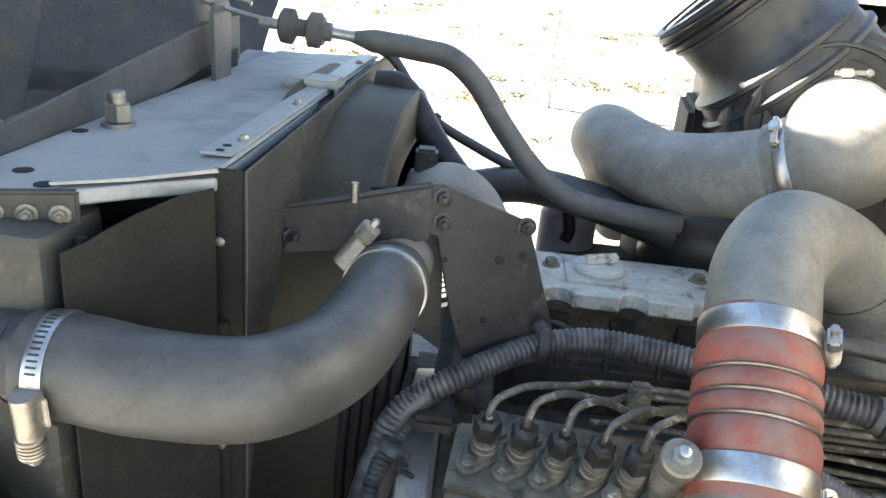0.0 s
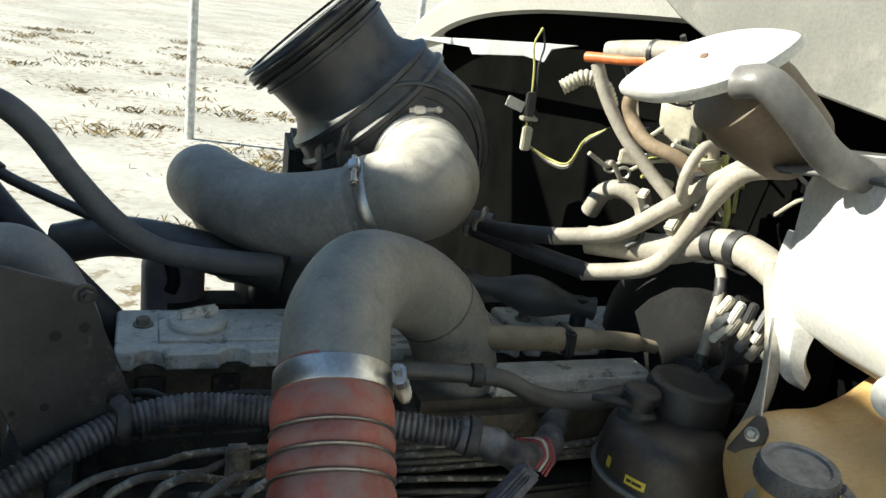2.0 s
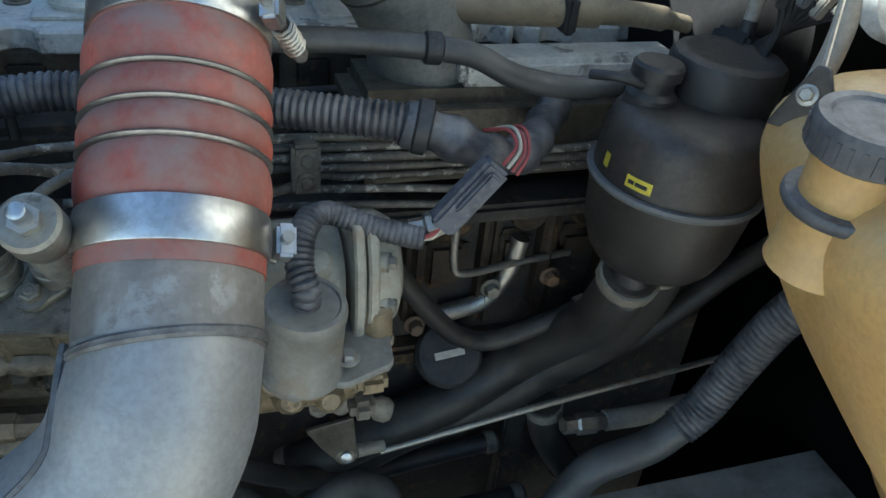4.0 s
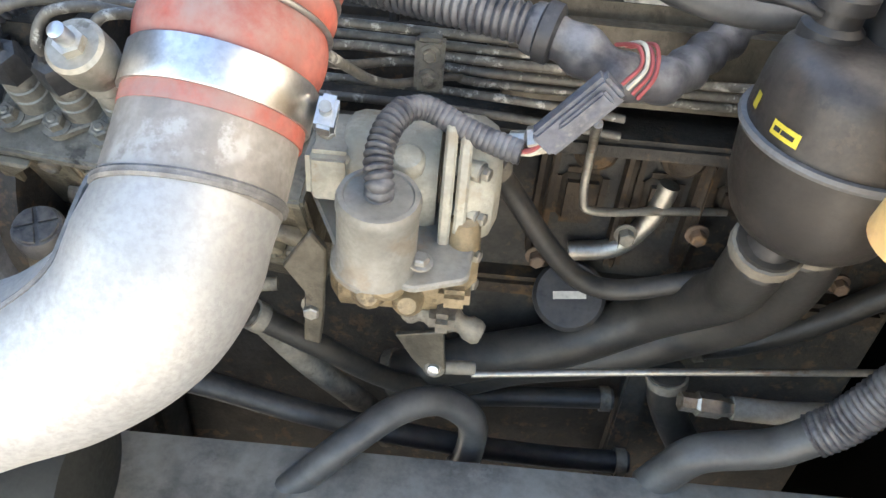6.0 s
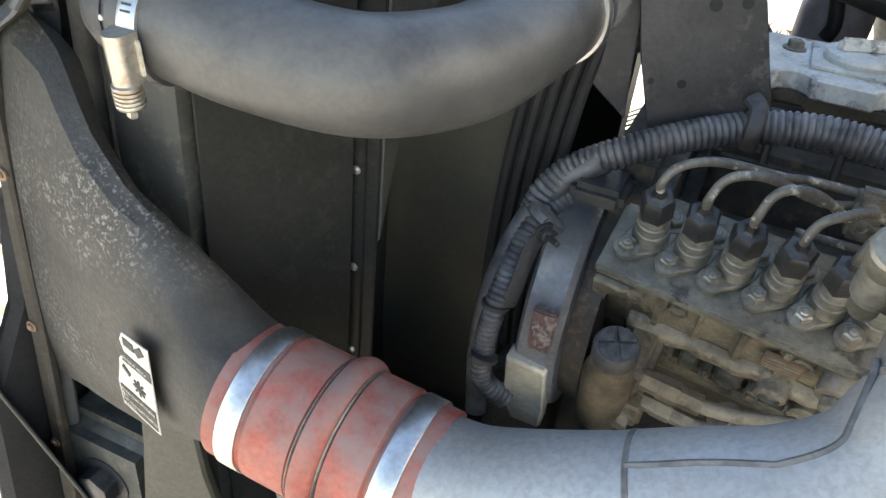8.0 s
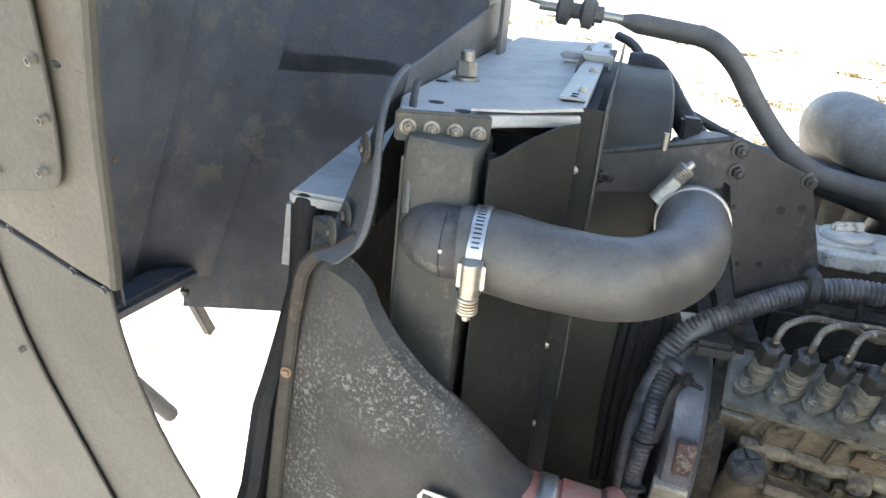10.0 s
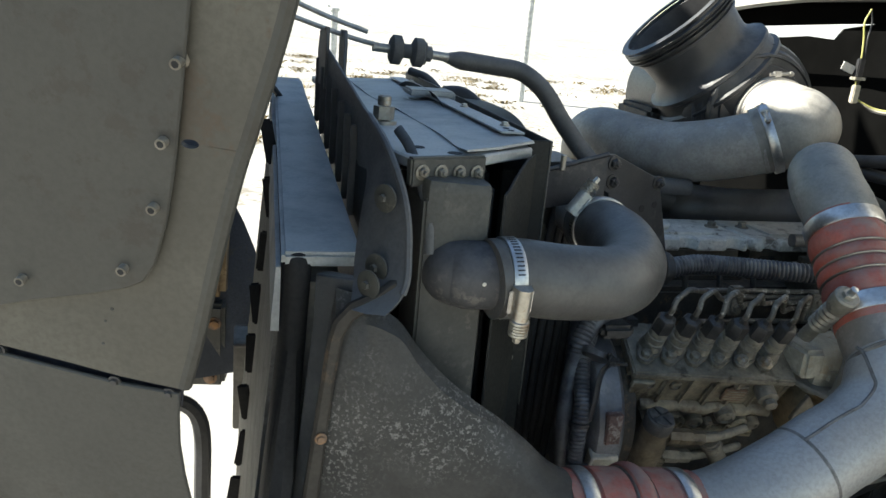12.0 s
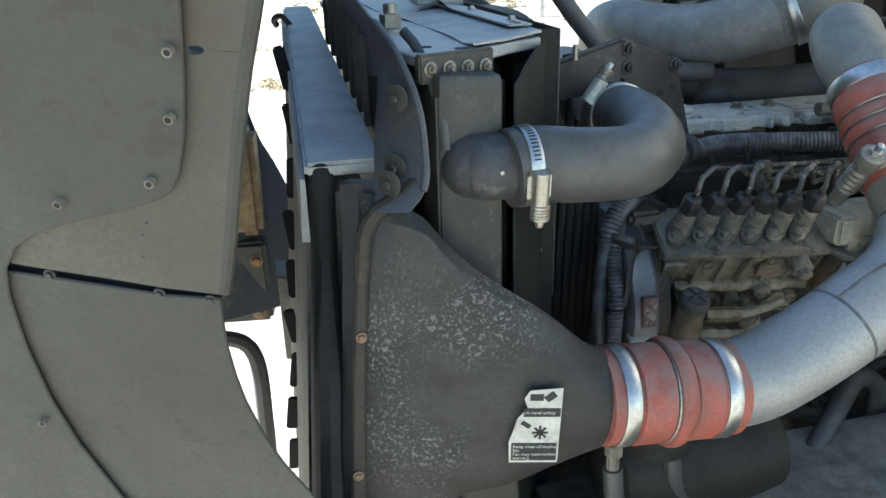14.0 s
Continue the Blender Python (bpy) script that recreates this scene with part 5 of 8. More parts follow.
def build_engine():
    blk = thing("engine_block", tw(0.65, 0.4, 0.7), "grimy dark diesel engine block", "engine")
    part("crankcase", tbox((0.25, 0.215, 0.70), (1.08, 0.62, 1.30), 0.012), M_BLOCK, blk)
    part("cylinder_head", tbox((0.27, 0.27, 1.29), (1.10, 0.56, 1.37), 0.008), M_BLOCK, blk)
    part("front_cover", tbox((0.18, 0.14, 0.50), (0.25, 0.66, 1.38), 0.02), M_BLOCK, blk)
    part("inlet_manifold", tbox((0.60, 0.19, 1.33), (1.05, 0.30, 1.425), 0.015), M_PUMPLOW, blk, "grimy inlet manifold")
    rnd = random.Random(7)
    # Rusty brown block side: ports, ribs, core plugs and studs.
    for k in range(5):
        x = 0.665 + 0.078 * k + rnd.uniform(-0.012, 0.012)
        w, z0 = rnd.uniform(0.016, 0.03), 1.13 + rnd.uniform(0, 0.03)
        part("port_rib", tbox((x, 0.190, z0), (x + w, 0.225, 1.292), 0.009, 3), M_BROWN, blk)
        part("port_face", tbox((x + w, 0.199, 1.19 + rnd.uniform(0, 0.03)), (x + rnd.uniform(0.06, 0.08), 0.222, 1.25 + rnd.uniform(0, 0.025)), 0.011, 3), M_BROWN, blk)
        part("core_plug", lathe([(0, 0.022), (0.008, 0.021), (0.011, 0.017), (0.008, 0.012)], tw(x + 0.05, 0.206, 1.285), -TY, 24), M_BROWN, blk)
        part("block_stud", bolt(tw(x + 0.011, 0.188, 1.16 + 0.05 * rnd.random()), -TY, 0.008, 0.012), (M_RUST, M_GRIME)[k % 2], blk)
    part("side_ledge", tbox((0.60, 0.175, 1.292), (1.05, 0.225, 1.312), 0.005), M_BLOCK, blk)
    part("side_ledge", tbox((0.60, 0.190, 1.10), (1.05, 0.225, 1.125), 0.006), M_BROWN, blk)
    # Pale rocker covers in a row, the first with the filler cap.
    first = None
    for k in range(3):
        x0 = 0.287 + 0.262 * k
        vc = thing("valve_cover", tw(x0 + 0.12, 0.385, 1.40), "pale stained rocker cover on the cylinder head", "valve cover", "valve covers along the engine")
        out = []
        for c in (x0 + 0.035, x0 + 0.130, x0 + 0.222):
            out += [(c - 0.021, 0.317)] + [(c - 0.017 * math.cos(math.pi * k / 8), 0.317 + 0.016 * math.sin(math.pi * k / 8)) for k in range(9)] + [(c + 0.021, 0.317)]
        out += [(x0 + 0.246, 0.317), (x0 + 0.249, 0.322), (x0 + 0.249, 0.448), (x0 + 0.244, 0.453), (x0 + 0.002, 0.453), (x0 - 0.003, 0.448), (x0 - 0.003, 0.322)]
        part("cover", plate([tw(x, y, 1.443) for x, y in out], 0.022, 0.0025), M_COVER, vc)
        # Skirt takes a dark colour in place of the shadow below the lip.
        part("skirt", tbox((x0 + 0.004, 0.330, 1.372), (x0 + 0.242, 0.449, 1.422), 0.003), M_PUMPLOW, vc, "side of the cover, coloured dark for the shade under its lip")
        for dx in (0.02, 0.105, 0.19):
            part("skirt_window", tbox((x0 + dx, 0.3255, 1.375), (x0 + dx + 0.034, 0.3305, 1.41), 0.004), M_BLOCK, vc)
        part("raised_pad", tbox((x0 + 0.045, 0.345, 1.443), (x0 + 0.205, 0.44, 1.4465), 0.002), M_COVER, vc)
        part("gasket", tbox((x0 - 0.002, 0.313, 1.366), (x0 + 0.246, 0.457, 1.376), 0.003), M_BLOCK, vc)
        for x, y in ((x0 + 0.028, 0.402), (x0 + 0.225, 0.402)):
            part("cover_bolt", bolt(tw(x, y, 1.443), TZ, 0.0085, 0.009, True), M_GRIME, vc)
    cap = thing("oil_filler_cap", tw(0.378, 0.392, 1.4465), "pale round oil filler cap with a grip bar", "cap")
    c = tw(0.378, 0.392, 1.4465)
    part("cap_disc", lathe([(0, 0.034), (0.005, 0.036), (0.009, 0.034), (0.011, 0.028)], c, TZ, 32), M_COVER, cap)
    part("grip", box((-0.027, -0.005, 0.008), (0.027, 0.005, 0.024), 0.004, axes_at(c, TZ, TX * 0.9 + TY * 0.4)), M_COVER, cap)
    # Black hose loops and pale studs on the side of the head.
    whole("leak_off_pipe", sweep([tw(0.29, 0.30, 1.40), tw(0.32, 0.285, 1.412), tw(0.36, 0.28, 1.40), tw(0.43, 0.285, 1.405), tw(0.52, 0.28, 1.395), tw(0.6, 0.27, 1.40)], 0.0045, 10), M_BLACK, "thin black leak-off pipe along the cylinder head", "pipe")
    for k in range(4):
        x = 0.31 + 0.065 * k
        whole("injector_stub", sweep([tw(x, 0.28, 1.405), tw(x + 0.006, 0.262, 1.40), tw(x + 0.008, 0.255, 1.37)], 0.005, 8), M_BLACK, "short black injector return stub on the head", "pipe", "injector return stubs")
    # The long pale tube on the manifold.
    rail = thing("sensor_conduit", tw(0.72, 0.23, 1.48), "yellowish stiff loom tube along the manifold", "conduit")
    part("tube", sweep([tw(0.66, 0.237, 1.494), tw(0.74, 0.233, 1.490), tw(0.84, 0.230, 1.487)], 0.0155, 16), M_AMBERDIM, rail)
    part("tube_end", sweep([tw(0.825, 0.2305, 1.4875), tw(0.88, 0.229, 1.485), tw(0.93, 0.225, 1.478), tw(0.965, 0.222, 1.468), tw(0.99, 0.22, 1.458)], 0.0115, 14, rf=lambda s, n: 0.012 if s < 0.55 * n else 0.0085), M_AMBERDIM, rail)
    part("tube_clip", tbox((0.80, 0.21, 1.47), (0.812, 0.25, 1.505), 0.003), M_BLACK, rail)
    part("manifold_pad", tbox((0.70, 0.20, 1.425), (0.93, 0.25, 1.452), 0.006), M_COVER, rail, "pale machined pad")


M_AMBERDIM = mk("yellowed_loom", (0.21, 0.165, 0.105), 0.6, dust=(0.4, 0.34, 0.24), dust_amt=0.4, spots=(0.1, 0.08, 0.06), spot_amt=0.6, spot_scale=40)
build_engine()


M_HEADRAIL = mk("oily_pump_rail", (0.23, 0.21, 0.17), 0.42, 0.25, var=0.4, broad=40, dust=(0.3, 0.27, 0.21), dust_amt=0.4, spots=(0.03, 0.024, 0.018), spot_amt=0.9, spot_scale=36, bump=0.35)


PUMP_AXES = Matrix(((0.9982, -0.0081, 0.060, -0.0105), (0.0359, 0.8776, -0.4781, 0.6355), (-0.0488, 0.4794, 0.8762, 1.3473), (0, 0, 0, 1)))
PUMP_X, PUMP_Y, PUMP_UP = (PUMP_AXES.to_3x3().col[k].normalized() for k in range(3))


def pw(x, y, z):
    """A place on the pump, in millimetres along it, back from its near face and up its tilted plungers."""
    return PUMP_AXES @ Vector((x / 1000, y / 1000, z / 1000))


def pbox(lo, hi, w=0.003, n=2):
    return box([v / 1000 for v in lo], [v / 1000 for v in hi], w, PUMP_AXES, n)


def holder_at(k):
    return 1.0 + 37.8 * k


def build_injection_pump():
    pump = thing("injection_pump", tw(0.34, 0.08, 1.06), "oily grimy six-cylinder inline injection pump", "injection pump")
    part("housing", pbox((-30, -37, -160), (222, 60, -24), 0.006), M_PUMP, pump)
    part("head_rail", pbox((-32, -46, -27), (226, 34, -14), 0.0025), M_HEADRAIL, pump)
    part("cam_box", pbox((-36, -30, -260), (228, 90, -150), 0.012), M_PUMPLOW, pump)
    # Near face: shallow cast windows between ribs, a long ridge and a recess with bosses below it.
    part("end_gusset", plate([pw(-30, -44, -27), pw(4, -44, -27), pw(-16, -44, -48), pw(-22, -44, -90), pw(-30, -44, -150)], 0.009, 0.002), M_PUMP, pump)
    rnd = random.Random(12)
    for k in range(6):
        x = 30 + 37.8 * k
        part("face_rib", pbox((x - 5 - rnd.uniform(0, 3), -43 - rnd.uniform(0, 1.5), -92), (x + 4 + rnd.uniform(0, 4), -35, -26), 0.004, 3), M_PUMP, pump)
        if k in (0, 1, 4):
            part("casting_plug", lathe([(-0.004, 0.0095), (0.0035, 0.0088), (0.0045, 0.0062), (0.0022, 0.0055), (0.002, 0.001)], pw(x - 24 + 3 * (k % 2), -38, -48), -PUMP_Y, 18), (M_GRIME, M_PUMP)[k % 2], pump)
    part("face_sill", pbox((6, -42, -34), (222, -35, -27), 0.002), M_PUMP, pump)
    rows = []
    for k in range(61):
        f = k / 60
        bulge = 10.5 + 3.0 * abs(math.sin(3.5 * math.pi * f)) ** 0.6 + 0.8 * math.sin(41 * f)
        rows.append([pw(6 + 214 * f, -38 - bulge * q, z + 1.5 * math.sin(7 * math.pi * f)) for q, z in ((0, -105), (0.7, -104), (1, -99), (0.95, -93), (0.6, -88), (0, -86))])
    part("long_ridge", loft(rows), M_PUMP, pump, "brown oil-stained cast ridge")
    part("lower_recess", pbox((0, -39, -148), (222, -34, -107), 0.002), M_BLOCK, pump)
    part("lower_ledge", pbox((-4, -50, -164), (224, -34, -148), 0.005), M_PUMP, pump)
    plate_ob = part("name_plate", pbox((126, -46, -70), (160, -41, -44), 0.0008), M_RUST, pump, "small ribbed brown name plate")
    for k in range(4):
        part("plate_line", pbox((128, -47.2, -66 + 6 * k), (158, -45, -63.5 + 6 * k), 0.0005), M_PUMP, plate_ob)
    for k, (x, y, z, r) in enumerate(((110, -46, -128, 11), (147, -54, -100, 12), (182, -48, -122, 11), (208, -46, -128, 10))):
        part("round_boss", lathe([(-0.014, r * 0.0013), (0.003, r * 0.0012), (0.005, r * 0.001), (0.0055, r * 0.0008), (0.003, r * 0.0007), (0.003, r * 0.0002)], pw(x, y, z), -PUMP_Y, 22), (M_PUMP, M_GRIME)[k % 2], pump)
    for x, z, w, h in ((42, -128, 13, 24), (62, -121, 18, 26), (84, -132, 10, 18), (128, -134, 14, 20), (165, -136, 12, 18)):
        part("cast_lug", pbox((x, -53, z - h / 2), (x + w, -34, z + h / 2), 0.0035, 3), M_PUMP, pump)
    bm = lathe([(-0.02, 0.015), (0.008, 0.015), (0.010, 0.012)], pw(186, -52, -42), -PUMP_Y, 24)
    bolt(pw(186, -62, -42), -PUMP_Y, 0.010, 0.010, False, bm)
    part("side_fitting", bm, M_GRIME, pump)
    # Feed pump with its cross-slotted primer cap, its fittings and two pipes.
    ax = (TX * 0.03 - TY * 0.36 + TZ).normalized()
    c = Vector((-0.001, 0.5825, 1.257))
    feed = part("feed_pump", lathe([(-0.145, 0.018), (-0.135, 0.024), (-0.055, 0.0255), (-0.045, 0.0225), (-0.036, 0.0205), (-0.020, 0.0205)], c, ax, 28), M_FEED, pump, "brown oily feed pump body")
    part("feed_neck", pbox((8, -100, -150), (46, -30, -92), 0.008, 3), M_FEED, feed)
    capo = part("primer_cap", lathe([(-0.022, 0.0195), (-0.020, 0.0212), (-0.004, 0.0212), (-0.001, 0.0195), (-0.0005, 0.017)], c, ax, 36), M_CAPDARK, feed, "dark cross-slotted primer cap")
    for k in range(4):
        part("cap_quarter", plate([(0.0016, 0.0016), (0.0175, 0.0016)] + [(0.0178 * math.cos(q * 0.157), 0.0178 * math.sin(q * 0.157)) for q in range(2, 9)] + [(0.0016, 0.0175)], 0.0028, 0.0006, axes_at(c + ax * 0.0022, ax) @ Matrix.Rotation(k * math.pi / 2 + 0.5, 4, "Z")), M_CAPDARK, capo)
    part("banjo_block", pbox((20, -112, -190), (52, -84, -140), 0.005, 3), M_FEED, feed)
    part("banjo_bolt", bolt(pw(33, -112, -168), -PUMP_Y, 0.0115, 0.011, True), M_HOLDER, feed)
    for z, xe in ((-99, 175), (-150, 190)):
        for x, r, w in ((50, 11, 9), (67, 12, 10), (86, 10.5, 12)):
            part("pipe_union", lathe([(-w / 1000, r * 0.00092), (-w / 1150, r * 0.001), (w / 1150, r * 0.001), (w / 1000, r * 0.00092)], pw(x, -92, z - 0.06 * (x - 50)), PUMP_X, 6, None, PUMP_UP), M_FEED if z > -120 else M_GRIME, feed)
        part("feed_pipe", sweep([pw(30, -88, z), pw(60, -92, z - 1), pw(98, -92, z - 3), pw(135, -84, z - 4), pw(xe, -70, z - 4)], 0.0068, 12), M_GRIME, feed)
    # Delivery holders: one per cylinder, each on an eared flange with two bolts.
    for k in range(6):
        base = pw(holder_at(k), -1, -14)
        h = part("delivery_holder", lathe([(0, 0.0165), (0.011, 0.0165), (0.013, 0.0150), (0.022, 0.0150), (0.0228, 0.0136), (0.0245, 0.0136), (0.0252, 0.0146), (0.034, 0.0142), (0.0348, 0.0128), (0.0365, 0.0128), (0.0372, 0.0138), (0.045, 0.0132), (0.047, 0.0115)], base, PUMP_UP, 28), M_HOLDER, pump)
        part("union_nut", lathe([(0.0445, 0.0125), (0.0455, 0.0146), (0.067, 0.0146), (0.0705, 0.0122), (0.0715, 0.0085), (0.0735, 0.0060), (0.080, 0.0048)], base, PUMP_UP, 6, None, PUMP_X + PUMP_Y * 0.4 * math.sin(5 * k)), M_NUT, h, "dark hexagon union nut")
        d = Vector((0.0143, 0.0205, 0))
        ears = [(0.0112 * math.cos(q), 0.0240 + 0.0112 * math.sin(q)) for q in (math.pi * i / 8 for i in range(9))]
        ears = [(0.0175, 0.006), (0.0175, -0.006)] + [(x0, -y0) for x0, y0 in ears] + [(-0.0175, -0.006), (-0.0175, 0.006)] + [(x0, y0) for x0, y0 in reversed(ears)]
        d = (PUMP_X * d.x + PUMP_Y * d.y).normalized()
        side = d.cross(PUMP_UP)
        part("holder_flange", plate(list(reversed(ears)), 0.0085, 0.0016, axes_at(base + PUMP_UP * 0.009, PUMP_UP, side)), M_HOLDER, h)
        for q in (-1, 1):
            part("flange_nut", bolt(base + d * 0.0245 * q + PUMP_UP * 0.0085, PUMP_UP, 0.0080, 0.0092, True, None, 0.0015), M_STEEL if k in (4, 5) and q < 0 else M_HOLDER, h)
    # Spring stop (boost unit) with its knurled top.
    kb, kt = Vector((0.155, 0.536, 1.406)), Vector((0.153, 0.474, 1.484))
    ax = (kt - kb).normalized()
    L = (kt - kb).length
    cap = part("stop_spring_body", lathe([(0, 0.010), (L * 0.3, 0.010), (L * 0.32, 0.0138)] + [(L * (0.36 + 0.045 * i), 0.0138 if i % 2 else 0.0118) for i in range(10)] + [(L * 0.84, 0.0155), (L, 0.0155), (L * 1.02, 0.0135)], kb, ax, 28), M_HOLDER, pump, "dusty ribbed stop unit")
    part("stop_nut", lathe([(L, 0.008), (L + 0.007, 0.008)], kb, ax, 6), M_STEEL, cap)
    part("stop_stud", lathe([(L, 0.0045), (L + 0.017, 0.0045), (L + 0.018, 0.003)], kb, ax, 12), M_BAND, cap)
    # Mounting flange and silvery timing housing ahead of the pump.
    fl = thing("timing_housing", tw(0.18, 0.1, 1.1), "worn silvery aluminium timing housing flange", "housing")
    part("rim", lathe([(0, 0.115), (0.004, 0.136), (0.008, 0.140), (0.040, 0.143), (0.046, 0.139), (0.048, 0.12)], tw(0.150, 0.198, 1.215), TX, 72), M_ALUBLUE, fl)
    # Back disc takes the dark block colour to paint in the gap's shade.
    part("back", lathe([(0, 0.125), (0.022, 0.128), (0.024, 0.1)], tw(0.198, 0.198, 1.215), TX, 60), M_BLOCK, fl)
    part("rim_pad", plate([tw(0.150, 0.0715, 1.205), tw(0.192, 0.0705, 1.203), tw(0.193, 0.0875, 1.13), tw(0.190, 0.110, 1.09), tw(0.155, 0.115, 1.085), tw(0.150, 0.0900, 1.13)], 0.022, 0.003), M_PAD, fl, "bright bare machined pad")
    part("stamped_patch", tbox((0.166, 0.0545, 1.214), (0.190, 0.075, 1.262), 0.002), M_RUSTRED, fl, "worn reddish stamped patch")
    part("top_lug", tbox((0.165, 0.105, 1.352), (0.215, 0.16, 1.372), 0.006), M_NUT, fl)
    part("rim_strap", sweep([Vector((-0.083, 0.588, 1.340)), Vector((-0.098, 0.586, 1.318)), Vector((-0.103, 0.58, 1.28)), Vector((-0.108, 0.578, 1.25))], 0.0075, 8, flat=0.35), M_BRACKET, fl)
    part("strap_bolt", bolt(Vector((-0.090, 0.584, 1.338)), (0.8, -0.55, 0.1), 0.006, 0.008, True, None, 0.016), M_NUT, fl)


M_PAD = mk("bare_machined_pad", (0.62, 0.57, 0.47), 0.5, 0.1, var=0.2, broad=30, spots=(0.3, 0.24, 0.17), spot_amt=0.5, spot_scale=40)
M_RUSTRED = mk("worn_red_stamp", (0.15, 0.085, 0.075), 0.6, 0.1, var=0.4, broad=40, spots=(0.4, 0.36, 0.33), spot_amt=0.8, spot_scale=60, dust=(0.3, 0.26, 0.22), dust_amt=0.4)
M_FEED = mk("brown_oily_feed_pump", (0.15, 0.118, 0.08), 0.5, 0.15, var=0.4, broad=35, dust=(0.3, 0.25, 0.18), dust_amt=0.5, spots=(0.04, 0.03, 0.02), spot_amt=0.8, spot_scale=30, bump=0.35)
M_CAPDARK = mk("dusty_dark_plastic", (0.05, 0.049, 0.05), 0.55, var=0.35, broad=40, dust=(0.24, 0.22, 0.19), dust_amt=0.6)
M_ALUBLUE = mk("worn_blue_grey_paint", (0.18, 0.185, 0.205), 0.42, 0.35, var=0.5, broad=11, spots=(0.45, 0.42, 0.37), spot_amt=0.7, spot_scale=26, dust=(0.35, 0.31, 0.25), dust_amt=0.35)
build_injection_pump()


def build_fuel_lines():
    # High pressure lines rise from each union and run back in two clipped rows.
    for k in range(6):
        x = 0.247 + 0.0368 * k
        top = pw(holder_at(k), -1, 64)
        lane, rise = k % 3, (0.022, 0.026, 0.029)[k % 3]
        zz, yy = 1.405 - 0.013 * lane - (0.02 if k > 2 else 0), 0.165 + 0.006 * lane
        pts = [top, top + PUMP_UP * 0.012, top + Vector((0.006, -0.001, rise)), top + Vector((0.018, 0.004, rise + 0.008)), top + TX * 0.040 + TY * 0.022 + TZ * (rise + 0.006 - 0.004 * lane), tw(x + 0.085, 0.135, zz + 0.010), tw(x + 0.14, yy, zz), tw(0.62, yy + 0.004, zz - 0.006), tw(0.66 + 0.06 * k, yy + 0.01, zz - 0.01), tw(0.68 + 0.06 * k, 0.23, zz - 0.01)]
        whole("fuel_line", sweep(pts, 0.0040, 10), M_LINE, "chipped steel high pressure fuel line from the pump", "fuel line", "fuel lines from the pump")
    for i, (x, z) in enumerate(((0.405, 1.395), (0.552, 1.383))):
        cl = thing("line_clip", tw(x, 0.16, z), "dusty steel clip block on the fuel lines", "clip", "fuel line clips")
        part("clip_block", tbox((x - 0.012, 0.148, z - 0.026), (x + 0.012, 0.164, z + 0.020), 0.003), M_GRIME, cl)
        for dz in (0.008, -0.013):
            part("clip_bolt", bolt(tw(x, 0.148, z + dz), -TY, 0.006, 0.005), M_GRIME, cl)
    for z in (1.352, 1.335):
        whole("return_pipe", sweep([tw(0.36, 0.17, z), tw(0.5, 0.172, z - 0.002), tw(0.62, 0.17, z - 0.006), tw(0.72, 0.165, z - 0.012)], 0.004, 10), M_LINE, "dusty steel return pipe below the fuel lines", "fuel line")


build_fuel_lines()


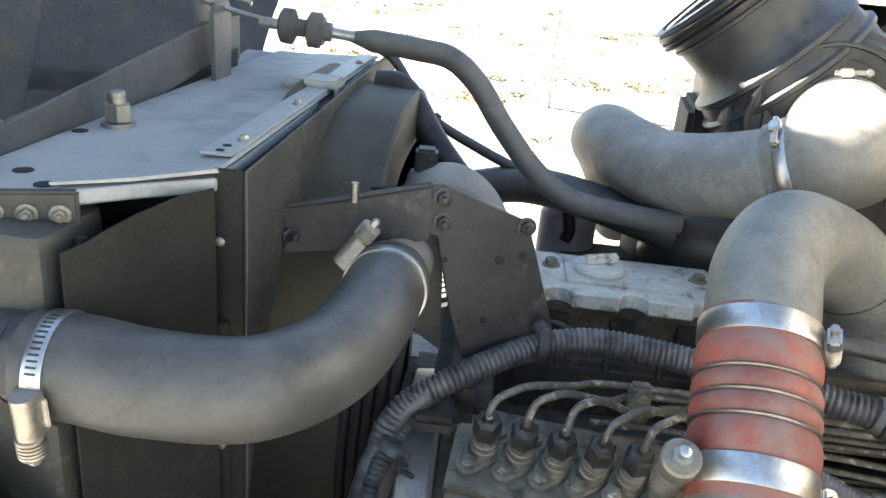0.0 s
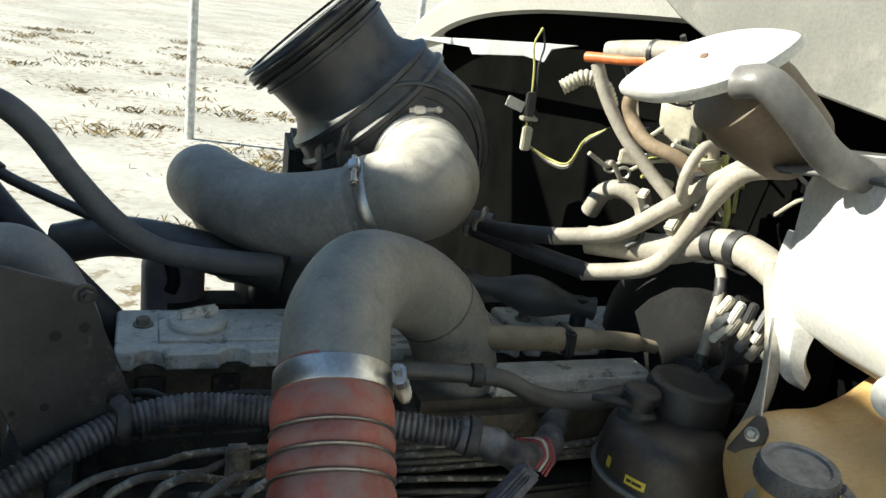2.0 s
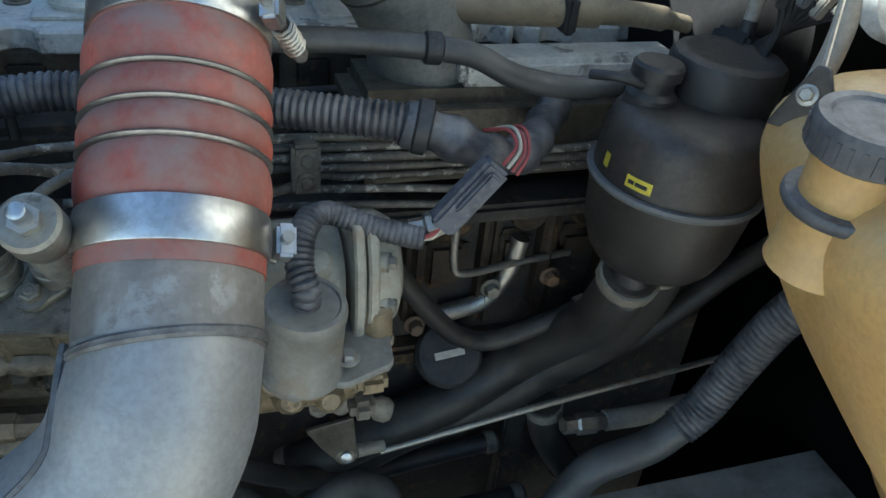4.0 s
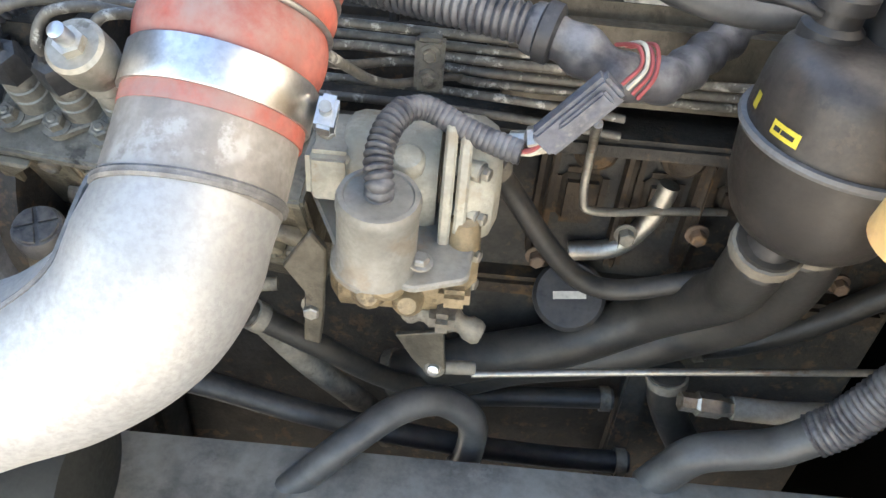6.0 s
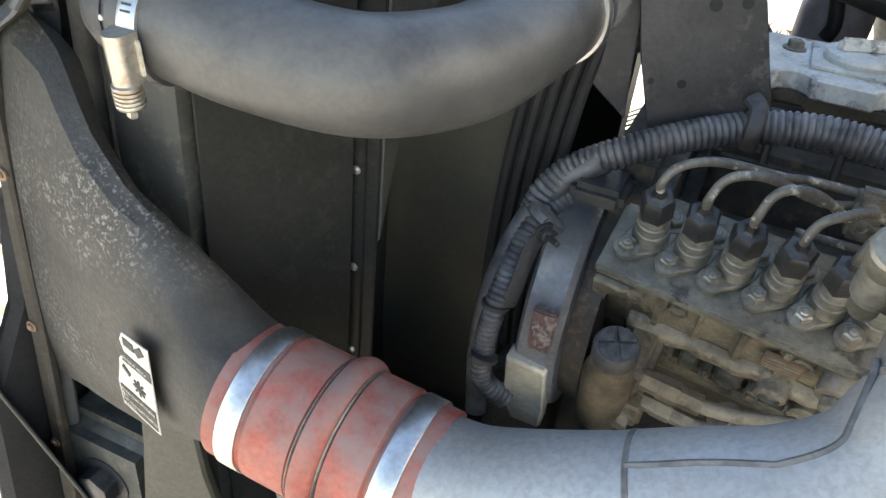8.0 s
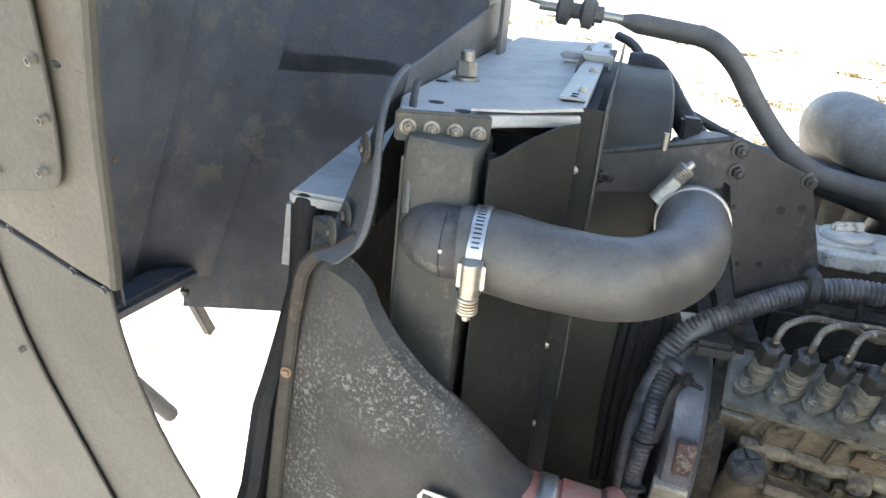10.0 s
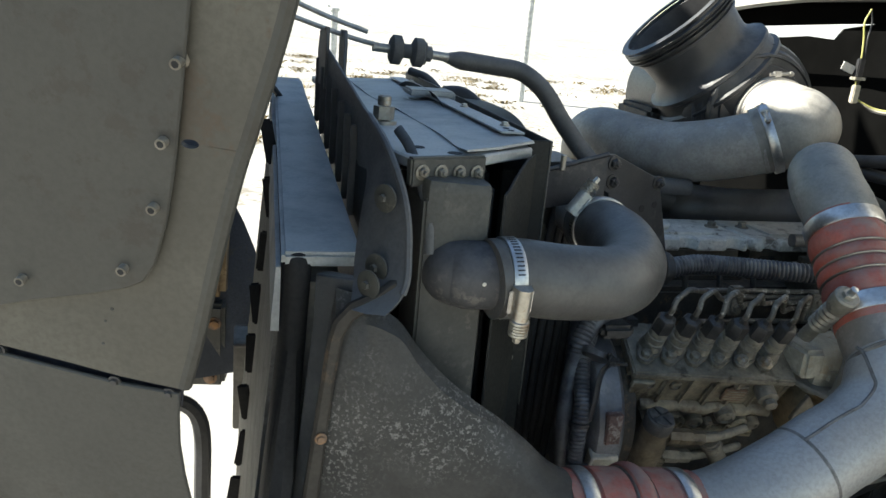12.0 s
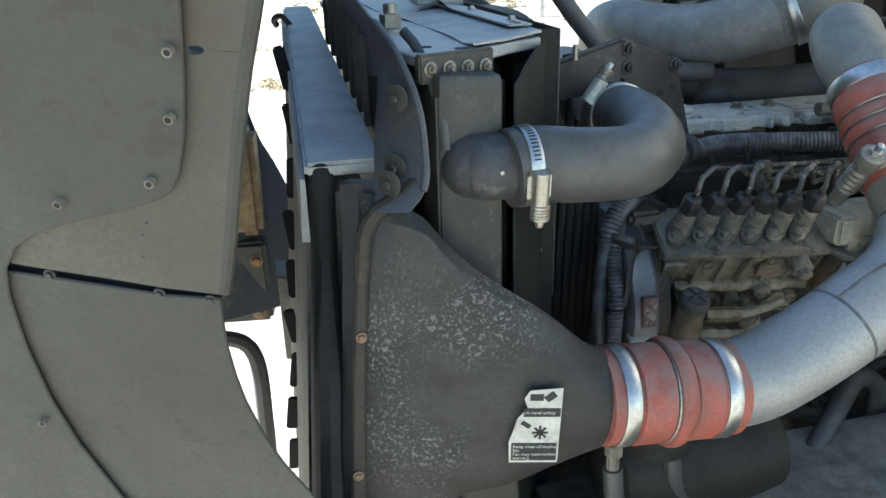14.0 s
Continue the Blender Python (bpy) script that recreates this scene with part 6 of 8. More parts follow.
def build_conduits():
    # Main loom in split conduit, from the front round the pump to the rear.
    a = [(-0.120, 0.632, 1.325), (-0.1145, 0.638, 1.346), (-0.0968, 0.652, 1.3705), (-0.0584, 0.668, 1.3956), (-0.0147, 0.699, 1.4138), (0.0294, 0.733, 1.4252)]
    b = [(0.0294, 0.733, 1.4252), (0.0894, 0.745, 1.434), (0.16, 0.742, 1.434), (0.24, 0.722, 1.436), (0.314, 0.70, 1.438), (0.375, 0.688, 1.436)]
    loom = thing("main_loom", (0.0, 0.7, 1.2), "dusty black corrugated loom conduit", "conduit")
    part("front_run", ribbed(a, 0.0150, 0.0062, 0.0024), M_COND, loom)
    part("rear_run", ribbed(b, 0.0160, 0.0062, 0.0024), M_COND, loom)
    part("saddle_clamp", sweep([(0.024, 0.724, 1.455), (0.034, 0.716, 1.448), (0.036, 0.708, 1.43), (0.034, 0.72, 1.41)], 0.008, 8, flat=0.5), M_BRACKET, loom)
    part("taped_end", sweep([(0.365, 0.690, 1.436), (0.40, 0.685, 1.427), (0.44, 0.683, 1.410), (0.475, 0.705, 1.404), (0.51, 0.765, 1.405), (0.55, 0.82, 1.41), (0.60, 0.86, 1.42)], 0.019, 16, rf=lambda s, n: 0.018 + 0.002 * math.sin(s * 180) - 0.004 * s / n), M_COND, loom, "taped loom end")
    part("end_clamp", lathe([(-0.007, 0.019), (-0.005, 0.0225), (0.005, 0.0225), (0.007, 0.019)], (0.380, 0.687, 1.434), (1, -0.2, -0.15), 24), M_BRACKET, loom)
    low = thing("front_loom", (-0.12, 0.57, 1.1), "taped black cable bundle with clips", "cable")
    part("taped_cable", ribbed([(-0.0913, 0.662, 1.3532), (-0.1127, 0.6229, 1.3203), (-0.1189, 0.582, 1.2619), (-0.1231, 0.5718, 1.1987), (-0.120, 0.572, 1.155), (-0.0967, 0.585, 1.1292)], 0.0118, 0.0058, 0.0018), M_COND, low)
    part("bundle_clip", lathe([(-0.006, 0.016), (-0.004, 0.0195), (0.004, 0.0195), (0.006, 0.016)], (-0.10, 0.613, 1.335), (0.4, 0.45, 0.8), 20), M_COND, low)
    for z, x in ((1.245, -0.121), (1.19, -0.119)):
        part("cable_tie", lathe([(-0.003, 0.0122), (-0.002, 0.0142), (0.002, 0.0142), (0.003, 0.0122)], (x, 0.578 if z > 1.2 else 0.565, z), (0.05, 0.25, 1), 18), M_BRACKET, low)
    part("clip_screw", bolt((-0.088, 0.592, 1.343), (0.4, -0.9, 0.1), 0.004, 0.006, True, None, 0.012), M_NUT, low)
    part("taped_cable", sweep([(-0.075, 0.655, 1.385), (-0.108, 0.64, 1.35), (-0.131, 0.615, 1.29), (-0.137, 0.59, 1.2), (-0.125, 0.58, 1.1)], 0.0115, 12), M_COND, low)
    # Heater pipe over the loom.
    hp = thing("coolant_pipe", (0.4, 0.74, 1.46), "dusty dark coolant pipe with a wire clip", "pipe")
    part("tube", sweep([(0.24, 0.74, 1.482), (0.32, 0.742, 1.483), (0.393, 0.738, 1.480), (0.43, 0.738, 1.474), (0.47, 0.738, 1.456), (0.53, 0.745, 1.445), (0.60, 0.76, 1.45)], 0.0105, 14), M_HOSE, hp)
    part("wire_clip", lathe([(-0.008, 0.0112), (-0.006, 0.0135), (0.006, 0.0135), (0.008, 0.0112)], (0.393, 0.738, 1.480), (1, 0, -0.05), 16), M_BRACKET, hp)
    # Connector block with red and cream wires.
    cn = thing("connector_block", (0.41, 0.63, 1.37), "dusty grey-blue plastic connector with red wires", "connector")
    d = (Vector((0.435, 0.635, 1.432)) - Vector((0.388, 0.628, 1.375))).normalized()
    part("housing", box((-0.0115, -0.009, 0), (0.0115, 0.009, 0.066), 0.003, axes_at((0.388, 0.628, 1.378), d, (1, 0, -1))), M_CONN, cn)
    part("latch", box((-0.006, -0.014, 0.02), (0.006, -0.008, 0.06), 0.002, axes_at((0.388, 0.628, 1.378), d, (1, 0, -1))), M_CONN, cn)
    for k, mt in enumerate((M_PINK, M_CREAM, M_PINK, M_PINK)):
        part("wire", sweep([Vector((0.434, 0.634, 1.428)) + Vector((0.004 * k, 0, -0.003 * k)), Vector((0.444 + 0.0035 * k, 0.640, 1.441 - 0.002 * k)), Vector((0.440 + 0.004 * k, 0.655, 1.447 + 0.002 * (k % 2))), Vector((0.428 + 0.0035 * k, 0.678, 1.436))], 0.0015, 8), mt, cn)
    for k, mt in enumerate((M_PINK, M_CREAM)):
        part("wire", sweep([(0.389, 0.627, 1.38 - 0.004 * k), (0.383, 0.624, 1.374 - 0.003 * k), (0.374, 0.622, 1.371)], 0.0022, 8), mt, cn)


M_CONN = mk("dusty_blue_plastic", (0.06, 0.065, 0.088), 0.5, var=0.4, dust=(0.3, 0.29, 0.28), dust_amt=0.65, broad=45, spots=(0.2, 0.19, 0.18), spot_amt=0.6, spot_scale=120)
build_conduits()


M_TANCAST = mk("oily_tan_casting", (0.27, 0.2, 0.115), 0.5, 0.15, var=0.35, broad=30, dust=(0.36, 0.3, 0.2), dust_amt=0.4, spots=(0.07, 0.05, 0.03), spot_amt=0.8, spot_scale=40, bump=0.4)
M_GOV = mk("pale_oily_governor", (0.43, 0.405, 0.33), 0.6, 0.15, var=0.25, broad=28, dust=(0.44, 0.40, 0.32), dust_amt=0.5, spots=(0.25, 0.18, 0.1), spot_amt=0.6, spot_scale=42, bump=0.3)


def build_governor():
    gv = thing("governor_housing", tw(0.52, 0.1, 1.12), "pale oily governor housing with a shut-off solenoid", "governor")
    part("shelf", tbox((0.468, 0.054, 1.305), (0.505, 0.12, 1.350), 0.006, 3), M_GOV, gv)
    hump = [[tw(x, y, z) for y, z in rounded_rect(0.094, 1.312, 0.084 * q, 0.094 * q, 0.032, 28)] for x, q in ((0.494, 0.86), (0.498, 0.95), (0.506, 1.0), (0.560, 1.0), (0.568, 0.95))]
    part("case", loft(hump), M_GOV, gv)
    part("case_step", tbox((0.500, 0.046, 1.295), (0.553, 0.10, 1.330), 0.010, 3), M_GOV, gv)
    part("case_boss", lathe([(0, 0.013), (0.010, 0.013), (0.014, 0.010), (0.015, 0.006)], tw(0.545, 0.062, 1.342), (TZ - TY * 0.5).normalized(), 20), M_GOV, gv)
    part("lower_case", loft([[tw(x, y, z) for y, z in rounded_rect(0.086, 1.235, 0.09 * q, 0.085 * q, 0.035, 24)] for x, q in ((0.486, 0.8), (0.494, 1.0), (0.575, 1.0), (0.59, 0.85))]), M_TANCAST, gv, "oily tan lower casting")
    for x, y, z, r in ((0.505, 0.030, 1.262, 0.014), (0.535, 0.024, 1.258, 0.017), (0.563, 0.030, 1.262, 0.012), (0.52, 0.036, 1.235, 0.016), (0.552, 0.036, 1.228, 0.014)):
        part("casting_lump", lathe([(-0.016, r * 0.8), (-0.008, r), (0.004, r * 0.92), (0.010, r * 0.55)], tw(x, y, z), (-TY + TZ * 0.3).normalized(), 12), M_TANCAST, gv)
    split = [(0.038, 1.272), (0.034, 1.315), (0.038, 1.350), (0.046, 1.368), (0.054, 1.385), (0.068, 1.386), (0.09, 1.366), (0.125, 1.355), (0.135, 1.32), (0.13, 1.22), (0.09, 1.20), (0.05, 1.235)]
    for x in (0.562, 0.573):
        part("split_flange", plate([tw(x + 0.0095, y, z) for y, z in split], 0.009, 0.002), M_GOV, gv)
    part("rear_cover", loft([[tw(x, y, z) for y, z in rounded_rect(0.086, 1.318, 0.088 * q, 0.105 * q, 0.04, 28)] for x, q in ((0.583, 1.0), (0.600, 0.98), (0.611, 0.86), (0.616, 0.6))]), M_GOV, gv)
    part("lower_cover", loft([[tw(x, y, z) for y, z in rounded_rect(0.078, 1.258, 0.08 * q, 0.08 * q, 0.03, 24)] for x, q in ((0.580, 1.0), (0.598, 0.96), (0.606, 0.8))]), M_TANCAST, gv)
    for y, z in ((0.052, 1.348), (0.045, 1.312), (0.046, 1.275), (0.072, 1.364), (0.052, 1.240), (0.08, 1.225)):
        part("cover_screw", bolt(tw(0.600, y, z), (TX - TY * 0.5).normalized(), 0.0055, 0.006), M_HOLDER, gv)
        part("screw_boss", lathe([(-0.02, 0.009), (0.0, 0.0085), (0.001, 0.007)], tw(0.600, y, z), (TX - TY * 0.5).normalized(), 14), M_GOV, gv)
    part("cover_boss", lathe([(0, 0.013), (0.026, 0.012), (0.030, 0.008)], tw(0.592, 0.045, 1.285), TZ, 18), M_TANCAST, gv)
    part("foot_block", tbox((0.576, 0.030, 1.225), (0.602, 0.062, 1.245), 0.005), M_TANCAST, gv)
    part("foot_block", tbox((0.570, 0.028, 1.196), (0.592, 0.055, 1.218), 0.006), M_GRIME, gv)
    part("side_union", sweep([tw(0.618, 0.06, 1.372), tw(0.635, 0.058, 1.376), tw(0.655, 0.062, 1.382)], 0.008, 6, rf=lambda q, n: 0.008 + 0.003 * (0.3 < q / n < 0.7)), M_STEEL, gv)
    # Solenoid cup on a rounded triangular flange.
    ax = Vector((0.05, -0.12, 0.99)).normalized()
    top = Vector((0.285, 0.572, 1.352))
    b = top - ax * 0.064
    sol = part("solenoid", lathe([(-0.004, 0.033), (0.0, 0.0325), (0.004, 0.0298), (0.050, 0.0292), (0.054, 0.0302), (0.060, 0.0302), (0.064, 0.0285), (0.0645, 0.025), (0.063, 0.024), (0.0635, 0.010)], b, ax, 40), M_SOL, gv, "grey dusty solenoid cup")
    fm = axes_at(b, ax, (1, 0, 0))
    def ear(cx, cy, r, a0, a1):
        return [(cx + r * math.cos(radians(a0 + (a1 - a0) * q / 6)), cy + r * math.sin(radians(a0 + (a1 - a0) * q / 6))) for q in range(7)]
    out = ear(0.060, 0.060, 0.010, 80, -10) + ear(0.060, 0.004, 0.011, -10, -60) + ear(0.030, -0.006, 0.016, -70, -120) + ear(0.0, 0.0, 0.034, -100, -190) + ear(-0.060, 0.068, 0.013, 200, 60)
    part("flange", plate(list(reversed(out)), 0.007, 0.0015, fm), M_SOL, gv, "grey three-eared mounting flange")
    for x, y in ((0.034, -0.003), (-0.060, 0.068)):
        part("flange_bolt", bolt(fm @ Vector((x, y, 0.007)), ax, 0.0065, 0.006), M_STEEL, gv)
    part("boot", ribbed([top, top + ax * 0.010, Vector((0.281, 0.585, 1.374)), Vector((0.283, 0.606, 1.386)), Vector((0.290, 0.625, 1.390))], 0.0108, 0.0050, 0.0022), M_COND, sol, "ribbed rubber cable boot")
    part("lead", ribbed([(0.289, 0.624, 1.390), (0.305, 0.634, 1.388), (0.332, 0.630, 1.379), (0.36, 0.625, 1.373), (0.376, 0.622, 1.371)], 0.0094, 0.0045, 0.0006), M_COND, sol)
    part("stop_lever", plate([tw(0.474, 0.045, 1.289), tw(0.486, 0.045, 1.272), tw(0.482, 0.045, 1.20), tw(0.478, 0.045, 1.165), tw(0.464, 0.045, 1.168), tw(0.467, 0.045, 1.225), tw(0.450, 0.045, 1.252)], 0.008, 0.0015), M_PUMPLOW, gv)
    part("lever_pin", bolt(tw(0.472, 0.045, 1.205), -TY, 0.007, 0.012), M_STEEL, gv)
    # Lever, ball joint and throttle rod below.
    lv = thing("throttle_linkage", (0.33, 0.66, 1.09), "dusty steel throttle lever with a long rod", "linkage")
    part("lever", plate([(0.285, 0.655, 1.135), (0.33, 0.655, 1.15), (0.335, 0.655, 1.10), (0.32, 0.655, 1.085), (0.30, 0.655, 1.11)], 0.006, 0.001), M_PUMPLOW, lv)
    part("shaft", sweep([(0.29, 0.66, 1.16), (0.33, 0.655, 1.165), (0.365, 0.65, 1.155)], 0.011, 12, rf=lambda s, n: 0.009 + 0.003 * (math.sin(s * 300) > 0)), M_GRIME, lv)
    part("ball_joint", lathe([(-0.008, 0.008), (-0.004, 0.0115), (0.004, 0.0115), (0.008, 0.008)], (0.324, 0.655, 1.097), (0, -1, 0.3), 20), M_GRIME, lv)
    part("ball", lathe([(0, 0.006), (0.003, 0.0055), (0.0045, 0.002)], (0.324, 0.647, 1.0995), (0, -1, 0.3), 14), M_BAND, lv)
    part("joint_shank", sweep([(0.334, 0.656, 1.096), (0.362, 0.665, 1.092)], 0.007, 10, smooth=False), M_GRIME, lv)
    part("rod", sweep([(0.36, 0.667, 1.080), (0.55, 0.705, 1.093), (0.80, 0.75, 1.11)], 0.0038, 10), M_STEEL, lv)


M_SOL = mk("grey_solenoid", (0.26, 0.25, 0.225), 0.55, 0.2, dust=(0.42, 0.38, 0.31), dust_amt=0.6, spots=(0.22, 0.15, 0.09), spot_amt=0.5, spot_scale=30)
build_governor()


def build_lower_parts():
    fr = thing("frame_rail", tw(0.6, -0.1, 0.8), "dusty grey steel chassis frame rail", "frame")
    part("top_flange", tbox((0.16, -0.17, 0.990), (1.6, 0.048, 1.0), 0.002), M_FRAME, fr)
    part("web", tbox((0.16, -0.17, 0.74), (1.6, -0.16, 0.99), 0.002), M_FRAME, fr)
    part("bottom_flange", tbox((0.16, -0.16, 0.74), (1.6, 0.048, 0.75), 0.002), M_FRAME, fr)
    far = thing("frame_rail", tw(0.6, 1.0, 0.8), "far dusty chassis frame rail", "frame")
    part("web", tbox((-0.34, 0.97, 0.74), (1.6, 0.98, 1.02), 0.003), M_FRAME, far)
    part("top_flange", tbox((-0.34, 0.86, 1.01), (1.6, 0.97, 1.02), 0.003), M_FRAME, far)
    whole("oil_pan", tbox((0.35, 0.2, 0.45), (1.0, 0.6, 0.72), 0.04, 3), M_BLOCK, "black oil pan under the engine", "oil pan")
    ax = thing("front_axle", tw(0.3, 0.45, 0.3), "black front axle beam with its wheels", "axle")
    part("beam", tbox((0.25, -0.35, 0.40), (0.37, 1.3, 0.5), 0.02), M_BLOCK, ax)
    for y, s in ((-0.58, 1), (1.28, 1)):
        prof = [(0, 0.28), (0.01, 0.40), (0.03, 0.49), (0.08, 0.505), (0.2, 0.505), (0.25, 0.49), (0.27, 0.40), (0.28, 0.28), (0.2, 0.25), (0.08, 0.25)]
        w = part("wheel", lathe(prof, tw(0.31, y, 0.475), TY, 56), M_RUBBER, ax)
        for k in range(5):
            part("tread_groove", lathe([(0.05 + 0.04 * k, 0.5045), (0.05 + 0.04 * k, 0.509), (0.075 + 0.04 * k, 0.509), (0.075 + 0.04 * k, 0.5045)], tw(0.31, y, 0.475), TY, 56), M_TYRE, w)
        part("rim", lathe([(0.06, 0.25), (0.1, 0.24), (0.12, 0.1), (0.16, 0.08), (0.18, 0.24), (0.2, 0.25)], tw(0.31, y, 0.475), TY, 40), M_RAD, w)
    # Hoses and pipes low beside the pump.
    def hose(pts, r, mat, label, cat="hose", name="hose"):
        th = thing(name, pts[-1], label, cat)
        part("tube", sweep(pts, r, 16), mat, th)
        for a, b in ((pts[0], pts[1]), (pts[-1], pts[-2])):
            part("end_clip", lathe([(0.004, r), (0.004, r + 0.003), (0.016, r + 0.003), (0.016, r)], a, Vector(b) - Vector(a), 16), M_GRIME, th)
        return th
    hose([(0.13, 0.52, 0.93), (0.194, 0.553, 0.982), (0.255, 0.59, 1.038), (0.297, 0.625, 1.058), (0.335, 0.648, 1.054), (0.367, 0.654, 1.025), (0.370, 0.654, 0.977), (0.36, 0.65, 0.93)], 0.0155, M_HOSE, "looped grey rubber hose above the frame rail", name="drain_hose")
    hose([(0.573, 0.650, 1.312), (0.574, 0.672, 1.262), (0.576, 0.712, 1.200), (0.53, 0.757, 1.118), (0.45, 0.750, 1.062), (0.36, 0.745, 1.02), (0.26, 0.74, 0.97)], 0.026, M_LOWHOSE, "thick dusty rubber hose running low", name="coolant_hose")
    hose([(0.612, 0.675, 1.312), (0.625, 0.70, 1.25), (0.622, 0.738, 1.165), (0.565, 0.768, 1.085), (0.485, 0.762, 1.040), (0.4, 0.757, 1.01), (0.3, 0.75, 0.95)], 0.026, M_LOWHOSE, "thick rubber hose down from the reservoir", name="coolant_hose")
    hose([(0.86, 0.81, 1.24), (0.789, 0.806, 1.187), (0.72, 0.808, 1.11), (0.65, 0.812, 1.05), (0.6, 0.82, 1.02)], 0.014, M_LOWHOSE, "dusty brown hose beside the thick hoses", name="coolant_hose")
    hose([(0.10, 0.62, 1.20), (0.143, 0.647, 1.136), (0.187, 0.673, 1.046), (0.247, 0.71, 0.938), (0.27, 0.72, 0.88)], 0.0135, M_GRIME, "grimy steel pipe below the pump", "pipe", "steel_pipe")
    hose([(0.15, 0.63, 1.15), (0.208, 0.655, 1.094), (0.265, 0.692, 1.022), (0.335, 0.731, 0.967), (0.43, 0.76, 0.955), (0.524, 0.774, 0.961)], 0.012, M_LOWHOSE, "dark rubber hose under the pump", name="drain_hose")
    hose([(0.0, 0.60, 1.08), (0.099, 0.622, 1.043), (0.207, 0.635, 1.01), (0.344, 0.671, 0.958), (0.446, 0.704, 0.922), (0.55, 0.716, 0.924)], 0.013, M_BLACK, "thin black hose under the pump", name="drain_hose")
    hose([(0.35, 0.70, 1.31), (0.369, 0.715, 1.275), (0.41, 0.722, 1.215), (0.447, 0.727, 1.176), (0.487, 0.732, 1.166), (0.543, 0.739, 1.182), (0.59, 0.745, 1.20)], 0.0105, M_LOWHOSE, "dark curved rubber hose behind the pump", name="fuel_hose")
    hose([(0.565, 0.749, 1.05), (0.572, 0.75, 1.01), (0.59, 0.751, 0.97), (0.62, 0.744, 0.925)], 0.020, M_LOWHOSE, "short rubber hose stub above the frame rail", name="drain_hose")
    whole("bracket_post", tbox((0.80, 0.18, 0.80), (0.83, 0.20, 1.03), 0.003), M_BLOCK, "dark upright bracket beside the block", "bracket")
    bc = thing("dipstick_cap", (0.445, 0.765, 1.11), "round black cap with a pale mark", "cap")
    part("cap", lathe([(-0.02, 0.036), (0, 0.038), (0.008, 0.038), (0.012, 0.034)], (0.445, 0.765, 1.118), (0, -0.7, 0.72), 32), M_BLACK, bc)
    part("mark", box((-0.017, -0.004, 0), (0.017, 0.004, 0.0008), 0.0, axes_at(Vector((0.445, 0.765, 1.118)) + Vector((0, -0.7, 0.72)) * 0.0122, (0, -0.7, 0.72), (1, 0.25, 0))), M_PAPER, bc)
    # Brass-coloured fittings on the block side.
    ft = thing("sensor_pipe", (0.5, 0.8, 1.25), "bent steel sensor pipe on the block side", "pipe")
    part("pipe", sweep([(0.430, 0.70, 1.36), (0.433, 0.743, 1.318), (0.436, 0.753, 1.253), (0.450, 0.757, 1.236), (0.514, 0.783, 1.230), (0.578, 0.80, 1.230)], 0.0042, 10), M_STEEL, ft)
    part("tee", sweep([(0.517, 0.793, 1.255), (0.512, 0.792, 1.228), (0.503, 0.791, 1.203), (0.481, 0.789, 1.173), (0.436, 0.783, 1.163)], 0.0105, 12), M_STEEL, ft)
    # Fitting and braided hose low on the right.
    fh = thing("braided_hose", (0.58, 0.66, 1.05), "grey braided hose with a steel union", "hose")
    part("union", sweep([(0.575, 0.708, 1.052), (0.60, 0.712, 1.049), (0.635, 0.717, 1.046)], 0.012, 6, rf=lambda s, n: 0.010 + 0.003 * (0.3 < s / n < 0.7)), M_STEEL, fh)
    part("braid", sweep([(0.63, 0.717, 1.046), (0.68, 0.722, 1.046), (0.74, 0.73, 1.05)], 0.0125, 14), M_TAN, fh)
    gh = thing("ribbed_hose", (0.6, 0.65, 1.0), "grey ribbed hose at the frame rail", "hose")
    part("smooth_end", sweep([(0.555, 0.645, 0.985), (0.57, 0.648, 1.012), (0.594, 0.651, 1.046), (0.657, 0.659, 1.064), (0.69, 0.663, 1.09)], 0.019, 16), M_HOSE, gh)
    part("ribbed_end", ribbed([(0.688, 0.663, 1.088), (0.71, 0.665, 1.115), (0.738, 0.669, 1.174), (0.765, 0.665, 1.24), (0.80, 0.65, 1.30), (0.85, 0.62, 1.34)], 0.022, 0.0065, 0.002), M_COND, gh)
    # Small fittings beneath the horizontal coupling.
    for p in ((-0.19, 0.36, 1.19), (-0.10, 0.40, 1.18)):
        f = thing("hose_union", (p[0], p[1], p[2] - 0.1), "grimy steel union on a hose", "fitting")
        part("nut", lathe([(-0.05, 0.008), (-0.02, 0.008), (-0.02, 0.011), (0, 0.011), (0.002, 0.008), (0.02, 0.008)], p, TZ, 8), M_GRIME, f)
        part("tail", sweep([Vector(p) - Vector((0, 0, 0.04)), Vector(p) - Vector((-0.01, 0, 0.10)), Vector(p) - Vector((-0.06, -0.02, 0.15))], 0.012, 12), M_HOSE, f)
    sb = thing("steering_box", tw(0.10, -0.05, 1.03), "dusty grey steering gear box on the frame", "gear box")
    part("body", lathe([(0, 0.05), (0.01, 0.065), (0.2, 0.068), (0.24, 0.06), (0.25, 0.03)], tw(0.06, -0.06, 1.08), (0.95, 0.1, 0), 32), M_SHROUD, sb)
    part("cover", lathe([(0, 0.05), (0.03, 0.05), (0.04, 0.035)], tw(0.12, -0.08, 1.13), TZ, 24), M_SHROUD, sb)


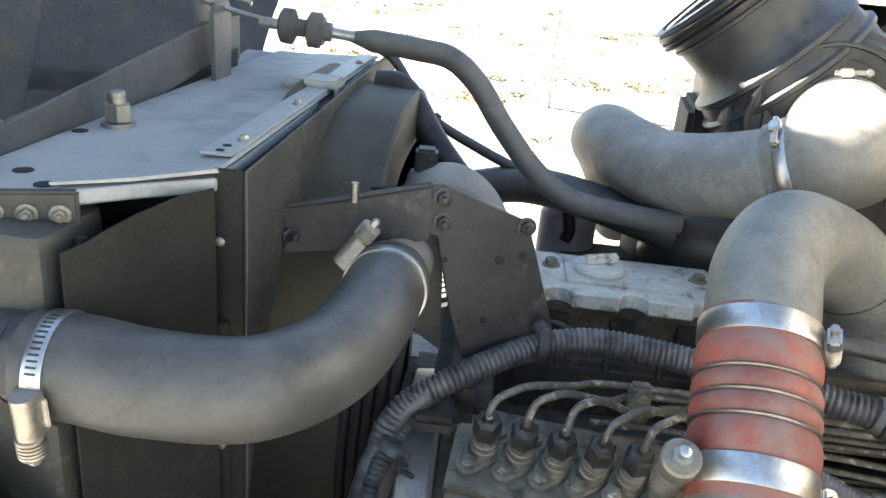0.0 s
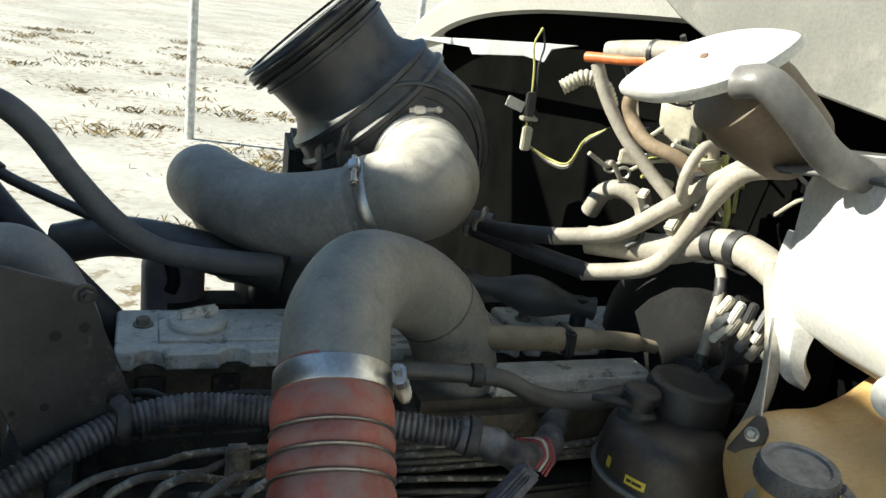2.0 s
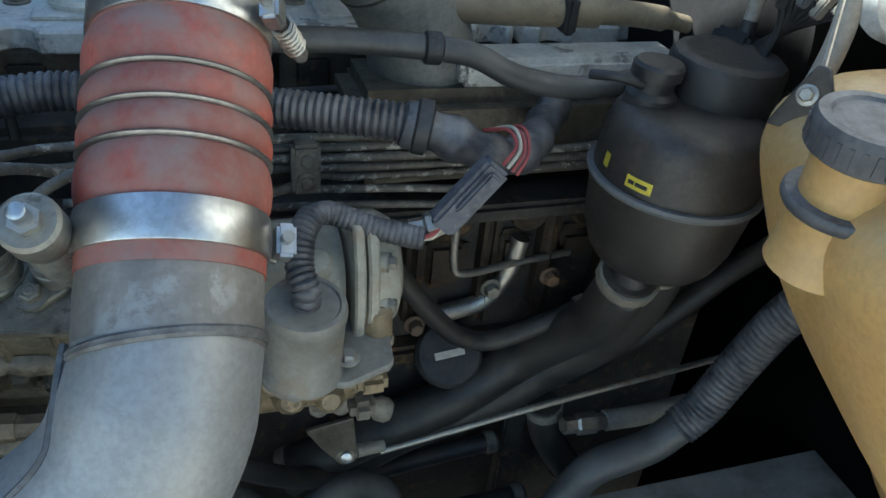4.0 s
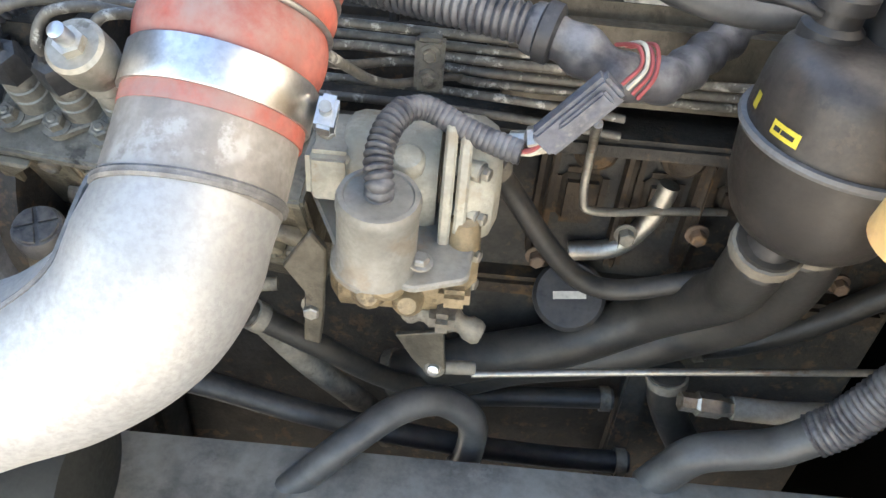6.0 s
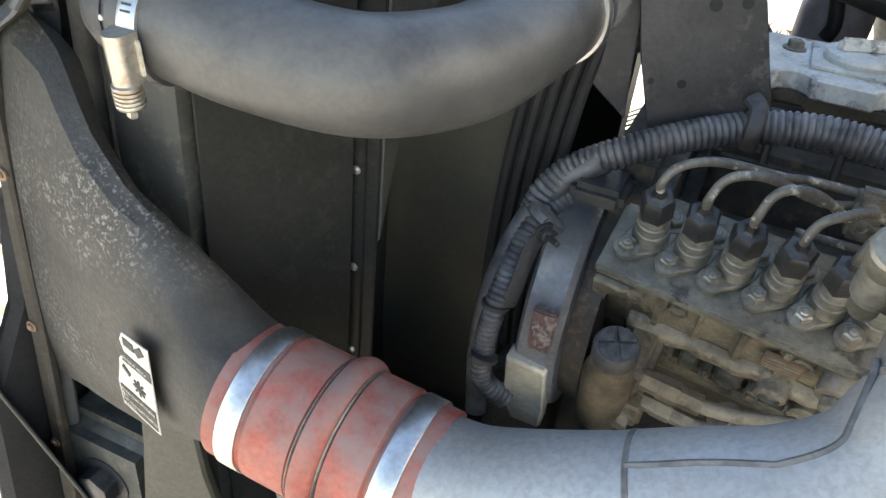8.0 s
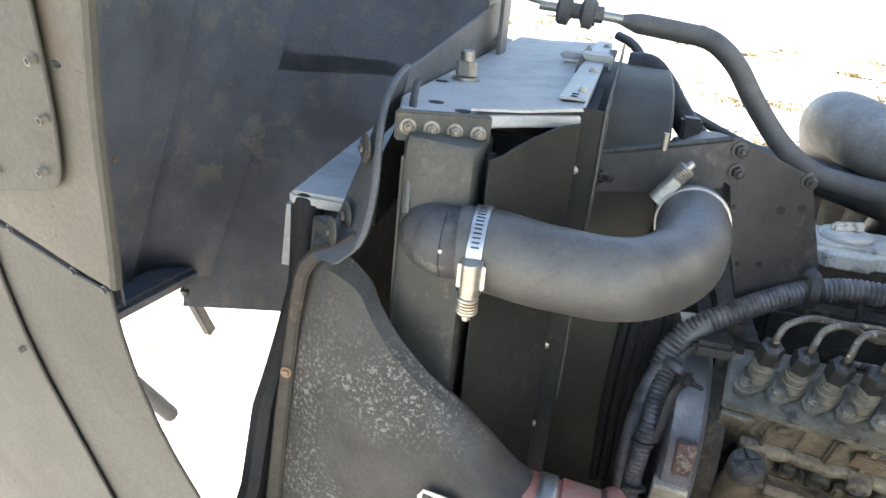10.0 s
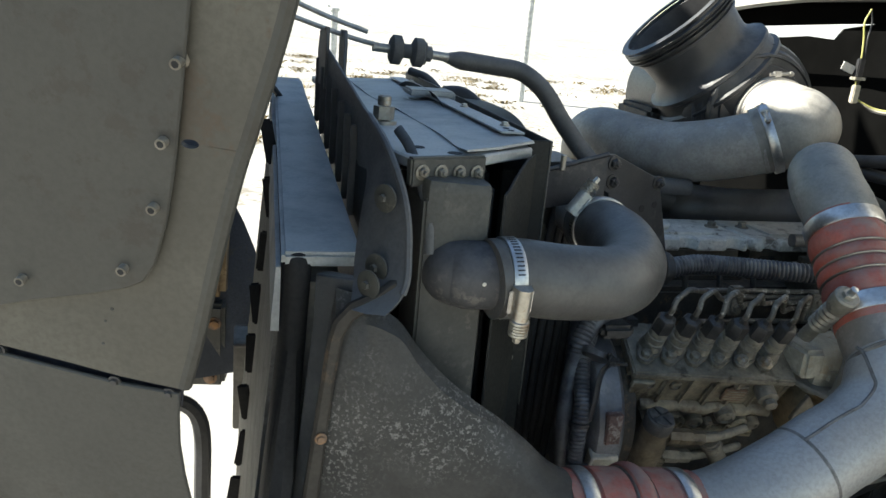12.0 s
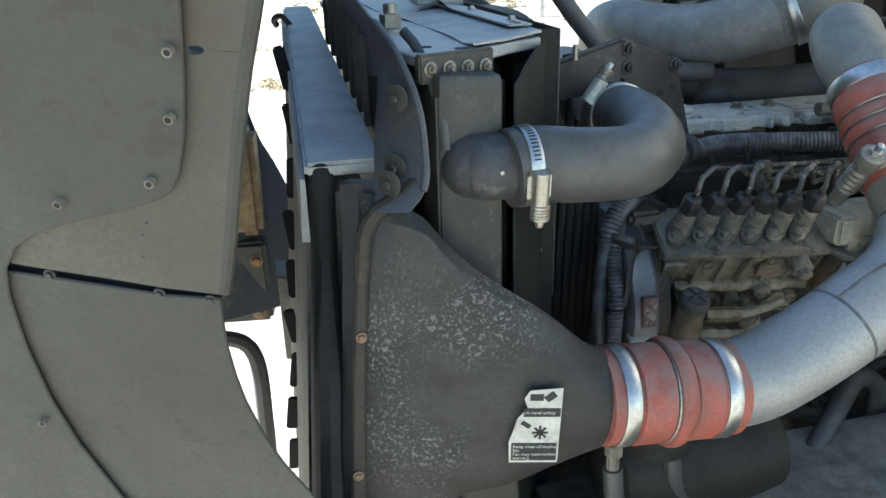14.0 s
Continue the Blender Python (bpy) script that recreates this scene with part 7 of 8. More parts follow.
def build_front_parts():
    # Unseen beam and block, added to hide the bright ground below.
    cm = thing("added_front_beam", tw(0.0, 0.4, 0.7), "black beam added between the frame rails to darken the gap", "crossmember")
    part("beam", tbox((-0.22, -0.155, 0.76), (0.24, 0.855, 0.93), 0.01), M_BLOCK, cm)
    part("lower_filler", tbox((0.10, 0.16, 0.93), (0.24, 0.8, 1.08), 0.02), M_BLOCK, cm)
    lg = thing("cooler_leg", tw(-0.1, -0.12, 0.93), "dusty olive steel leg under the cooler tank", "bracket")
    part("leg", plate([tw(-0.141, -0.12, 1.20), tw(-0.086, -0.12, 1.20), tw(-0.074, -0.12, 1.087), tw(-0.059, -0.12, 1.027), tw(-0.075, -0.12, 0.955), tw(-0.125, -0.12, 0.945), tw(-0.165, -0.12, 0.986), tw(-0.150, -0.12, 1.09)], 0.012, 0.003), M_OLIVE, lg)
    part("leg_bolt", bolt(tw(-0.11, -0.12, 1.0), -TY, 0.011, 0.009), M_RUST, lg)
    for x0, x1, z0, z1 in ((-0.30, -0.16, 0.90, 1.05), (-0.03, 0.10, 0.93, 1.02)):
        bk = thing("spring_hanger", tw((x0 + x1) / 2, -0.05, z0), "dark blue-grey cast hanger on the frame", "hanger")
        part("body", tbox((x0, -0.12, z0), (x1, 0.02, z1), 0.02, 3), M_RAD, bk)
        part("pin", bolt(tw((x0 + x1) / 2, -0.12, (z0 + z1) / 2), -TY, 0.022, 0.02), M_NUT, bk)
    hb = thing("belt_stack", tw(0.12, 0.2, 1.1), "dark upright fan belts behind the loom", "belts")
    for k in range(5):
        part("belt", sweep([tw(0.085 + 0.013 * k, 0.175 + 0.004 * k, 1.10), tw(0.082 + 0.013 * k, 0.17, 1.25), tw(0.092 + 0.013 * k, 0.178, 1.42), tw(0.11 + 0.013 * k, 0.20, 1.52)], 0.0062, 8), M_RUBBER, hb)


M_TYRE = mk("tyre_tread", (0.03, 0.03, 0.03), 0.85, dust=(0.3, 0.27, 0.22), dust_amt=0.6)
build_lower_parts()
build_front_parts()


# ---- reservoirs and tanks ----
def build_reservoir():
    rs = thing("steering_reservoir", (0.60, 0.71, 1.27), "black dusty power steering reservoir with two caps", "reservoir")
    c = Vector((0.594, 0.668, 1.315))
    d = Vector((0.03, -0.02, 1)).normalized()
    part("lower_bowl", lathe([(0, 0.038), (0.004, 0.050), (0.014, 0.058), (0.034, 0.0655), (0.07, 0.070), (0.086, 0.0712)], c, d, 56), M_PSB, rs)
    part("band", lathe([(0.083, 0.0708), (0.083, 0.0745), (0.086, 0.0757), (0.089, 0.0745), (0.089, 0.070)], c, d, 64), M_BAR, rs, "dusty rim where the two bowls meet")
    part("upper_bowl", lathe([(0.087, 0.0705), (0.11, 0.069), (0.125, 0.0676), (0.136, 0.0645), (0.143, 0.058), (0.147, 0.048), (0.148, 0.025)], c, d, 56), M_PSB, rs)
    big = Vector((0.633, 0.697, 1.462))
    prof = [(-0.016, 0.046), (-0.014, 0.0485), (0.028, 0.0485), (0.033, 0.0465), (0.036, 0.041), (0.036, 0.036), (0.0345, 0.034), (0.0345, 0.004)]
    cap = part("filler_cap", lathe(prof, big, d, 12), M_BLACK, rs, "faceted black filler cap")
    part("cap_neck", lathe([(-0.03, 0.040), (0.002, 0.041)], big, d, 32), M_PSB, rs)
    sm = Vector((0.5645, 0.682, 1.466))
    part("small_cap", lathe([(-0.022, 0.023), (0.002, 0.021), (0.006, 0.0165), (0.016, 0.0165), (0.017, 0.021), (0.026, 0.021), (0.029, 0.0185), (0.0295, 0.012)], sm, d, 28), M_BLACK, rs)
    part("vent_spigot", sweep([sm + Vector((-0.012, -0.008, 0.012)), sm + Vector((-0.032, -0.004, 0.016)), sm + Vector((-0.05, 0.012, 0.012))], 0.0042, 10), M_BLACK, rs)
    m = axes_at(c, d, (1, 0, 0))
    for a0, a1, z0, z1 in ((3.64, 3.97, 0.095, 0.105), (3.22, 3.32, 0.098, 0.110)):
        bm = bmesh.new()
        n = 6
        vs = [[bm.verts.new(m @ Vector((r * math.cos(a0 + (a1 - a0) * k / n), r * math.sin(a0 + (a1 - a0) * k / n), z))) for k in range(n + 1)] for r, z in ((0.0705, z0), (0.0699, z1))]
        for k in range(n):
            bm.faces.new((vs[0][k], vs[0][k + 1], vs[1][k + 1], vs[1][k]))
        tag = part("yellow_tag", bm, M_YELLOW, rs, "small yellow label")
        if a1 - a0 > 0.2:
            for f in (0.22, 0.5, 0.72):
                a = a0 + (a1 - a0) * f
                p = m @ Vector((0.0704 * math.cos(a), 0.0704 * math.sin(a), 0.100))
                part("print", box((-0.0016, -0.0026, -0.0002), (0.0016, 0.0026, 0.0004), 0, axes_at(p, m.to_3x3() @ Vector((math.cos(a), math.sin(a), 0.03)), d)), M_INK, tag)
    for p in ((0.573, 0.650, 1.312), (0.612, 0.675, 1.312)):
        part("outlet", lathe([(-0.03, 0.019), (0.012, 0.019)], p, d, 16), M_BLACK, rs)


M_PSB = mk("smoky_black_plastic", (0.022, 0.019, 0.017), 0.45, dust=(0.16, 0.135, 0.11), dust_amt=0.4, broad=14, spots=(0.07, 0.05, 0.035), spot_amt=0.4)
build_reservoir()


def build_surge_tank():
    st = thing("coolant_tank", (0.69, 0.43, 1.12), "amber stained translucent plastic coolant tank", "coolant tank")
    turn = Matrix.Rotation(radians(-14), 3, "Z")
    sizes = [(0.09, 0.11, 1.12), (0.122, 0.135, 1.16), (0.136, 0.146, 1.27), (0.140, 0.15, 1.36), (0.144, 0.152, 1.43), (0.149, 0.152, 1.47), (0.149, 0.150, 1.495), (0.141, 0.143, 1.517), (0.116, 0.125, 1.535), (0.075, 0.09, 1.547), (0.02, 0.03, 1.552)]
    rings = []
    for v in curve_through(sizes, 4):
        lean = 0.40 * (max(0, 1.5 - v.z) ** 1.3 * 1.6 + max(0, 1.40 - v.z) * 0.75 - max(0, 1.22 - v.z) * 1.2)
        c = Vector((0.694 + lean, 0.430, v.z))
        # A shallow pressed waist runs round the tank below its shoulder.
        k = 1 - 0.018 * math.exp(-(((v.z - 1.40) / 0.02) ** 2))
        up = 0.62 * min(1.0, max(0.0, (v.z - 1.42) / 0.08))
        rings.append([c + turn @ Vector((x, y + (0.5 * max(0.0, x + 0.02) if y > 0 else 0.0), min(0.058, up * max(0.0, x + 0.05)) - 0.03 * x)) for x, y in rounded_rect(0, 0, v.x * 2 * k, v.y * 2 * k, min(v.x, v.y) * 0.6, 56)])
    part("tank", loft(rings), M_AMBER, st)
    ax = Vector((-0.05, -0.08, 0.99)).normalized()
    nk = Vector((0.5535, 0.4345, 1.5125))
    part("filler_neck", lathe([(-0.04, 0.0275), (-0.025, 0.0255), (-0.01, 0.0242), (0.0, 0.0236), (0.040, 0.0236), (0.042, 0.0215)], nk, ax, 36), M_AMBER, st)
    part("neck_ring", lathe([(-0.002, 0.0236), (-0.002, 0.0300), (0.0, 0.0312), (0.0032, 0.0312), (0.005, 0.0300), (0.005, 0.0236)], nk, ax, 36), M_CAPGREY, st, "loose retaining ring of the cap strap")
    cap = part("filler_cap", lathe([(0.030, 0.0275), (0.032, 0.0302), (0.046, 0.0302), (0.0495, 0.0285), (0.0495, 0.0232), (0.0478, 0.0215), (0.0478, 0.004)], nk, ax, 40), M_CAPGREY, st, "grey-black screw cap on a strap")
    m = axes_at(nk, ax, (1, 0, 0))
    for k in range(30):
        a = 2 * math.pi * k / 30
        part("cap_rib", box((-0.0006, -0.0012, 0), (0.0009, 0.0012, 0.011), 0, m @ Matrix.Rotation(a, 4, "Z") @ Matrix.Translation((0.0302, 0, 0.0335))), M_CAPGREY, cap)
    part("cap_strap", sweep([m @ Vector((0.023, -0.022, 0.042)), m @ Vector((0.033, -0.026, 0.030)), m @ Vector((0.031, -0.020, 0.010)), m @ Vector((0.024, -0.016, 0.002))], 0.0052, 8, flat=0.5), M_CAPGREY, cap)
    br = part("tab", plate([(0.568, 0.534, 1.512), (0.572, 0.523, 1.540), (0.576, 0.517, 1.556), (0.581, 0.511, 1.556), (0.585, 0.507, 1.543), (0.583, 0.509, 1.515)], 0.004, 0.001), M_NUT, st)
    part("tab_bolt", bolt((0.5735, 0.514, 1.538), (-0.7, -0.5, 0.3), 0.0045, 0.004), M_STEEL, br)
    part("tab_rod", sweep([(0.578, 0.515, 1.554), (0.606, 0.556, 1.585), (0.626, 0.588, 1.618)], 0.0016, 8), M_STEEL, br)


M_CAPGREY = mk("dusty_black_cap", (0.05, 0.05, 0.055), 0.5, dust=(0.26, 0.25, 0.25), dust_amt=0.6, broad=30)
build_surge_tank()


def build_white_tank():
    wt = thing("washer_tank", (0.8, 0.52, 1.55), "chalky white curved plastic tank lit by the sun", "tank")
    rings = []
    for s, z in ((0.55, 1.588), (0.80, 1.592), (0.93, 1.61), (1.0, 1.645), (1.0, 1.74), (0.97, 1.765), (0.85, 1.778), (0.3, 1.78)):
        rings.append([Vector((x, y, z - 0.02 * (y - 0.45))) for x, y in rounded_rect(0.85, 0.49, 0.40 * s, 0.38 * s, 0.085 * s, 52)])
    part("shell", loft(rings), M_WHITE, wt)
    lo = curve_through([(0.668, 0.650, 1.69), (0.660, 0.645, 1.655), (0.659, 0.634, 1.61), (0.660, 0.615, 1.567), (0.668, 0.60, 1.549), (0.682, 0.587, 1.543)], 5)
    li = curve_through([(0.76, 0.60, 1.68), (0.725, 0.60, 1.645), (0.702, 0.603, 1.615), (0.687, 0.60, 1.587), (0.681, 0.594, 1.567), (0.685, 0.586, 1.553)], 5)
    part("leg", loft([[p, p + (q - p) * 0.5 + Vector((-0.006, -0.006, 0)), q, q + Vector((0.014, 0.014, -0.002)), p + (q - p) * 0.5 + Vector((0.008, 0.008, -0.002)), p + Vector((0.012, 0.012, -0.002))] for p, q in zip(lo, li)]), M_WHITE, wt)
    ax = Vector((-0.80, -0.55, 0.15)).normalized()
    nub = part("drain_boss", lathe([(-0.04, 0.019), (0, 0.019), (0.003, 0.0165), (0.008, 0.0165)], (0.645, 0.452, 1.606), ax, 24), M_WHITE, wt)
    part("boss_tip", lathe([(0.006, 0.0085), (0.018, 0.0085), (0.021, 0.005)], (0.645, 0.452, 1.606), ax, 16), M_WHITE, nub)


build_white_tank()


M_CANBROWN = mk("brown_stained_can", (0.12, 0.088, 0.06), 0.6, 0.1, var=0.3, broad=9, spots=(0.3, 0.2, 0.09), spot_amt=0.55, spot_scale=14, dust=(0.2, 0.16, 0.11), dust_amt=0.4)


M_ARM = mk("worn_grey_plastic", (0.11, 0.105, 0.10), 0.45, dust=(0.3, 0.28, 0.25), dust_amt=0.5, broad=20)


def build_canister():
    cn = thing("canister", (0.62, 0.63, 1.70), "brown rusty canister with a pale lobed lid", "canister")
    o, bot = Vector((0.525, 0.635, 1.842)), Vector((0.645, 0.640, 1.775))
    right = (Vector((0.559, 0.592, 1.876)) - Vector((0.485, 0.675, 1.802))).normalized()
    up = (Vector((0.534, 0.65, 1.881)) - Vector((0.508, 0.623, 1.802)))
    up = (up - right * up.dot(right)).normalized()
    nz = right.cross(up).normalized()
    if nz.x > 0:
        nz = -nz
    m = axes_at(o, (nz + Vector((0, 0, 0.55))).normalized(), right)
    rings = []
    for q, h in ((0.96, -0.012), (1.0, -0.008), (1.0, -0.002), (0.97, 0.001), (0.80, 0.004), (0.4, 0.006), (0.05, 0.0065)):
        ring = []
        for k in range(64):
            a = 2 * math.pi * k / 64
            c, w = math.cos(a), math.sin(a)
            ring.append(m @ Vector((0.080 * c * q, 0.037 * w * (1 - 0.42 * abs(c) ** 3) * q, h)))
        rings.append(ring)
    part("lid", loft(rings), M_WHITE, cn, "pale sunlit lobed lid")
    part("lid_dimple", lathe([(0, 0.004), (0.0008, 0.003)], m @ Vector((0, 0, 0.0066)), m.to_3x3() @ Vector((0, 0, 1)), 14), M_RUST, cn)
    ax = (o - bot).normalized()
    part("can", lathe([(-0.012, 0.018), (-0.006, 0.034), (0.004, 0.040), (0.03, 0.044), (0.07, 0.048), (0.096, 0.046), (0.102, 0.038)], bot, ax, 36), M_CANBROWN, cn)
    ar = thing("bent_arm", (0.66, 0.55, 1.74), "dark curved plastic arm over the tank", "arm")
    part("arm", sweep([(0.533, 0.592, 1.829), (0.544, 0.568, 1.831), (0.572, 0.556, 1.808), (0.612, 0.557, 1.778), (0.651, 0.559, 1.766), (0.72, 0.555, 1.768), (0.95, 0.54, 1.775)], 0.0165, 18, flat=0.8), M_ARM, ar)
    out = [(0.600, 0.600), (0.645, 0.560), (0.655, 0.520), (0.640, 0.480), (0.668, 0.450), (0.700, 0.420), (0.98, 0.420), (0.98, 0.70), (0.70, 0.70), (0.62, 0.66)]
    part("shield", plate([Vector((x, y, 1.772 - 0.12 * max(0.0, 0.70 - x))) for x, y in out], 0.006, 0.002), M_AIR, ar, "dark moulded shield above the tank")
    part("shield_bolt", bolt((0.700, 0.590, 1.742), (-0.7, -0.6, 0.2), 0.005, 0.004), M_BAND, ar)


build_canister()


def build_heater_hoses():
    # Two tan hoses cross to the bulkhead; a large wrapped pipe runs behind them.
    def two(name, pts, r, label, dark, cat="hose"):
        th = thing(name, pts[0], label, cat)
        part("hose", sweep([dark[-1]] + pts, r, 18), M_TAN, th)
        # The end run is a separate black length, slightly thicker than the tan one.
        part("black_end", sweep(dark, r * 1.06, 18), M_BLACK, th, "black end of the hose")
        part("clip", lathe([(-0.004, r), (-0.003, r + 0.002), (0.003, r + 0.002), (0.004, r)], dark[0], Vector(dark[1]) - Vector(dark[0]), 16), M_STEEL, th)
        return th
    two("heater_hose", [(0.548, 0.945, 1.588), (0.612, 0.90, 1.610), (0.647, 0.851, 1.657), (0.673, 0.791, 1.710), (0.689, 0.743, 1.742), (0.73, 0.71, 1.75)], 0.0115, "tan heater hose lit by the sun", [(0.47, 1.04, 1.57), (0.505, 0.99, 1.578), (0.549, 0.944, 1.5885)])
    two("heater_hose", [(0.590, 0.918, 1.548), (0.646, 0.868, 1.573), (0.662, 0.831, 1.616), (0.672, 0.799, 1.677), (0.679, 0.762, 1.724), (0.70, 0.73, 1.74)], 0.0115, "lower tan heater hose bending upward", [(0.46, 1.05, 1.565), (0.525, 0.98, 1.556), (0.591, 0.917, 1.549)])
    tee = thing("hose_tee", (0.48, 1.08, 1.57), "dark hose tee with a wire clip", "fitting")
    part("tee_body", lathe([(-0.02, 0.018), (0.02, 0.018)], (0.472, 1.05, 1.572), (1, -0.6, 0), 20), M_HOSE, tee)
    part("wire_clip", lathe([(-0.004, 0.02), (-0.002, 0.0235), (0.002, 0.0235), (0.004, 0.02)], (0.479, 1.05, 1.574), (1, -0.6, 0.05), 20), M_STEEL, tee)
    wp = thing("wrapped_pipe", (0.68, 0.85, 1.58), "pale wrapped pipe with black tape bands", "pipe")
    path = [(0.60, 0.95, 1.585), (0.629, 0.921, 1.590), (0.668, 0.861, 1.603), (0.690, 0.804, 1.630), (0.705, 0.75, 1.636), (0.714, 0.696, 1.625), (0.72, 0.66, 1.61)]
    part("pipe", sweep(path, 0.020, 22), M_TAN, wp)
    line = curve_through(path, 8)
    for i in (25, 30):
        part("tape_band", lathe([(-0.008, 0.0202), (-0.007, 0.0215), (0.007, 0.0215), (0.008, 0.0202)], line[i], line[i + 1] - line[i - 1], 24), M_BLACK, wp)
    whole("elbow_hose", sweep([(0.648, 1.06, 1.60), (0.655, 1.04, 1.635), (0.675, 1.02, 1.645), (0.70, 1.0, 1.63), (0.705, 0.99, 1.60)], 0.014, 14), M_TAN, "pale hose elbow at the bulkhead", "hose")
    part("bolt_end", bolt((0.716, 0.690, 1.632), (-0.7, -0.6, 0.2), 0.009, 0.009), M_STEEL, wp)
    h = thing("small_hose", (0.69, 0.75, 1.5), "thin tan hose with black sleeves", "hose")
    part("hose", sweep([(0.698, 0.791, 1.617), (0.696, 0.77, 1.587), (0.679, 0.748, 1.559), (0.667, 0.736, 1.506), (0.66, 0.73, 1.47)], 0.0065, 12), M_TAN, h)
    part("sleeve", sweep([(0.6965, 0.775, 1.594), (0.694, 0.768, 1.584), (0.688, 0.76, 1.574)], 0.0075, 12), M_BLACK, h)
    part("sleeve", sweep([(0.668, 0.737, 1.512), (0.664, 0.733, 1.49), (0.66, 0.73, 1.465)], 0.0075, 12), M_BLACK, h)
    whole("small_hose", sweep([(0.672, 0.665, 1.65), (0.67, 0.657, 1.634), (0.666, 0.632, 1.593), (0.657, 0.609, 1.552), (0.645, 0.60, 1.51), (0.64, 0.61, 1.47)], 0.0085, 14), M_TAN, "tan hose dropping beside the tank", "hose")


build_heater_hoses()


def build_wiring():
    # Loose engine wiring in the sun beside the bulkhead.
    rnd = random.Random(11)
    oc = thing("orange_conduit", (0.55, 0.93, 1.82), "orange cable beside pale wrapped loom", "cable")
    part("orange_cable", sweep([(0.545, 0.939, 1.828), (0.575, 0.889, 1.831), (0.597, 0.84, 1.836), (0.66, 0.76, 1.84)], 0.0065, 12), M_ORANGE, oc)
    part("pale_wrap", sweep([(0.565, 0.92, 1.838), (0.578, 0.897, 1.842), (0.601, 0.837, 1.847), (0.66, 0.76, 1.85)], 0.0125, 14), M_TAN, oc)
    part("tie", lathe([(-0.003, 0.0125), (-0.003, 0.0155), (0.003, 0.0155), (0.003, 0.0125)], (0.594, 0.855, 1.844), (0.4, -0.9, 0), 16), M_BLACK, oc)
    lh = thing("wire_hose", (0.56, 0.93, 1.8), "long pale hose hanging in a bow", "hose")
    part("hose", sweep([(0.558, 0.933, 1.822), (0.574, 0.923, 1.783), (0.60, 0.906, 1.739), (0.629, 0.883, 1.703), (0.657, 0.859, 1.671), (0.68, 0.85, 1.65)], 0.0085, 14), M_TAN, lh)
    part("loop", sweep([(0.65, 0.89, 1.818), (0.622, 0.896, 1.807), (0.601, 0.908, 1.785), (0.605, 0.904, 1.761), (0.617, 0.871, 1.736), (0.645, 0.839, 1.724), (0.68, 0.82, 1.70)], 0.009, 14), M_RUSTHOSE, lh, "brown ribbed hose loop")
    rc = thing("round_clamp", (0.66, 0.83, 1.68), "pale round clamp ring round cables", "clamp")
    ring = [Vector((0.664, 0.822, 1.712)) + Vector((0.6, 0.4, 0)) * 0.045 * math.cos(a) + Vector((0.2, 0, 1)) * 0.034 * math.sin(a) for a in np.linspace(0, 2 * math.pi, 25)]
    part("ring", sweep(ring, 0.007, 10, smooth=False, cap=False), M_TAN, rc)
    # Wire bundle with connectors on the bulkhead side.
    wb = thing("wire_loom", (0.538, 1.104, 1.638), "thin yellow and black wires with small plugs", "wires")
    part("wire", sweep([(0.546, 1.114, 1.858), (0.536, 1.112, 1.833), (0.540, 1.109, 1.803), (0.541, 1.104, 1.768), (0.539, 1.102, 1.733), (0.541, 1.100, 1.698)], 0.0017, 8), M_YWIRE, wb)
    part("wire", sweep([(0.546, 1.114, 1.858), (0.553, 1.114, 1.833), (0.545, 1.104, 1.803), (0.548, 1.104, 1.768), (0.546, 1.102, 1.733), (0.545, 1.100, 1.698)], 0.0016, 8), M_BLACK, wb)
    part("plug", box((-0.007, -0.006, -0.022), (0.007, 0.006, 0.022), 0.002, pose(0.540, 1.100, 1.743)), M_BLACK, wb)
    part("plug", box((-0.007, -0.006, -0.018), (0.007, 0.006, 0.018), 0.002, pose(0.542, 1.100, 1.696)), M_CREAM, wb)
    part("plug_band", box((-0.012, -0.008, -0.003), (0.012, 0.008, 0.003), 0.001, pose(0.541, 1.100, 1.726)), M_CREAM, wb)
    for k in range(3):
        part("wire", sweep([(0.543, 1.100, 1.688), (0.575, 1.075 + 0.004 * k, 1.672 - 0.003 * k), (0.588, 1.034, 1.676 - 0.004 * k), (0.615, 1.05, 1.71 - 0.004 * k), (0.625, 1.0, 1.735)], 0.0016, 8), (M_YWIRE, M_CREAM, M_BLACK)[k], wb)
    whole("paper_tag", box((-0.014, -0.001, -0.008), (0.014, 0.001, 0.008), 0, pose(0.518, 1.104, 1.745, 0, 18, 0)), M_PAPER, "small pale tag on the wiring", "tag")
    # Tangle of plugs and short leads near the bulkhead.
    tg = thing("plug_tangle", (0.66, 0.95, 1.6), "tangle of pale plugs and leads in sunlight", "wires")
    for k in range(38):
        a = Vector((rnd.uniform(0.62, 0.80), rnd.uniform(0.82, 0.98), rnd.uniform(1.64, 1.82)))
        d = Vector((rnd.gauss(0, 1), rnd.gauss(0, 0.6), rnd.gauss(0, 1))).normalized()
        l = rnd.uniform(0.02, 0.05)
        if k % 3 == 0:
            part("plug", box((-0.009, -0.007, -l / 2), (0.009, 0.007, l / 2), 0.002, axes_at(a, d)), rnd.choice((M_CREAM, M_TAN, M_BLACK, M_BLACK)), tg)
        else:
            part("lead", sweep([a, a + d * l + Vector((0, 0, 0.012)), a + d * l * 2 + Vector((0.01, 0, -0.004)), a + d * l * 3], rnd.uniform(0.0016, 0.0042), 8), rnd.choice((M_TAN, M_CREAM, M_BLACK, M_BLACK, M_YWIRE)), tg)
    rl = thing("relay_housing", (0.69, 0.93, 1.73), "pale plastic relay housing among the wires", "relay")
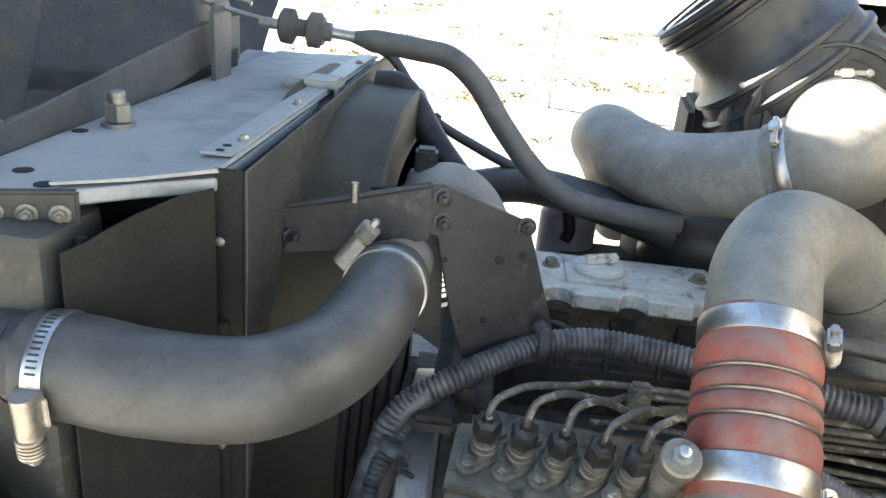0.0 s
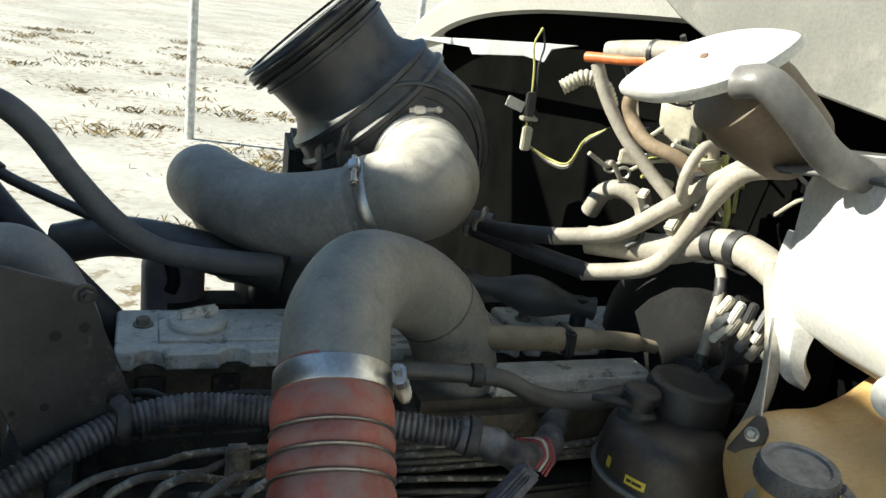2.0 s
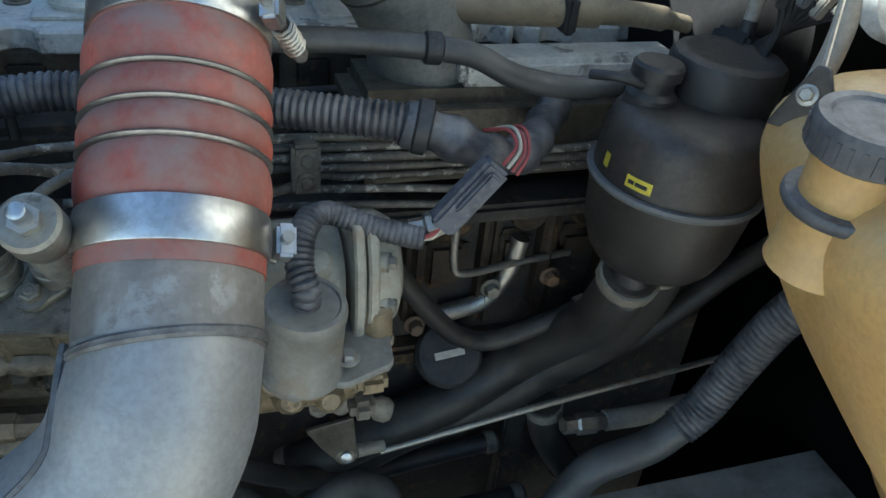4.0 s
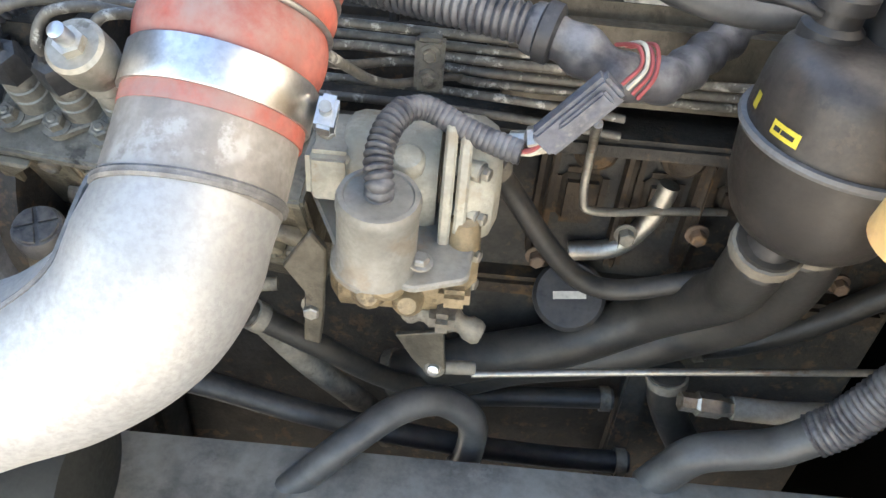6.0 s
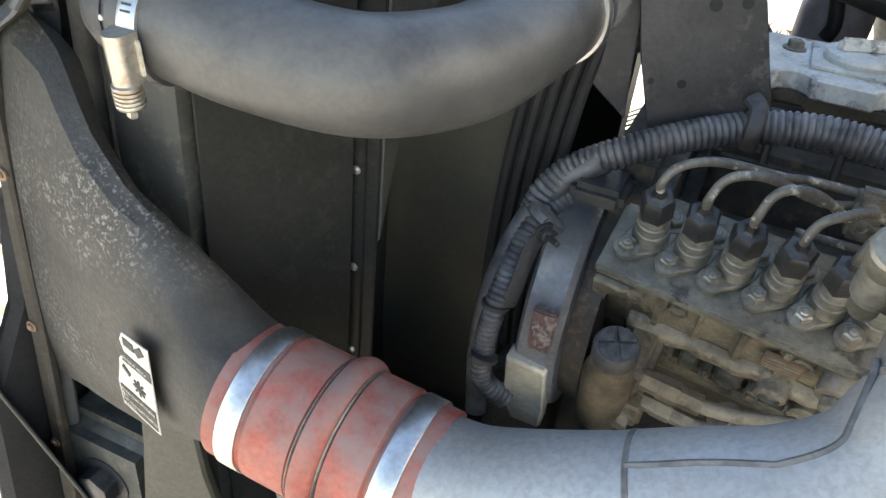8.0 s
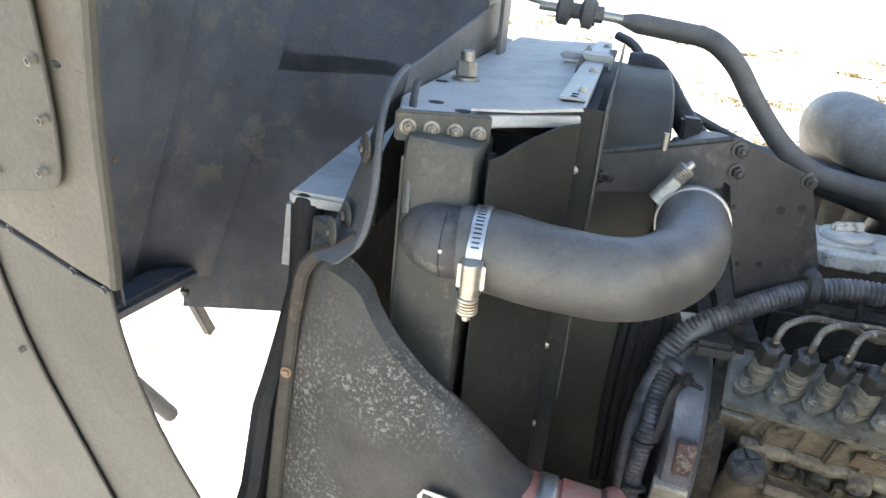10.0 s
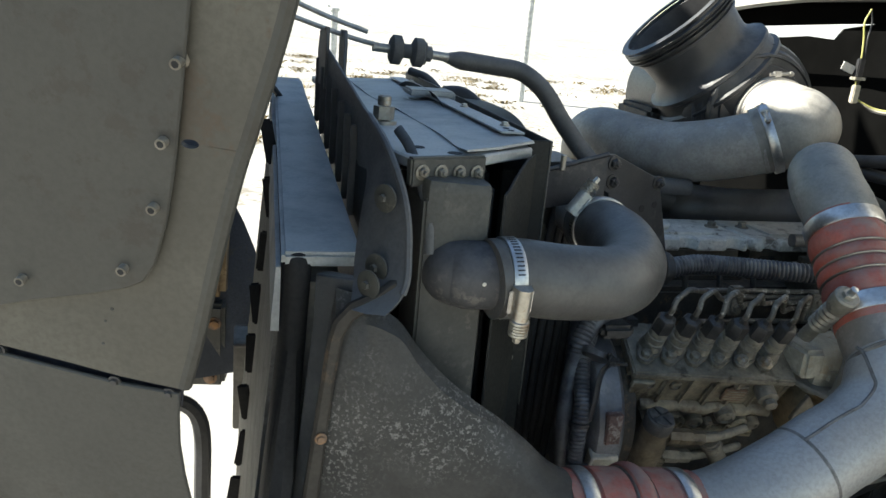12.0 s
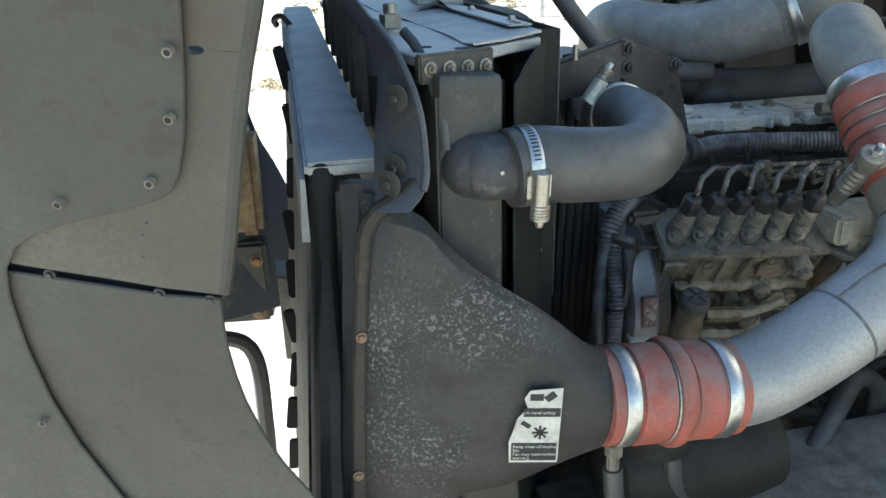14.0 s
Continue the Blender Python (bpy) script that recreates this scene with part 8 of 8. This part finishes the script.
    part("housing", loft([[Vector((0.69, 0.93, 1.77)) + Vector((-0.6, 0.75, 0.25)) * x + Vector((0.7, 0.55, 0.1)) * y * 0.5 + Vector((0.15, 0, -1)) * h for x, y in rounded_rect(0, 0, w, 0.05, 0.012, 24)] for h, w in ((-0.024, 0.045), (-0.02, 0.055), (0.02, 0.062), (0.032, 0.05), (0.036, 0.03))]), M_CREAM, rl)
    part("lid", box((-0.02, -0.016, 0), (0.02, 0.016, 0.006), 0.002, axes_at((0.686, 0.93, 1.794), (-0.15, 0, 1))), M_TAN, rl)
    for k in range(4):
        part("lead", sweep([(0.688 + 0.006 * k, 0.925 - 0.006 * k, 1.738), (0.68 + 0.008 * k, 0.90 - 0.01 * k, 1.71), (0.69 + 0.004 * k, 0.87, 1.68 - 0.006 * k), (0.71, 0.84, 1.66)], 0.003, 8), (M_CREAM, M_BLACK, M_TAN, M_YWIRE)[k], rl)
    part("knot", ribbed([(0.548, 1.01, 1.782), (0.575, 1.0, 1.80), (0.60, 0.99, 1.792), (0.615, 0.985, 1.765)], 0.011, 0.006, 0.002), M_CREAM, tg)
    # Ring terminals on leads.
    for p in ((0.648, 1.02, 1.678), (0.66, 1.0, 1.674)):
        rt = thing("ring_terminal", p, "pale ring terminal on a lead", "terminal", "ring terminals")
        part("eye", sweep([Vector(p) + Vector((0.008 * math.cos(a), -0.003 * math.cos(a), 0.008 * math.sin(a))) for a in np.linspace(0, 2 * math.pi, 17)], 0.0022, 6, smooth=False, cap=False), M_STEEL, rt)
        part("lead", sweep([Vector(p) + Vector((0.008, 0, 0.004)), Vector(p) + Vector((0.03, -0.01, 0.02)), Vector(p) + Vector((0.05, -0.04, 0.03))], 0.0028, 8), M_CREAM, rt)
    # Fuse and plug stack by the tank.
    ps = thing("plug_stack", (0.67, 0.69, 1.53), "stack of clear and grey plugs beside the tank", "connector")
    for k in range(15):
        i, j = k % 5, k // 5
        part("plug", box((-0.0042, -0.005, -0.012 - 0.003 * (k % 2)), (0.0042, 0.005, 0.012), 0.0015, axes_at((0.661 + 0.009 * i, 0.708 - 0.011 * i, 1.585 - 0.017 * j - 0.003 * (i % 2)), (0.35 + 0.12 * j - 0.1 * (i % 3), -0.3 + 0.1 * i, 1))), (M_CREAM, M_PLUG, M_PAPER, M_TAN, M_BLACK)[(k * 2 + j) % 5], ps)
    for k in range(7):
        part("lead", sweep([(0.664 + 0.006 * k, 0.70 - 0.007 * k, 1.545), (0.668 + 0.002 * k, 0.695, 1.52), (0.66, 0.70 + 0.008 * k, 1.47)], 0.0032, 8), M_BLACK, ps)
    whole("black_plug", box((-0.03, -0.018, -0.015), (0.03, 0.018, 0.015), 0.004, pose(0.672, 0.745, 1.482, 0, 20, 30)), M_RUBBER, "black plastic plug behind the reservoir", "connector")


M_YWIRE = mk("pale_yellow_wire", (0.42, 0.40, 0.12), 0.5)
M_RUSTHOSE = mk("brown_hose", (0.22, 0.16, 0.1), 0.7, var=0.3)
M_PLUG = mk("grey_plug", (0.2, 0.2, 0.2), 0.4)
build_wiring()


def build_far_engine():
    # Beyond the rocker covers: upper pipe, filter can and hoses on the far side.
    arm = thing("upper_coolant_pipe", tw(0.1, 0.6, 1.45), "black bent coolant pipe at the engine front", "pipe")
    part("tube", sweep([(-0.28, 1.10, 1.628), (-0.245, 1.10, 1.628), (-0.215, 1.085, 1.605), (-0.18, 1.06, 1.565), (-0.13, 1.03, 1.52), (-0.06, 1.0, 1.46), (0.0, 0.99, 1.40)], 0.021, 18), M_BLACK, arm)
    th = thing("thin_hose", (-0.2, 1.2, 1.5), "thin dark hose with a clip behind the stay rod", "hose")
    part("hose", sweep([(-0.33, 1.27, 1.66), (-0.29, 1.24, 1.645), (-0.235, 1.21, 1.585), (-0.20, 1.19, 1.562), (-0.14, 1.17, 1.54), (-0.06, 1.15, 1.515), (0.03, 1.13, 1.50), (0.2, 1.12, 1.47)], 0.0085, 12), M_HOSE, th)
    part("hose_clip", lathe([(-0.006, 0.0095), (-0.004, 0.0125), (0.004, 0.0125), (0.006, 0.0095)], (-0.205, 1.193, 1.565), (0.8, -0.3, -0.5), 14), M_BRACKET, th)
    fc = thing("filter_can", (0.03, 1.22, 1.36), "pale lilac-grey filter can beyond the rocker cover", "filter")
    part("can", lathe([(0, 0.048), (0.10, 0.048), (0.115, 0.04), (0.12, 0.02)], (0.035, 1.22, 1.33), TZ, 32), M_LILAC, fc)
    part("bracket_loop", sweep([(0.02, 1.19, 1.49), (0.03, 1.175, 1.46), (0.04, 1.17, 1.42), (0.035, 1.17, 1.40)], 0.010, 12), M_BLACK, fc)
    tb = thing("turbocharger", (0.25, 1.22, 1.3), "dark turbocharger body beyond the engine", "turbocharger")
    part("compressor", lathe([(-0.05, 0.05), (-0.04, 0.085), (0.03, 0.09), (0.05, 0.06), (0.06, 0.03)], (0.20, 1.20, 1.38), (0.9, 0.4, 0), 32), M_BLOCK, tb)
    part("duct", sweep([(0.20, 1.18, 1.40), (0.21, 1.15, 1.43), (0.25, 1.12, 1.44), (0.34, 1.10, 1.44), (0.46, 1.08, 1.45)], 0.05, 20), M_HOSE, tb)
    whole("exhaust_manifold", tbox((0.32, 0.6, 1.22), (1.02, 0.72, 1.38), 0.03), M_BLOCK, "dark exhaust manifold along the far side", "manifold")
    whole("lower_pipe", sweep([(-0.12, 1.16, 1.47), (-0.04, 1.15, 1.49), (0.06, 1.13, 1.485), (0.2, 1.10, 1.46)], 0.03, 20), M_HOSE, "dark thick pipe below the stay rod", "pipe")
    dk = thing("heater_valve", (0.5, 1.0, 1.46), "dark dusty heater valve and pipe by the bulkhead", "valve")
    part("body", sweep([(0.45, 1.02, 1.49), (0.52, 1.0, 1.487), (0.58, 0.985, 1.48), (0.64, 0.97, 1.475)], 0.022, 16, rf=lambda s, n: 0.022 - 0.008 * math.sin(s * 45)), M_HOSE, dk)
    part("stem", lathe([(0, 0.012), (0.05, 0.012)], (0.62, 0.975, 1.44), TZ, 12), M_BLACK, dk)
    hb = thing("heater_box", tw(1.08, 0.30, 1.28), "rounded grey blower drum on the bulkhead, darkened as in shade", "heater box")
    o = tw(1.17, 0.265, 1.462)
    part("shell", lathe([(0, 0.130), (0.13, 0.128), (0.15, 0.133), (0.156, 0.133), (0.160, 0.128), (0.195, 0.119), (0.216, 0.102), (0.228, 0.07), (0.232, 0.03)], o, -TX, 48), M_FIREBOX, hb)
    for k in range(6):
        q = 2 * math.pi * k / 6 + 0.3
        part("flange_clip", box((-0.010, -0.006, 0.144), (0.010, 0.006, 0.164), 0.002, axes_at(o, -TX, TZ) @ Matrix.Rotation(q, 4, "Z") @ Matrix.Translation((0.131, 0, 0))), M_BLACK, hb)


# Drum colour is lowered to stand in for the shade it sits in.
M_FIREBOX = mk("shaded_heater_box", (0.011, 0.011, 0.011), 0.8, spec=0.15, dust=(0.02, 0.019, 0.018), dust_amt=0.4, broad=6)
build_far_engine()
